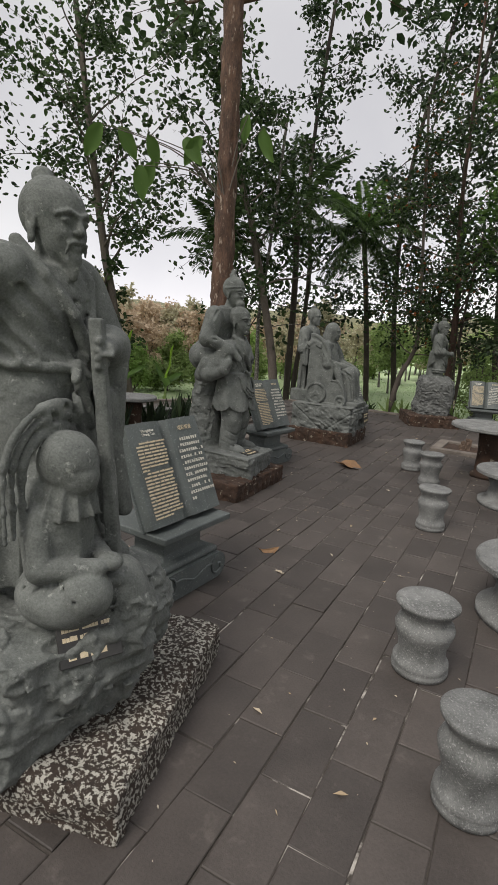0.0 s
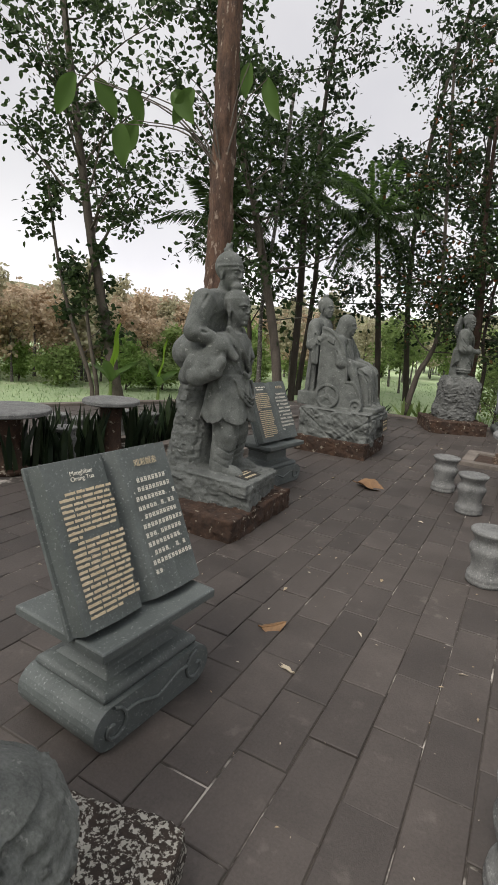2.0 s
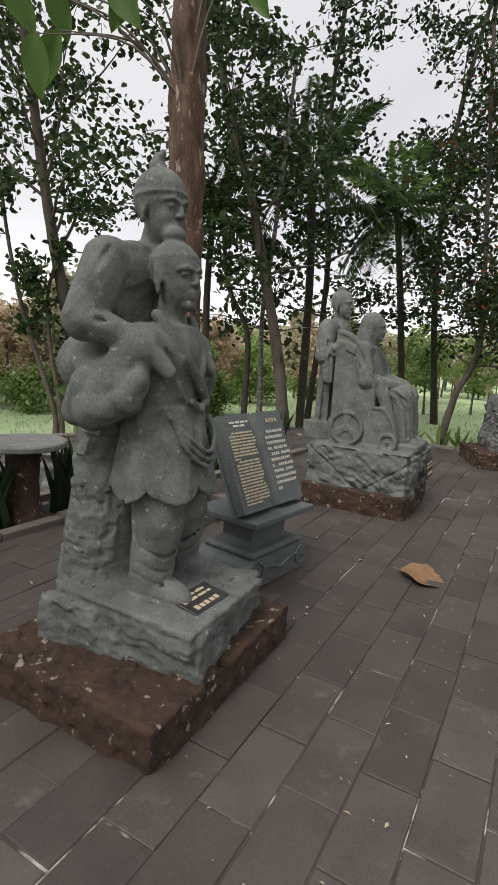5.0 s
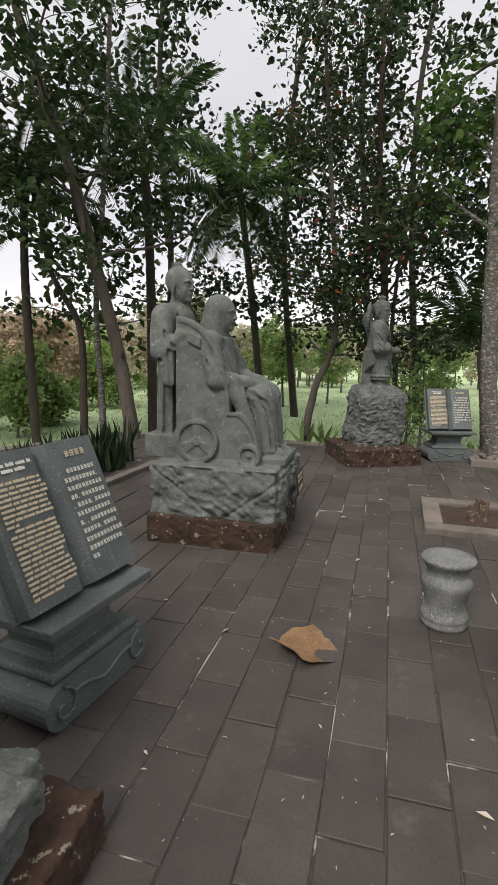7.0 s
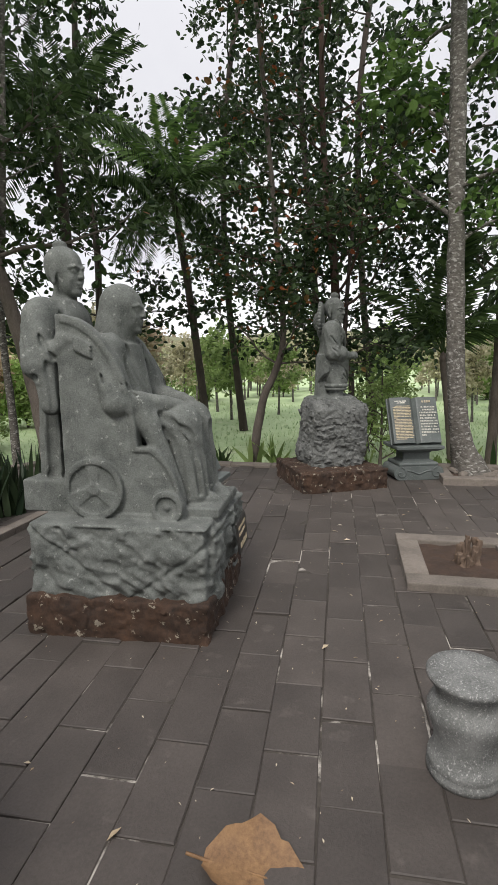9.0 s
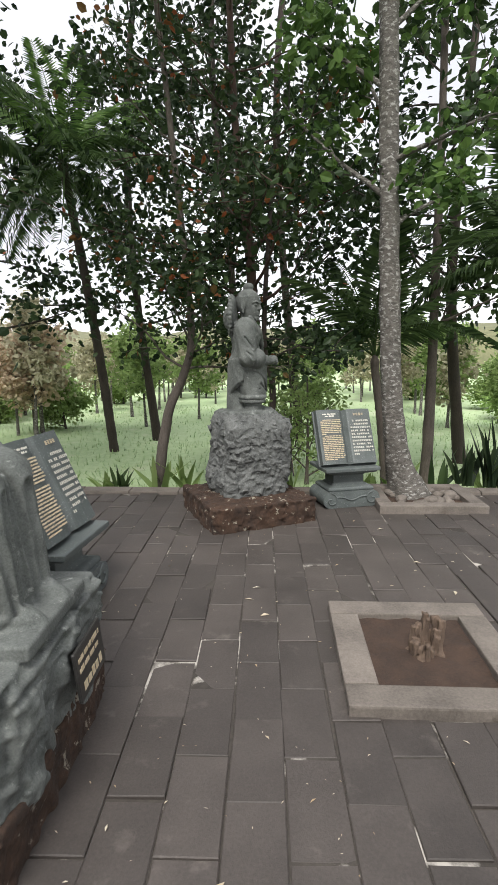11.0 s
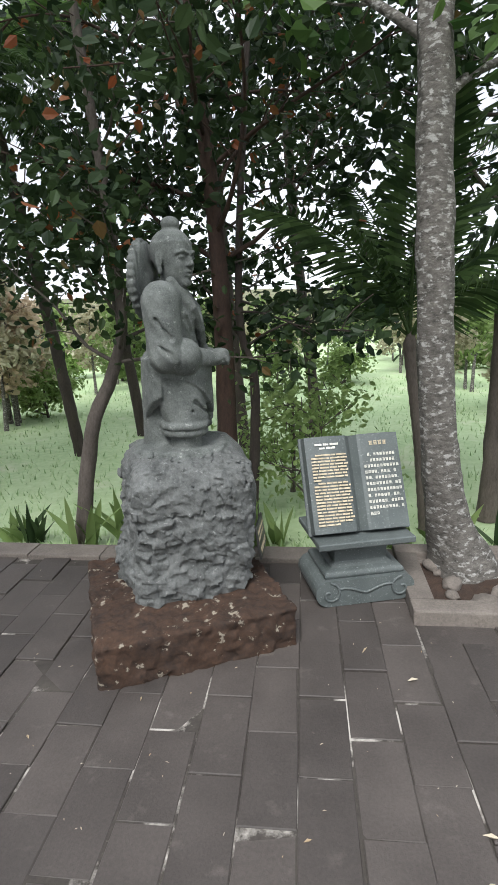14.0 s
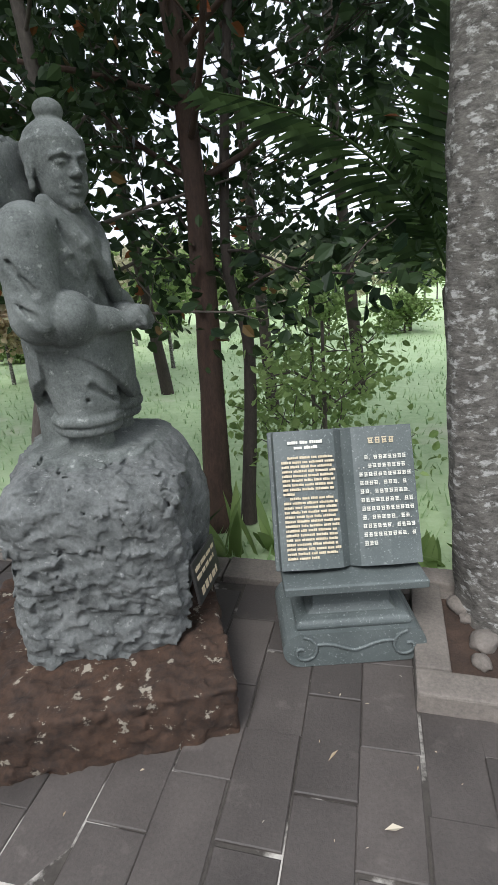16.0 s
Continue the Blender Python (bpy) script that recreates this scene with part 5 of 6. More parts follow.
# ---- stools and tables ----
STOOL = [(0.135, 0), (0.152, 0.004), (0.155, 0.03), (0.148, 0.04), (0.153, 0.05), (0.15, 0.075), (0.138, 0.085), (0.128, 0.12), (0.130, 0.16), (0.145, 0.21), (0.158, 0.245),
         (0.162, 0.27), (0.152, 0.295), (0.135, 0.31), (0.128, 0.325), (0.138, 0.355), (0.160, 0.385), (0.170, 0.398), (0.172, 0.410), (0.165, 0.418), (0.12, 0.420), (0.04, 0.420)]
v, f = lathe(STOOL, 44)
bm = bmesh.new()
vs = [bm.verts.new(p) for p in v]
for q in f:
    bm.faces.new([vs[i] for i in q])
stool = thing("stool", "grey granite waisted garden stool standing on the pavers", "stool", "granite stools round the tables", at=pose(1.46, 2.75, 0))
part("body", bm, M_STOOL, stool, smooth=True)
STOOLS = ((2.23, 5.08), (2.72, 6.75), (2.70, 7.53), (1.40, 1.87), (-2.32, 8.32), (-1.91, 7.51), (-1.92, 8.18), (-1.70, 8.22), (-1.19, 8.92), (-1.64, 8.98), (2.55, 4.0))
for i, (x, y) in enumerate(STOOLS):
    copy_thing(stool, pose(x, y, 0, 0, 0, 37 * i)).scale = (0.9, 0.9, 1.0)


def round_table(at, label, r, h, foot):
    root = thing("round_table", label, "table", "round stone tables", at=at)
    v, f = lathe([(r * 0.5, h - 0.075), (r - 0.03, h - 0.06), (r, h - 0.045), (r, h - 0.012), (r - 0.012, h), (r * 0.4, h)], 56)
    bm = bmesh.new()
    vs = [bm.verts.new(p) for p in v]
    for q in f:
        bm.faces.new([vs[i] for i in q])
    part("tabletop", bm, M_STOOL, root)
    v, f = lathe([(foot * 1.25, 0), (foot * 1.25, 0.05), (foot, 0.08), (foot * 0.9, h * 0.5), (foot * 1.05, h - 0.07)], 40)
    bm = bmesh.new()
    vs = [bm.verts.new(p) for p in v]
    for q in f:
        bm.faces.new([vs[i] for i in q])
    part("pedestal", bm, M_PLINTH_B if h > 0.6 else M_STOOL, root, smooth=True)
    return root


round_table(pose(3.72, 7.38, 0), "round grey stone table on a dark pedestal", 0.55, 0.745, 0.17)
round_table(pose(3.53, 6.05, 0), "low wide round stone table", 0.48, 0.42, 0.34)
round_table(pose(2.46, 3.38, 0), "low wide round stone table", 0.46, 0.42, 0.33)
round_table(pose(-2.28, 6.85, 0), "round pale stone table on a dark pedestal", 0.46, 0.72, 0.16)
round_table(pose(-1.48, 7.98, 0), "round pale stone table on a dark pedestal", 0.36, 0.72, 0.14)


# ---- ground, terrace and kerbs ----
EDGE_N, EDGE_C = (0.458, 0.889), 13.6      # far edge of the terrace
LEFT_N, LEFT_C = (-0.62, 0.785), 11.08     # far edge of the side terrace


def on_terrace(x, y, grow=0.0):
    return (EDGE_N[0] * x + EDGE_N[1] * y < EDGE_C + grow and LEFT_N[0] * x + LEFT_N[1] * y < LEFT_C + grow and -9 < x < 11.5 and -6 < y)


def ground_height(x, y):
    d = max(EDGE_N[0] * x + EDGE_N[1] * y - EDGE_C, LEFT_N[0] * x + LEFT_N[1] * y - LEFT_C, x - 11.5, -9 - x, -6 - y)
    if d < 0.02:
        return -0.035
    return -0.035 - 0.22 * min(1, d / 1.2) + 0.06 * noise.noise(Vector((x * 0.35, y * 0.35, 3.1))) * min(1, d) - 0.004 * min(d, 60)


xs = np.unique(np.concatenate([np.linspace(-900, -45, 14), np.arange(-45, -12, 1.5), np.arange(-12, 16, 0.35), np.arange(16, 50, 1.5), np.linspace(50, 900, 14)]))
ys = np.unique(np.concatenate([np.linspace(-900, -12, 12), np.arange(-12, 8, 1.0), np.arange(8, 26, 0.35), np.arange(26, 70, 1.5), np.linspace(70, 900, 14)]))
gv = [(x, y, ground_height(x, y)) for y in ys for x in xs]
nx = len(xs)
gf = [(j * nx + i, j * nx + i + 1, (j + 1) * nx + i + 1, (j + 1) * nx + i) for j in range(len(ys) - 1) for i in range(nx - 1)]
thing("ground", "green meadow reaching the trees, paled for haze", "ground", kind="structure", mesh=mesh_of("ground", gv, gf, M_FIELD, True))

# mortar bed under the pavers
bed = [(-9, -6), (11.5, -6), (11.5, (EDGE_C - EDGE_N[0] * 11.5) / EDGE_N[1]), (0.905, 14.83), (-9, (LEFT_C + LEFT_N[0] * 9) / LEFT_N[1])]
bm = bmesh.new()
low = [bm.verts.new((x, y, -0.09)) for x, y in bed]
top = [bm.verts.new((x, y, -0.007)) for x, y in bed]
bm.faces.new(top)
for i in range(len(bed)):
    j = (i + 1) % len(bed)
    bm.faces.new((low[i], low[j], top[j], top[i]))
me = bpy.data.meshes.new("pavement")
bm.to_mesh(me)
bm.free()
me.materials.append(M_JOINT)
pavement = thing("pavement", "terrace of worn dark andesite pavers with pale joints", "pavement", kind="structure", mesh=me)

A30 = radians(26.5)
AXV, AXU = (math.sin(A30), math.cos(A30)), (math.cos(A30), -math.sin(A30))


def uv(u, v):
    return (u * AXU[0] + v * AXV[0], u * AXU[1] + v * AXV[1])


def kerb_piece(bm_len, w, h, seed):
    return block(bm_len, w, h, 0.008, 2)


def kerb_run(name, label, a, b, w, h, piece=0.6, parent=None):
    """Kerb stones end to end from a to b."""
    a, b = Vector((*a, 0)), Vector((*b, 0))
    d = b - a
    n = max(1, round(d.length / piece))
    L = d.length / n
    turn = math.degrees(math.atan2(d.y, d.x))
    root = parent or thing(name, label, "kerb", kind="structure", at=pose(a.x, a.y, 0, 0, 0, turn))
    me = bpy.data.meshes.new("kerb_stone")
    bm = block(L - 0.008, w, h + 0.05, 0.010, 2, pose(0, 0, -0.05))
    bm.to_mesh(me)
    bm.free()
    me.materials.append(M_KERB)
    rng = random.Random(int(1000 * a.x))
    for i in range(n):
        part("kerb_stone", me, M_KERB, root, m=pose(L * (i + 0.5), rng.uniform(-0.006, 0.006), rng.uniform(-0.004, 0.004), 0, rng.uniform(-0.4, 0.4), rng.uniform(-0.6, 0.6)))
    return root


def edge_point(s):
    """A point on the terrace's far edge, s metres to the right of its middle."""
    return (EDGE_N[0] * EDGE_C + s * EDGE_N[1], EDGE_N[1] * EDGE_C - s * EDGE_N[0])


kerb_run("kerb", "weathered stone kerb along the terrace edge", edge_point(-5.6), edge_point(6.5), 0.22, 0.035, 0.62)
kerb_run("kerb", "weathered stone kerb of the side terrace", (-9, 7.01), (0.9, 14.83), 0.2, 0.05, 0.7)
kerb_run("kerb", "low stone kerb along the planting bed", (-1.98, 6.6), (1.15, 12.1), 0.12, 0.06, 0.55)
kerb_run("kerb", "low stone kerb along the planting bed", (-2.55, 6.95), (0.55, 12.45), 0.12, 0.06, 0.55)


def planter(at, sx, sy, w, h, label, fill=True):
    """A square of kerb stones let into the paving, with soil inside."""
    root = thing("planter", label, "planter", at=at)
    for dx, dy, L, turn in ((0, -sy / 2 + w / 2, sx, 0), (0, sy / 2 - w / 2, sx, 0), (-sx / 2 + w / 2, 0, sy - 2 * w - 0.012, 90), (sx / 2 - w / 2, 0, sy - 2 * w - 0.012, 90)):
        part("kerb_stone", block(L, w, h + 0.06, 0.012, 2, pose(0, 0, -0.06)), M_KERB, root, m=pose(dx, dy, 0, 0, 0, turn))
    n = 40
    v = []
    for j in range(n + 1):
        for i in range(n + 1):
            x, y = (i / n - 0.5) * (sx - 2 * w + 0.01), (j / n - 0.5) * (sy - 2 * w + 0.01)
            v.append((x, y, 0.022 + 0.014 * noise.fractal(Vector((x * 7 + sx * 5, y * 7, 0)), 1, 2, 4)))
    f = [(j * (n + 1) + i, j * (n + 1) + i + 1, (j + 1) * (n + 1) + i + 1, (j + 1) * (n + 1) + i) for j in range(n) for i in range(n)]
    part("soil", mesh_of("soil", v, f, M_SOIL, True), M_SOIL, root, "red-brown bare soil")
    return root


planter(pose(4.076, 9.22, 0, 0, 0, -28), 0.95, 1.06, 0.17, 0.06, "square stone planter with bare red soil and a dead stump")
planter(pose(6.285, 11.605, 0, 0, 0, -28), 1.13, 0.97, 0.15, 0.09, "square stone planter with cobbles round the pale tree")
planter(pose(-0.38, 8.45, 0, 0, 0, -26.5), 1.10, 1.5, 0.16, 0.09, "stone-edged planter with cobbles round the red-brown tree")


def boulder_mesh(seed, r, mat):
    bm = bmesh.new()
    bmesh.ops.create_icosphere(bm, subdivisions=3, radius=1)
    for v in bm.verts:
        k = 1 + 0.22 * noise.fractal(v.co * 1.6 + Vector((seed * 3.7, 0, 0)), 1, 2, 3)
        v.co = Vector((v.co.x * k * r, v.co.y * k * r * 0.8, v.co.z * k * r * 0.62))
    me = bpy.data.meshes.new("cobble")
    bm.to_mesh(me)
    bm.free()
    me.materials.append(mat)
    me.polygons.foreach_set("use_smooth", np.ones(len(me.polygons), dtype=bool))
    return me


cobbles = [boulder_mesh(i, 0.075, M_KERB) for i in range(4)]
rng = random.Random(5)
for cx, cy, rad, n in ((6.30, 11.62, 0.42, 24), (-0.33, 8.45, 0.55, 26)):
    for i in range(n):
        a, q = rng.uniform(0, 6.28), rad * math.sqrt(rng.uniform(0.30, 1))
        s = rng.uniform(0.6, 1.35)
        ob = thing("cobble", "rounded grey-brown cobble lying in the planter", "stone", "cobbles round the trees", mesh=cobbles[i % 4])
        ob.matrix_world = pose(cx + q * math.cos(a) * 0.9, cy + q * math.sin(a) * 0.9, 0.035 * s + 0.01, 0, 0, rng.uniform(0, 360)) @ Matrix.Scale(s, 4)


def stump():
    S = Sculpt((-0.24, -0.20, -0.05), (0.24, 0.20, 0.32), 0.007)
    rr = random.Random(2)
    for i in range(15):
        a = i * 0.42 + rr.uniform(-0.1, 0.1)
        q = 0.075 + rr.uniform(-0.015, 0.02)
        h = 0.10 + 0.15 * max(0, math.sin(a * 1.3 + 0.4)) + rr.uniform(-0.03, 0.04)
        S.box((q * 1.15 * math.cos(a), q * math.sin(a), h / 2 - 0.02), (0.026, 0.016, h / 2 + 0.02), 0.004, (rr.uniform(-7, 7), rr.uniform(-9, 9), math.degrees(a) + rr.uniform(-20, 20)), 0.004)
    for a in (0.4, 2.0, 3.4, 5.0):
        S.limb((0.08 * math.cos(a), 0.08 * math.sin(a), 0.03), (0.19 * math.cos(a), 0.16 * math.sin(a), -0.03), 0.035, 0.015, 0.02)
    S.relief((-1, -1, -1), (1, 1, 1), lambda P: 0.010 * fbm(P * (1, 1, 0.25), 40, 3, 4), 0.05)
    return S.skin("tree_stump", M_STUMP)


thing("tree_stump", "broken grey-brown dead tree stump in the planter", "stump", at=pose(4.10, 9.22, 0.0, 0, 0, 20) @ Matrix.Scale(0.78, 4), mesh=stump())


# ---- trees ----
def leaf_cloud(points, per, spread, size, rng, droop=0.4, aspect=0.30):
    """Small folded leaves scattered round points."""
    P = np.repeat(np.asarray(points), per, axis=0)
    n = len(P)
    P = P + rng.normal(0, spread, (n, 3)) * (1, 1, 0.8)
    D = rng.normal(0, 1, (n, 3))
    D[:, 2] = D[:, 2] * 0.6 - droop
    D /= np.linalg.norm(D, axis=1)[:, None]
    U = np.cross(D, rng.normal(0, 1, (n, 3)))
    U /= np.linalg.norm(U, axis=1)[:, None] + 1e-9
    N = np.cross(D, U)
    L = size * rng.uniform(0.65, 1.25, (n, 1))
    W = L * aspect * rng.uniform(0.8, 1.2, (n, 1))
    q1, q2 = P + D * L * 0.28, P + D * L * 0.66
    V = np.stack([P, q1 + U * W + N * W * 0.25, q2 + U * W * 0.85 + N * W * 0.3, P + D * L, q2 - U * W * 0.85 + N * W * 0.3, q1 - U * W + N * W * 0.25], axis=1).reshape(-1, 3)
    b = np.arange(n)[:, None] * 6
    F = np.concatenate([b + [[0, 1, 2, 3]], b + [[0, 3, 4, 5]]], axis=1).reshape(-1, 4)
    return V, F


def grow(trunk, r0, r1, rng, limbs, t0, length, rise=(5, 50), subs=5, limb_r=0.35, seg=12, samples=26, flare=0.25, wobble=0.05, gnarl=0.08, flaky=0.0):
    """Trunk and limbs as one mesh's pieces, and the points where the leaves sit."""
    T = spline(trunk, samples)
    z = np.linspace(0, 1, samples)
    R = r0 + (r1 - r0) * z + flare * r0 * np.exp(-z * 26 / 1.6)
    pieces = [tube(T, R, seg, wobble, rng, flaky)]
    tips = []
    for i in range(limbs):
        t = t0 + (1 - t0) * (i + rng.uniform(0.1, 0.9)) / limbs
        k = min(samples - 1, int(t * (samples - 1)))
        a = i * 2.39996 + rng.uniform(-0.4, 0.4)
        e = radians(rng.uniform(*rise))
        L = length * (1 - 0.45 * (t - t0) / (1 - t0 + 1e-6)) * rng.uniform(0.75, 1.2)
        d = np.array((math.cos(a) * math.cos(e), math.sin(a) * math.cos(e), math.sin(e)))
        p0 = T[k]
        p = [p0]
        for j in range(5):
            d = d + rng.normal(0, gnarl * 2, 3) + np.array((0, 0, 0.03))
            d /= np.linalg.norm(d)
            p.append(p[-1] + d * L / 5)
        C = spline(p, 12)
        rr = R[k] * limb_r
        pieces.append(tube(C, np.linspace(rr, rr * 0.2, 12), 7))
        for j in range(subs):
            q = int(3 + 8 * (j + rng.uniform(0, 1)) / subs)
            q = min(q, 11)
            d2 = C[q] - C[q - 1]
            d2 = d2 / (np.linalg.norm(d2) + 1e-9) + rng.normal(0, 0.75, 3)
            d2 /= np.linalg.norm(d2)
            L2 = L * rng.uniform(0.22, 0.42)
            e2 = C[q] + d2 * L2 + np.array((0, 0, -0.04 * L2))
            m2 = (C[q] + e2) / 2 + rng.normal(0, 0.06 * L2, 3)
            B = spline([C[q], m2, e2], 6)
            pieces.append(tube(B, np.linspace(max(rr * 0.3, 0.006), 0.004, 6), 5))
            tips += [B[2], B[3], B[4], B[5], B[5] + rng.normal(0, 0.12 * L2, 3), B[4] + rng.normal(0, 0.16 * L2, 3)]
        tips.append(C[-1])
    return pieces, np.array(tips)


def tree(label, trunk, r0, r1, bark, leaf, seed, limbs=10, t0=0.4, length=2.2, per=14, spread=0.16, size=0.10, rise=(5, 50), subs=5, name="tree", aspect=0.30, droop=0.4, **kw):
    rng = np.random.default_rng(seed)
    base = Vector(trunk[0])
    rel = [tuple(Vector(p) - base) for p in trunk]
    pieces, tips = grow(rel, r0, r1, rng, limbs, t0, length, rise, subs, **kw)
    root = thing(name, label, "tree", at=pose(*base))
    v, f = joined(pieces)
    part("trunk", mesh_of("trunk", v, f, bark, True), bark, root)
    v, f = leaf_cloud(tips, max(3, int(per * 0.5)), spread, size * 1.38, rng, droop, aspect)
    part("crown", mesh_of("crown", v, f, leaf), leaf, root)
    return root


tree("tall tree with a straight red-brown flaking trunk", [(-0.29, 8.72, -0.05), (-0.29, 8.72, 2.6), (-0.31, 8.72, 4.5), (-0.34, 8.75, 8), (-0.3, 8.8, 13)], 0.165, 0.12, M_BARK_RED, M_LEAF_MID, 1,
     limbs=17, t0=0.64, length=4.2, per=15, spread=0.25, size=0.14, rise=(25, 60), samples=220, seg=30, wobble=0.0, flaky=0.17)
tree("leaning grey-barked tree with a sparse open crown", [(-2.93, 13.5, -0.25), (-3.23, 13.5, 1.4), (-3.66, 13.5, 3.7), (-3.95, 13.5, 5.8), (-4.4, 13.6, 9)], 0.135, 0.06, M_BARK_GREY, M_LEAF_MID, 2,
     limbs=20, t0=0.42, length=2.9, per=17, spread=0.19, size=0.095, rise=(10, 60), samples=40)
tree("thin crooked tree with a few leaves", [(-3.5, 13.3, -0.25), (-3.54, 13.3, 0.3), (-4.03, 13.3, 1.8), (-4.31, 13.3, 3.1), (-4.5, 13.35, 4.4)], 0.055, 0.025, M_BARK_GREY, M_LEAF_MID, 3,
     limbs=7, t0=0.35, length=0.9, per=5, spread=0.12, size=0.10)
tree("thin crooked tree with a few leaves", [(-3.4, 13.35, -0.25), (-3.42, 13.35, 0.3), (-3.6, 13.35, 1.35), (-3.65, 13.35, 2.3), (-3.4, 13.35, 3.2)], 0.055, 0.025, M_BARK_GREY, M_LEAF_MID, 4,
     limbs=6, t0=0.45, length=0.8, per=5, spread=0.12, size=0.10)
tree("curving brown tree with a loose leafy crown", [(0.85, 14.25, -0.25), (0.62, 14.25, 1.4), (0.23, 14.25, 3.1), (-0.14, 14.25, 4.6), (-0.7, 14.3, 6.3), (-1.1, 14.3, 8.5)], 0.125, 0.05, M_BARK_GREY, M_LEAF_MID, 5,
     limbs=21, t0=0.40, length=2.5, per=15, spread=0.18, size=0.10, samples=40, rise=(8, 55))
tree("slim forked dark tree", [(-0.04, 14.6, -0.25), (-0.03, 14.6, 0.5), (-0.05, 14.6, 1.9), (-0.5, 14.6, 2.9), (-0.7, 14.6, 4.8)], 0.075, 0.035, M_BARK_DARK, M_LEAF_MID, 6,
     limbs=8, t0=0.5, length=1.5, per=7, spread=0.16, size=0.11)
tree("slim pale upright tree", [(0.3, 14.6, -0.25), (0.28, 14.6, 0.8), (0.24, 14.6, 2.3), (0.4, 14.6, 4), (0.6, 14.7, 7)], 0.065, 0.035, M_BARK_PALE, M_LEAF_MID, 7,
     limbs=9, t0=0.42, length=1.7, per=7, spread=0.18, size=0.11)
tree("leaning slender tree with dark clustered leaves", [(3.77, 13.75, -0.2), (3.96, 13.75, 0.9), (4.18, 13.75, 1.4), (4.31, 13.75, 2.0), (4.2, 13.8, 3.6), (3.9, 14.0, 7.5)], 0.07, 0.03, M_BARK_GREY, M_LEAF_RED, 8,
     limbs=17, t0=0.42, length=1.7, per=14, spread=0.16, size=0.07, rise=(8, 55))
tree("straight reddish tree with a dense dark crown", [(5.13, 13.65, -0.2), (5.16, 13.65, 1.5), (5.12, 13.68, 2.9), (4.95, 13.8, 5), (4.9, 13.9, 10)], 0.105, 0.025, M_BARK_BROWN, M_LEAF_RED, 9,
     limbs=22, t0=0.40, length=2.3, per=10, spread=0.19, size=0.075, rise=(4, 52))
tree("thin dark tree behind the reddish one", [(5.38, 13.7, -0.2), (5.46, 13.7, 1.2), (5.34, 13.72, 2.0), (5.6, 13.9, 4.5)], 0.055, 0.025, M_BARK_DARK, M_LEAF_DARK, 10,
     limbs=9, t0=0.5, length=1.5, per=10, spread=0.16, size=0.08)
tree("stout tree with mottled pale bark in a stone planter", [(6.30, 11.86, -0.02), (6.08, 11.9, 0.9), (5.97, 11.9, 2.3), (5.90, 11.9, 3.7), (5.84, 11.95, 6), (5.8, 12.0, 9)], 0.122, 0.08, M_BARK_PALE, M_LEAF_BRIGHT, 11,
     limbs=13, t0=0.50, length=1.7, per=12, spread=0.16, size=0.095, samples=160, seg=28, flare=1.1, rise=(5, 50), wobble=0.0, flaky=0.11)
tree("slender grey tree beyond the kerb", [(7.66, 13.0, -0.25), (7.68, 13.0, 1), (7.67, 13.0, 2.2), (7.75, 13.1, 4.5), (7.8, 13.2, 7)], 0.085, 0.04, M_BARK_GREY, M_LEAF_MID, 12,
     limbs=12, t0=0.38, length=1.8, per=8, spread=0.17, size=0.11)
# background trees, then four unseen ones added only to shade the terrace
FILL_AND_SHADE = ((1.5, 18.2, 12, 0.08, M_LEAF_DARK, 0.20, 2.4), (6.6, 17.2, 12.5, 0.08, M_LEAF_DARK, 0.20, 2.7), (9.4, 14.0, 9, 0.10, M_LEAF_DARK, 0.32, 2.5), (11.4, 11.2, 8, 0.10, M_LEAF_MID, 0.36, 2.5),
        (8.2, 17.6, 13, 0.09, M_LEAF_DARK, 0.20, 2.9), (-6.6, 12.6, 10, 0.11, M_LEAF_MID, 0.60, 2.4),
        (5.2, 19.0, 13.5, 0.09, M_LEAF_DARK, 0.20, 2.8), (-8.4, 10.2, 10, 0.12, M_LEAF_MID, 0.58, 2.6),
        # added out of view: broad crowns that block sun and sky light
        (6.2, 1.5, 9, 0.13, M_LEAF_MID, 0.45, 3.6), (7.4, 6.2, 9, 0.13, M_LEAF_MID, 0.5, 3.4), (-4.2, 2.0, 9, 0.13, M_LEAF_MID, 0.5, 3.4), (1.5, -4.0, 9, 0.13, M_LEAF_MID, 0.45, 3.6))
for i, (x, y, h, r, lm, t0, ln) in enumerate(FILL_AND_SHADE):
    rr = np.random.default_rng(50 + i)
    w = rr.normal(0, 0.5, 4)
    tree("tall dark-barked tree with a leafy crown, background or added for shade", [(x, y, -0.3), (x + w[0], y, h * 0.3), (x + w[0] + w[1], y, h * 0.6), (x + w[2], y + w[3], h)], r, 0.05, M_BARK_DARK, lm, 60 + i,
         limbs=int(1.9 * h), t0=t0, length=ln, per=13, spread=0.20, size=0.11, rise=(-16, 45))


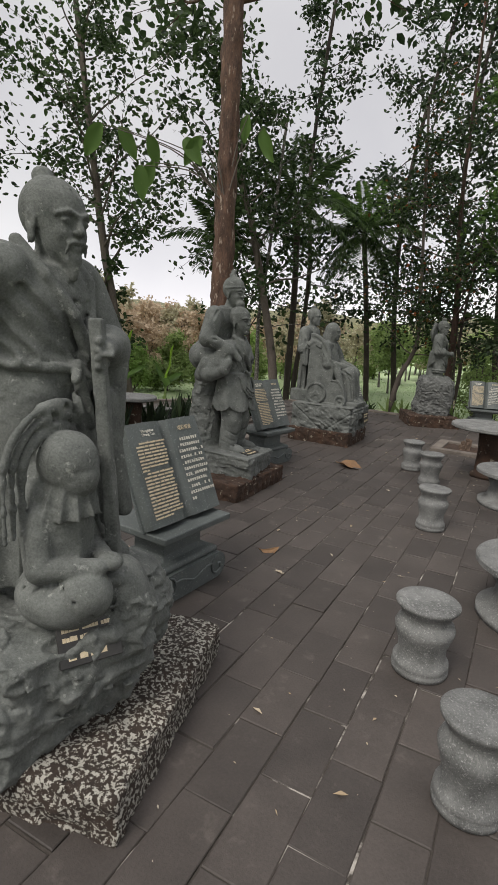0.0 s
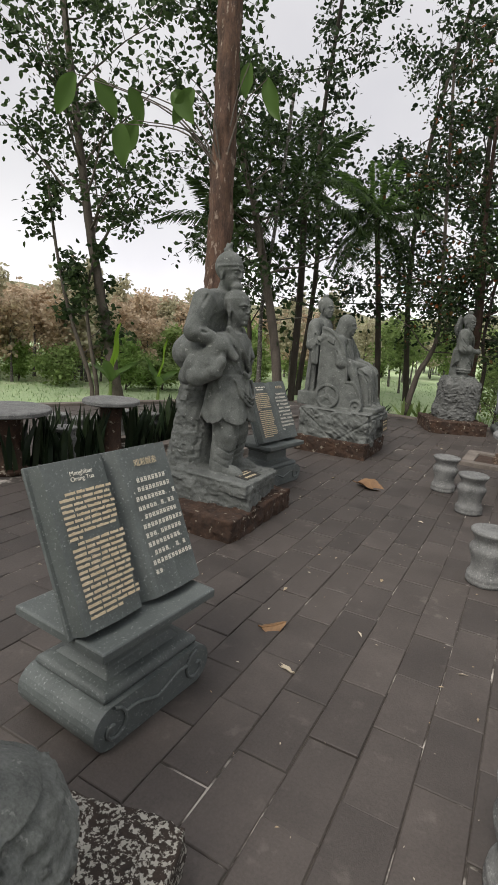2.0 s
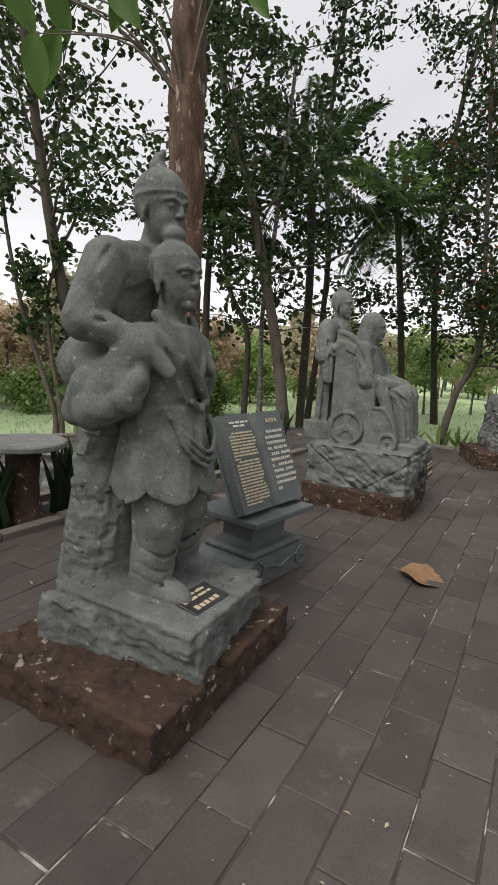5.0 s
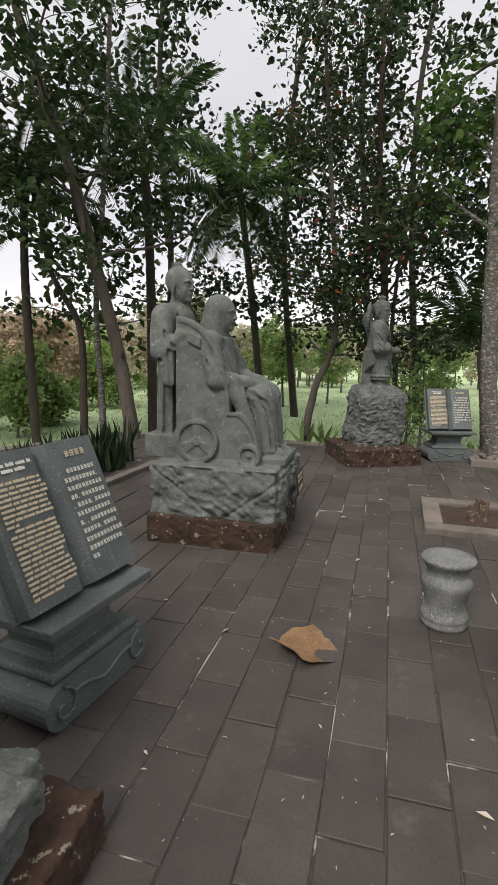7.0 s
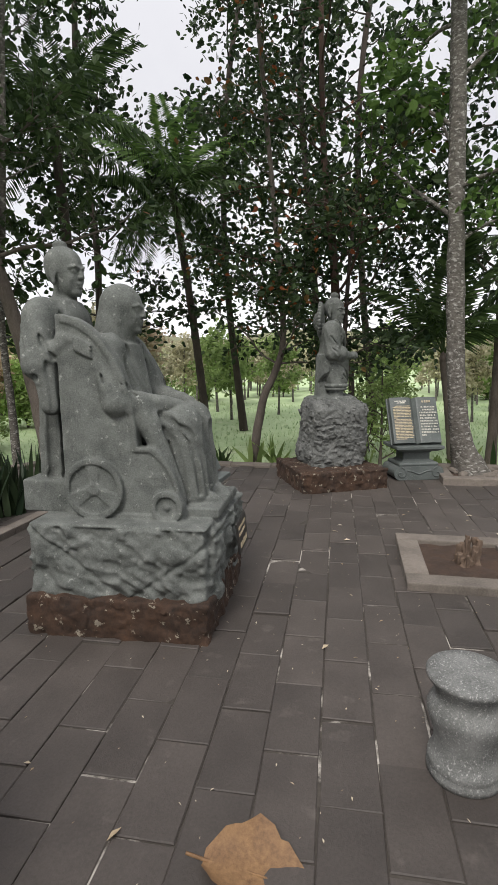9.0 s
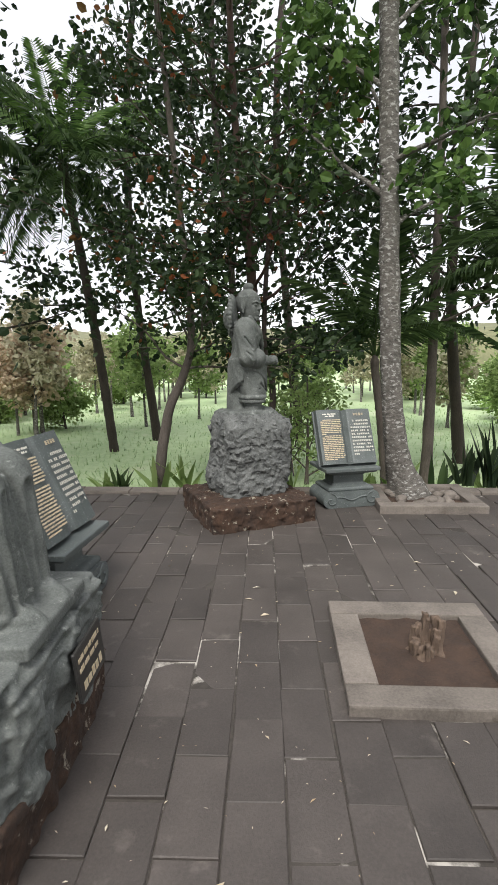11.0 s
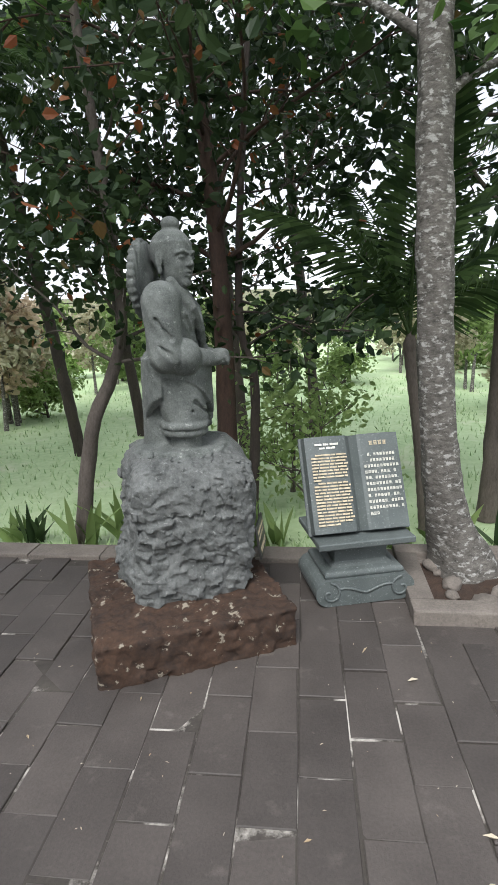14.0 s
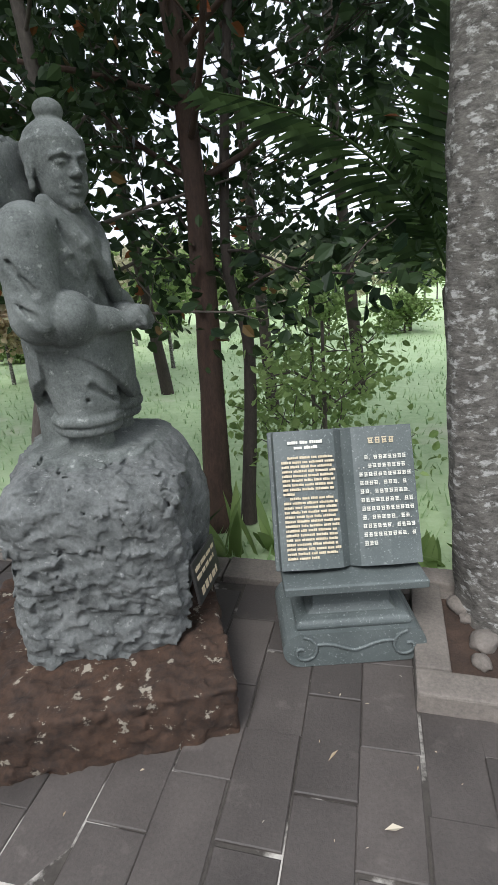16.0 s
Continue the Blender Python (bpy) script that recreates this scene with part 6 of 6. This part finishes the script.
# ---- big drooping leaves on a sprout of the red-brown tree ----
def broad_leaf_mesh(name, L, W, mat, curl=0.15, seed=0, ragged=0.0):
    n, m = 14, 8
    rr = random.Random(seed)
    v, f = [], []
    for i in range(n + 1):
        t = i / n
        w = W * (math.sin(math.pi * min(1, t * 0.96 + 0.04)) ** 0.75) * (1 - 0.25 * t) * (1 + ragged * rr.uniform(-1, 1))
        for j in range(m + 1):
            s = 2 * j / m - 1
            v.append((t * L, s * w, curl * (s * s) * w * 1.2 + 0.03 * L * math.sin(t * 9) * s * s - curl * L * t * t * 0.5 + ragged * 0.06 * L * math.sin(7 * t + 5 * s)))
    for i in range(n):
        for j in range(m):
            a = i * (m + 1) + j
            f.append((a, a + 1, a + m + 2, a + m + 1))
    k = len(v)
    sv, sf = tube([(-0.16 * L, 0, 0.01), (0, 0, 0.0), (L * 0.5, 0, -curl * L * 0.125), (L, 0, -curl * L * 0.5)], [0.006, 0.006, 0.004, 0.002], 5)
    v = np.vstack([np.array(v), sv])
    f = np.vstack([np.array(f), sf + k])
    return mesh_of(name, v, f, mat, True)


sprout = thing("leaf_sprout", "thin sprouting twigs with large drooping green leaves on the red-brown trunk", "branch", at=pose(-0.28, 8.62, 3.9))
SPROUT = ((-1.95, 0.1, 0.80, 0.50), (-1.7, 0.15, 0.78, 0.45), (-1.22, 0.0, 0.65, 0.40), (-1.30, -0.1, 0.20, 0.45), (-1.13, 0.0, 0.28, 0.42), (-0.66, -0.1, 0.60, 0.42), (-0.41, -0.15, 0.62, 0.42), (0.48, -0.1, 0.80, 0.46), (0.25, 0.0, 1.0, 0.35))
pieces = []
for x, y, z, L in SPROUT:
    pieces.append(tube(spline([(-0.02, 0.02, -0.25), (x * 0.4, y, z * 0.5 + 0.05), (x, y, z)], 10), np.linspace(0.014, 0.005, 10), 6))
v, f = joined(pieces)
part("twig", mesh_of("twig", v, f, M_BARK_GREY, True), M_BARK_GREY, sprout)
big_leaf = broad_leaf_mesh("leaf", 1.0, 0.27, M_LEAF_BRIGHT, 0.3)
rng = random.Random(8)
for x, y, z, L in SPROUT:
    ob = part("leaf", big_leaf, M_LEAF_BRIGHT, sprout)
    ob.matrix_basis = pose(x, y, z, 0, 0, rng.uniform(-35, 35)) @ pose(0, 0, 0, 0, rng.uniform(50, 130), 0) @ pose(0, 0, 0, rng.uniform(65, 110), 0, 0) @ Matrix.Scale(L * 1.1, 4)


# ---- palms ----
def frond_mesh(name, L, mat, rng, pairs=46, arch=0.55, leaf=0.42):
    t = np.linspace(0, 1, 16)
    spine = np.stack([L * t, 0 * t, L * (0.30 * t - arch * t ** 2.2)], axis=1)
    pieces = [tube(spine, np.linspace(0.018, 0.004, 16), 5)]
    v, f = pieces[0]
    tri = np.concatenate([f[:, [0, 1, 2]], f[:, [0, 2, 3]]])
    V, F, k = [v], [tri], len(v)
    for i in range(pairs):
        s = 0.12 + 0.88 * i / pairs
        p = np.array([np.interp(s, t, spine[:, c]) for c in range(3)])
        ll = leaf * math.sin(math.pi * (0.12 + 0.83 * s)) ** 0.6 * rng.uniform(0.85, 1.1)
        for side in (-1, 1):
            d = np.array((0.55, side * 1.0, -0.35 + rng.uniform(-0.25, 0.15)))
            d /= np.linalg.norm(d)
            w = np.array((0.022, 0, 0.005))
            m = p + d * ll * 0.5 + (0, 0, 0.02)
            q = p + d * ll + (0, 0, -0.22 * ll)
            V.append(np.array([p, m - w, m + w, q]))
            F.append(np.array([[0, 1, 2], [1, 3, 2]]) + k)
            k += 4
    return mesh_of(name, np.vstack(V), np.vstack(F), mat)


def palm(label, trunk, r0, r1, fronds, L, seed, steep=(-25, 75), mats=(M_PALM,), bark=M_BARK_DARK):
    rng = random.Random(seed)
    root = thing("palm", label, "palm", at=pose(*trunk[0]))
    T = spline([tuple(Vector(p) - Vector(trunk[0])) for p in trunk], 40)
    R = np.linspace(r0, r1, 40) * (1 + 0.05 * np.sin(np.arange(40) * 2.3))
    v, f = tube(T, R, 14)
    part("trunk", mesh_of("trunk", v, f, bark, True), bark, root)
    v, f = lathe([(0.05, -0.12), (0.13, 0.0), (0.15, 0.15), (0.08, 0.32), (0.02, 0.45)], 14)
    part("crownshaft", mesh_of("crownshaft", v, f, bark, True), bark, root, m=pose(*T[-1]) @ Matrix.Scale(r1 / 0.13, 4))
    kinds = [frond_mesh("frond", L, m, rng, arch=a) for m in mats for a in (0.35, 0.6, 0.85)]
    for i in range(fronds):
        el = steep[0] + (steep[1] - steep[0]) * (i + 0.5) / fronds
        # with several mats the topmost fronds take the last, light-painted one
        me = kinds[min(len(kinds) - 1, int(len(kinds) * i / fronds))] if len(mats) > 1 else kinds[i % 3]
        p = T[-1] + np.array((0, 0, 0.12))
        ob = part("frond", me, None, root)
        ob.matrix_basis = pose(p[0], p[1], p[2], rng.uniform(-15, 15), -el, i * 137.5 + rng.uniform(-15, 15)) @ Matrix.Scale(rng.uniform(0.85, 1.1), 4)
    return root


palm("palm with a dark curved trunk and a full feathery crown", [(4.0, 17.85, -0.3), (3.80, 17.75, 1.5), (3.55, 17.6, 3.3), (3.3, 17.5, 4.9)], 0.095, 0.075, 30, 2.0, 21, (-55, 66), (M_PALM, M_PALM, M_PALM_LIT))
palm("young coconut palm with arching fronds near the kerb", [(6.83, 12.9, -0.2), (6.72, 12.9, 0.7), (6.58, 12.9, 1.5)], 0.065, 0.055, 9, 1.8, 22, (12, 80), (M_PALM,), M_BARK_GREY)
palm("tall palm among the trees", [(1.2, 15.9, -0.3), (1.2, 15.9, 3), (1.1, 15.9, 5.2)], 0.10, 0.08, 16, 2.0, 23, (-30, 75))
palm("palm among the trees behind the terrace", [(-0.9, 14.9, -0.3), (-0.95, 14.9, 2.5), (-0.9, 14.9, 4.0)], 0.08, 0.06, 12, 1.6, 24, (-20, 70))
palm("coconut palm with drooping fronds", [(8.5, 12.2, -0.3), (8.45, 12.2, 1.6), (8.4, 12.2, 2.8)], 0.075, 0.065, 14, 2.1, 25, (-25, 70), (M_PALM,), M_BARK_GREY)


# ---- planting along the kerbs ----
def sword_clump(label, at, mat, n=9, h=0.55, w=0.045, lean=16, seed=0, name="sansevieria"):
    rng = random.Random(seed)
    root = thing(name, label, "plant", at=at)
    v, f = [], []
    for i in range(n):
        a, t = rng.uniform(0, 6.28), radians(rng.uniform(2, lean))
        L = h * rng.uniform(0.6, 1.1)
        bx, by = rng.uniform(-0.09, 0.09), rng.uniform(-0.09, 0.09)
        tw = rng.uniform(0, 3.14)
        k = len(v)
        for j in range(6):
            s = j / 5
            ww = w * (1 - s ** 2.2) * (0.75 + 0.5 * s) + 0.001
            x, y, z = bx + math.sin(t) * math.cos(a) * L * s * (1 + 0.5 * s), by + math.sin(t) * math.sin(a) * L * s * (1 + 0.5 * s), L * s * math.cos(t)
            dx, dy = math.cos(tw + 0.6 * s) * ww, math.sin(tw + 0.6 * s) * ww
            v += [(x - dx, y - dy, z), (x + dy * 0.25, y - dx * 0.25, z), (x + dx, y + dy, z)]
        for j in range(5):
            b = k + 3 * j
            f += [(b, b + 1, b + 4, b + 3), (b + 1, b + 2, b + 5, b + 4)]
    part("leaves", mesh_of("leaves", v, f, mat, True), mat, root)
    return root


clumps = [sword_clump("dark green sword-leaved sansevieria clump in the bed", pose(-2.2 + 0.3 * i, 6.9 + 0.5 * i, 0.0), M_SANS, 10, 0.62, 0.04, 15, 70 + i) for i in range(3)]
rng = random.Random(3)
for i in range(46):
    s = rng.uniform(-0.5, 1)
    t = i / 46
    x, y = -2.25 + 3.1 * t + rng.uniform(-0.2, 0.2), 6.8 + 5.5 * t + rng.uniform(-0.15, 0.15)
    if math.hypot(x + 0.3, y - 8.6) > 0.5:
        copy_thing(clumps[i % 3], pose(x, y, 0.0, 0, 0, rng.uniform(0, 360)) @ Matrix.Scale(1.0, 4))
for x, y, h in ((7.55, 11.75, 0.85), (7.8, 11.6, 0.9), (8.05, 11.45, 0.8), (7.4, 12.0, 0.6), (8.3, 11.3, 0.8)):
    sword_clump("tall dark green sword-leaved clump by the kerb", pose(x, y, -0.02), M_SANS, 14, h, 0.055, 20, int(x * 10))
rng = random.Random(12)
for i in range(24):
    s = -4.6 + 10.6 * i / 24 + rng.uniform(-0.2, 0.2)
    p = edge_point(s)
    o = rng.uniform(0.25, 0.6)
    x, y = p[0] + EDGE_N[0] * o, p[1] + EDGE_N[1] * o
    sword_clump("broad-leaved green lily clump beyond the kerb", pose(x, y, -0.12), M_LEAF_SHRUB if i % 3 else M_LEAF_MID, rng.randint(6, 11), rng.uniform(0.25, 0.6), 0.05, 42, 200 + i, "lily_plant")


def banana_plant(at, seed, h=1.3):
    rng = random.Random(seed)
    root = thing("banana_plant", "young banana plant with bright upright leaves", "plant", at=at)
    v, f = tube([(0, 0, 0), (0.02, 0, h * 0.4)], [0.05, 0.03], 8)
    part("stem", mesh_of("stem", v, f, M_LEAF_SHRUB, True), M_LEAF_SHRUB, root)
    for i in range(4):
        me = broad_leaf_mesh("leaf", h * (0.95 if i == 0 else 0.7), 0.15, M_BANANA if i == 0 else M_LEAF_BRIGHT, 0.12 + 0.12 * i, i)
        part("leaf", me, None, root, m=pose(0.01, 0, h * 0.38, rng.uniform(-20, 20), -84 if i == 0 else rng.uniform(-60, -25), i * 140))
    return root


banana_plant(pose(-2.98, 12.95, -0.2), 1, 1.4)
banana_plant(pose(-2.1, 13.9, -0.25), 2, 1.2)


def shrub(label, at, r, h, n, mat, seed, size=0.08):
    rng = np.random.default_rng(seed)
    root = thing("shrub", label, "shrub", at=at)
    pieces, tips = grow([(0, 0, 0), (0.03, 0.02, h * 0.35), (0, 0, h)], 0.03, 0.012, rng, 9, 0.12, r, (15, 70), 5, 0.5, 6, 10)
    v, f = joined(pieces)
    part("stem", mesh_of("stem", v, f, M_BARK_GREY, True), M_BARK_GREY, root)
    v, f = leaf_cloud(tips, n, r * 0.16, size, rng, 0.2, 0.3)
    part("leaves", mesh_of("leaves", v, f, mat), mat, root)
    return root


shrub("airy green shrub behind the lectern", pose(6.05, 13.75, -0.25), 0.9, 1.6, 4, M_LEAF_SHRUB, 5)
shrub("dark green shrub behind the lectern", pose(6.3, 14.7, -0.3), 1.1, 1.7, 4, M_LEAF_SHRUB, 6)
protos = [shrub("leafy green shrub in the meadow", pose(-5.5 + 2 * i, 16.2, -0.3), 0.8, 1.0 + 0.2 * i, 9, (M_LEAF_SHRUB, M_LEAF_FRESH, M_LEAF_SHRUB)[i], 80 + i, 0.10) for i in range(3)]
rng = random.Random(21)
for i in range(64):
    x = rng.uniform(-16, 3) if i % 4 else rng.uniform(3, 22)
    lim = (EDGE_C - EDGE_N[0] * x) / EDGE_N[1] if x > 1 else (LEFT_C - LEFT_N[0] * x) / LEFT_N[1]
    y = lim + (4.5 + 13 * rng.random() ** 0.8 if x < 3 else 7.5 + 14 * rng.random())
    s = rng.uniform(0.7, 1.3)
    copy_thing(protos[i % 3], pose(x, y, ground_height(x, y) - 0.03, 0, 0, rng.uniform(0, 360)) @ Matrix.Scale(1, 4)).scale = (s, s, s * rng.uniform(0.8, 1.1))

young = []
# leaf colours carry painted brightness against the hedge's own shade
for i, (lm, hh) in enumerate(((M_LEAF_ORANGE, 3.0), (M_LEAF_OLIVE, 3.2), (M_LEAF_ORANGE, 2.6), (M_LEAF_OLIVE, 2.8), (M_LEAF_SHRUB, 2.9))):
    young.append(tree("young plantation tree with a thin pale stem and leaves brightened in colour", [(-9 + 2 * i, 27, -0.4), (-8.95 + 2 * i, 27, hh * 0.35), (-9.05 + 2 * i, 27, hh - 0.4)], 0.05, 0.02, M_BARK_PALE, lm, 90 + i,
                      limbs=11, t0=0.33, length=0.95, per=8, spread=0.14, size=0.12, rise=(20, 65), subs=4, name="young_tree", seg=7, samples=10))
rng = random.Random(77)
for i in range(292):
    far = rng.random() ** (1.5 if i % 5 < 3 else 0.8)
    x = rng.uniform(-17, 3) if i % 5 < 3 else rng.uniform(3, 34)
    lim = (EDGE_C - EDGE_N[0] * x) / EDGE_N[1] if x > 1 else (LEFT_C - LEFT_N[0] * x) / LEFT_N[1]
    y = max(lim, 3) + (7.5 if x < 2 else 7) + 24 * far
    s = rng.uniform(0.75, 1.05)
    ob = copy_thing(young[i % 5], pose(x, y, ground_height(x, y) - 0.03, 0, 0, rng.uniform(0, 360)))
    ob.scale = (s, s, s)

# wooded rise far behind
rr = np.random.default_rng(4)
hv, hf = [], []
for i in range(181):
    a = math.pi * 2 * i / 180
    for j, (d, h) in enumerate(((85, -2), (90, 4.0), (105, 5.5), (140, 7.5))):
        k = 1 + 0.35 * noise.noise(Vector((math.cos(a) * 6, math.sin(a) * 6, j * 0.7)))
        hv.append((math.cos(a) * d, 8 + math.sin(a) * d, h * k if j else h))
for i in range(180):
    for j in range(3):
        hf.append((i * 4 + j, i * 4 + 4 + j, i * 4 + 5 + j, i * 4 + 1 + j))
M_HILL = surface("far_woodland", (0.06, 0.075, 0.03), (0.20, 0.19, 0.10), 0.25, 1.6, 0.98, 1.0)
thing("backdrop", "low wooded rise beyond the meadow", "backdrop", kind="structure", mesh=mesh_of("backdrop", hv, hf, M_HILL, True))

# grass in the meadow
rr = np.random.default_rng(9)
n = 26000
gx = rr.uniform(-12, 16, n)
off = 14 * rr.random(n) ** 1.6 + 0.12
gy = np.where(gx > 1.2, (EDGE_C - EDGE_N[0] * gx) / EDGE_N[1], (LEFT_C - LEFT_N[0] * gx) / LEFT_N[1]) + off * 1.18
gz = np.array([ground_height(a, b) for a, b in zip(gx, gy)])
P = np.stack([gx, gy, gz - 0.01], axis=1)
a = rr.uniform(0, 2 * np.pi, n)
hgt = rr.uniform(0.03, 0.12, n)
W = np.stack([np.cos(a), np.sin(a), 0 * a], axis=1) * rr.uniform(0.006, 0.016, n)[:, None]
tipd = np.stack([-np.sin(a) * hgt * 0.6, np.cos(a) * hgt * 0.6, hgt], axis=1)
V = np.stack([P - W, P + W, P + tipd], axis=1).reshape(-1, 3)
F = np.arange(3 * n).reshape(-1, 3)
thing("grass", "short bright green meadow grass", "grass", kind="stuff", mesh=mesh_of("grass", V, F, M_GRASS))

# ---- fallen leaves ----
big_dry = broad_leaf_mesh("dry_leaf", 0.36, 0.155, M_DRY, 0.32, 4, 0.16)
thing("dry_leaf", "large curled dry brown teak leaf lying on the pavers", "leaf", at=pose(1.66, 7.45, 0.03, 4, 3, -28), mesh=big_dry)
thing("dry_leaf", "small reddish-brown dry leaf on the pavers", "leaf", at=pose(0.56, 4.18, 0.02, 10, 6, 20), mesh=broad_leaf_mesh("dry_leaf", 0.15, 0.06, M_DRY, -0.5, 7, 0.15))
thing("dry_leaf", "curled pale dry leaf on the pavers", "leaf", at=pose(0.72, 3.8, 0.006, 0, 0, 130), mesh=broad_leaf_mesh("dry_leaf", 0.12, 0.02, M_LITTER, 0.3, 2))
rr = np.random.default_rng(31)
n = 900
u = rr.uniform(0, 1, n)
cx = np.interp(u, [0, 0.3, 0.65, 1], [0.6, 1.5, 3.0, 5.0]) + rr.normal(0, 1.5, n)
cy = np.interp(u, [0, 0.3, 0.65, 1], [1.5, 5.5, 8.5, 11.6]) + rr.normal(0, 1.1, n)
ok = np.array([on_terrace(a, b, -0.2) for a, b in zip(cx, cy)])
cx, cy = cx[ok], cy[ok]
n = len(cx)
a = rr.uniform(0, 6.28, n)
L = rr.choice([0.006, 0.010, 0.016, 0.032], n, p=[0.5, 0.32, 0.14, 0.04])
D = np.stack([np.cos(a), np.sin(a), 0 * a], axis=1) * L[:, None]
U = np.stack([-np.sin(a), np.cos(a), 0 * a], axis=1) * (L * rr.uniform(0.15, 0.45, n))[:, None]
P = np.stack([cx, cy, np.full(n, 0.009)], axis=1)
lift = np.array((0, 0, 1.0))
V = np.stack([P - D, P + U + lift * L[:, None] * 0.3, P + D, P - U + lift * L[:, None] * 0.15], axis=1).reshape(-1, 3)
b = np.arange(n)[:, None] * 4
F = np.concatenate([b + [[0, 1, 2]], b + [[0, 2, 3]]], axis=1).reshape(-1, 3)
thing("leaf_litter", "pale bits of fallen leaves and petals on the pavers", "litter", kind="stuff", mesh=mesh_of("leaf_litter", V, F, M_LITTER))

# ---- pavers ----
TU, TV, GAP = 0.228, 0.457, 0.0045
LINE = [(0.6, 1.9), (1.3, 5.6), (2.9, 8.6), (4.9, 11.2)]
NO_TILE = (((4.076, 9.22), -28, 0.95, 1.06), ((6.285, 11.605), -28, 1.13, 0.97), ((-0.38, 8.45), -26.5, 1.10, 1.5))


def near_line(x, y):
    best = 99
    for (ax, ay), (bx, by) in zip(LINE, LINE[1:]):
        t = max(0, min(1, ((x - ax) * (bx - ax) + (y - ay) * (by - ay)) / ((bx - ax) ** 2 + (by - ay) ** 2)))
        best = min(best, math.hypot(x - ax - t * (bx - ax), y - ay - t * (by - ay)))
    return best


def in_planter(x, y):
    for (cx, cy), turn, sx, sy in NO_TILE:
        c, s = math.cos(radians(-turn)), math.sin(radians(-turn))
        lx, ly = (x - cx) * c - (y - cy) * s, (x - cx) * s + (y - cy) * c
        if abs(lx) < sx / 2 - 0.09 and abs(ly) < sy / 2 - 0.13:
            return True
    return False


def in_bed(x, y):
    u, v2 = x * AXU[0] + y * AXU[1], x * AXV[0] + y * AXV[1]
    return -5.30 < u < -4.62 and 4.6 < v2 < 11.6


def paver_box(sx, sy, h, c=0.004):
    x, y = sx / 2, sy / 2
    v = [(-x, -y, -0.03), (x, -y, -0.03), (x, y, -0.03), (-x, y, -0.03), (-x, -y, h - c), (x, -y, h - c), (x, y, h - c), (-x, y, h - c),
         (-x + c, -y + c, h), (x - c, -y + c, h), (x - c, y - c, h), (-x + c, y - c, h)]
    f = [(8, 9, 10, 11)]
    for j in range(4):
        k = (j + 1) % 4
        f += [(j, k, 4 + k, 4 + j), (4 + j, 4 + k, 8 + k, 8 + j)]
    return v, f


paver_meshes = [mesh_of("paver", *paver_box(TU - GAP - 0.002 * (i % 2), TV - GAP - 0.003 * (i % 3), 0.0), M_TILE) for i in range(4)]
rng = random.Random(14)
spots = []
for iu in range(-60, 70):
    shift = (0.165 if iu % 2 else 0.404) + rng.gauss(0, 0.012)
    for iv in range(-25, 48):
        u, v2 = -1.265 + (iu + 0.5) * TU, shift + iv * TV
        x, y = uv(u, v2)
        if on_terrace(x, y, -0.16) and not in_planter(x, y) and not in_bed(x, y):
            spots.append((near_line(x, y), x, y))
spots.sort()
rest_v, rest_f = [], []
for i, (d, x, y) in enumerate(spots):
    worn = 1 + 1.6 * max(0, min(1, (0.5 * x + y - 8.5) / 4))
    dz = max(-0.004, min(0.008, rng.gauss(0, 0.0024) * worn))
    m = pose(x + rng.gauss(0, 0.0012), y + rng.gauss(0, 0.0025) * worn, dz, max(-0.9, min(0.9, rng.gauss(0, 0.26) * worn)), max(-1.2, min(1.2, rng.gauss(0, 0.3) * worn)), -26.5 + rng.gauss(0, 0.4))
    if i < 300:
        part("paver", paver_meshes[i % 4], M_TILE, pavement, m=m)
    else:
        v, f = paver_box(TU - GAP, TV - GAP, 0.0)
        k = len(rest_v)
        rest_v += [tuple(m @ Vector(p)) for p in v]
        rest_f += [tuple(q + k for q in g) for g in f]
tagged(part("pavers", mesh_of("pavers", rest_v, rest_f, M_TILE_FAR), M_TILE_FAR, pavement), kind="stuff")
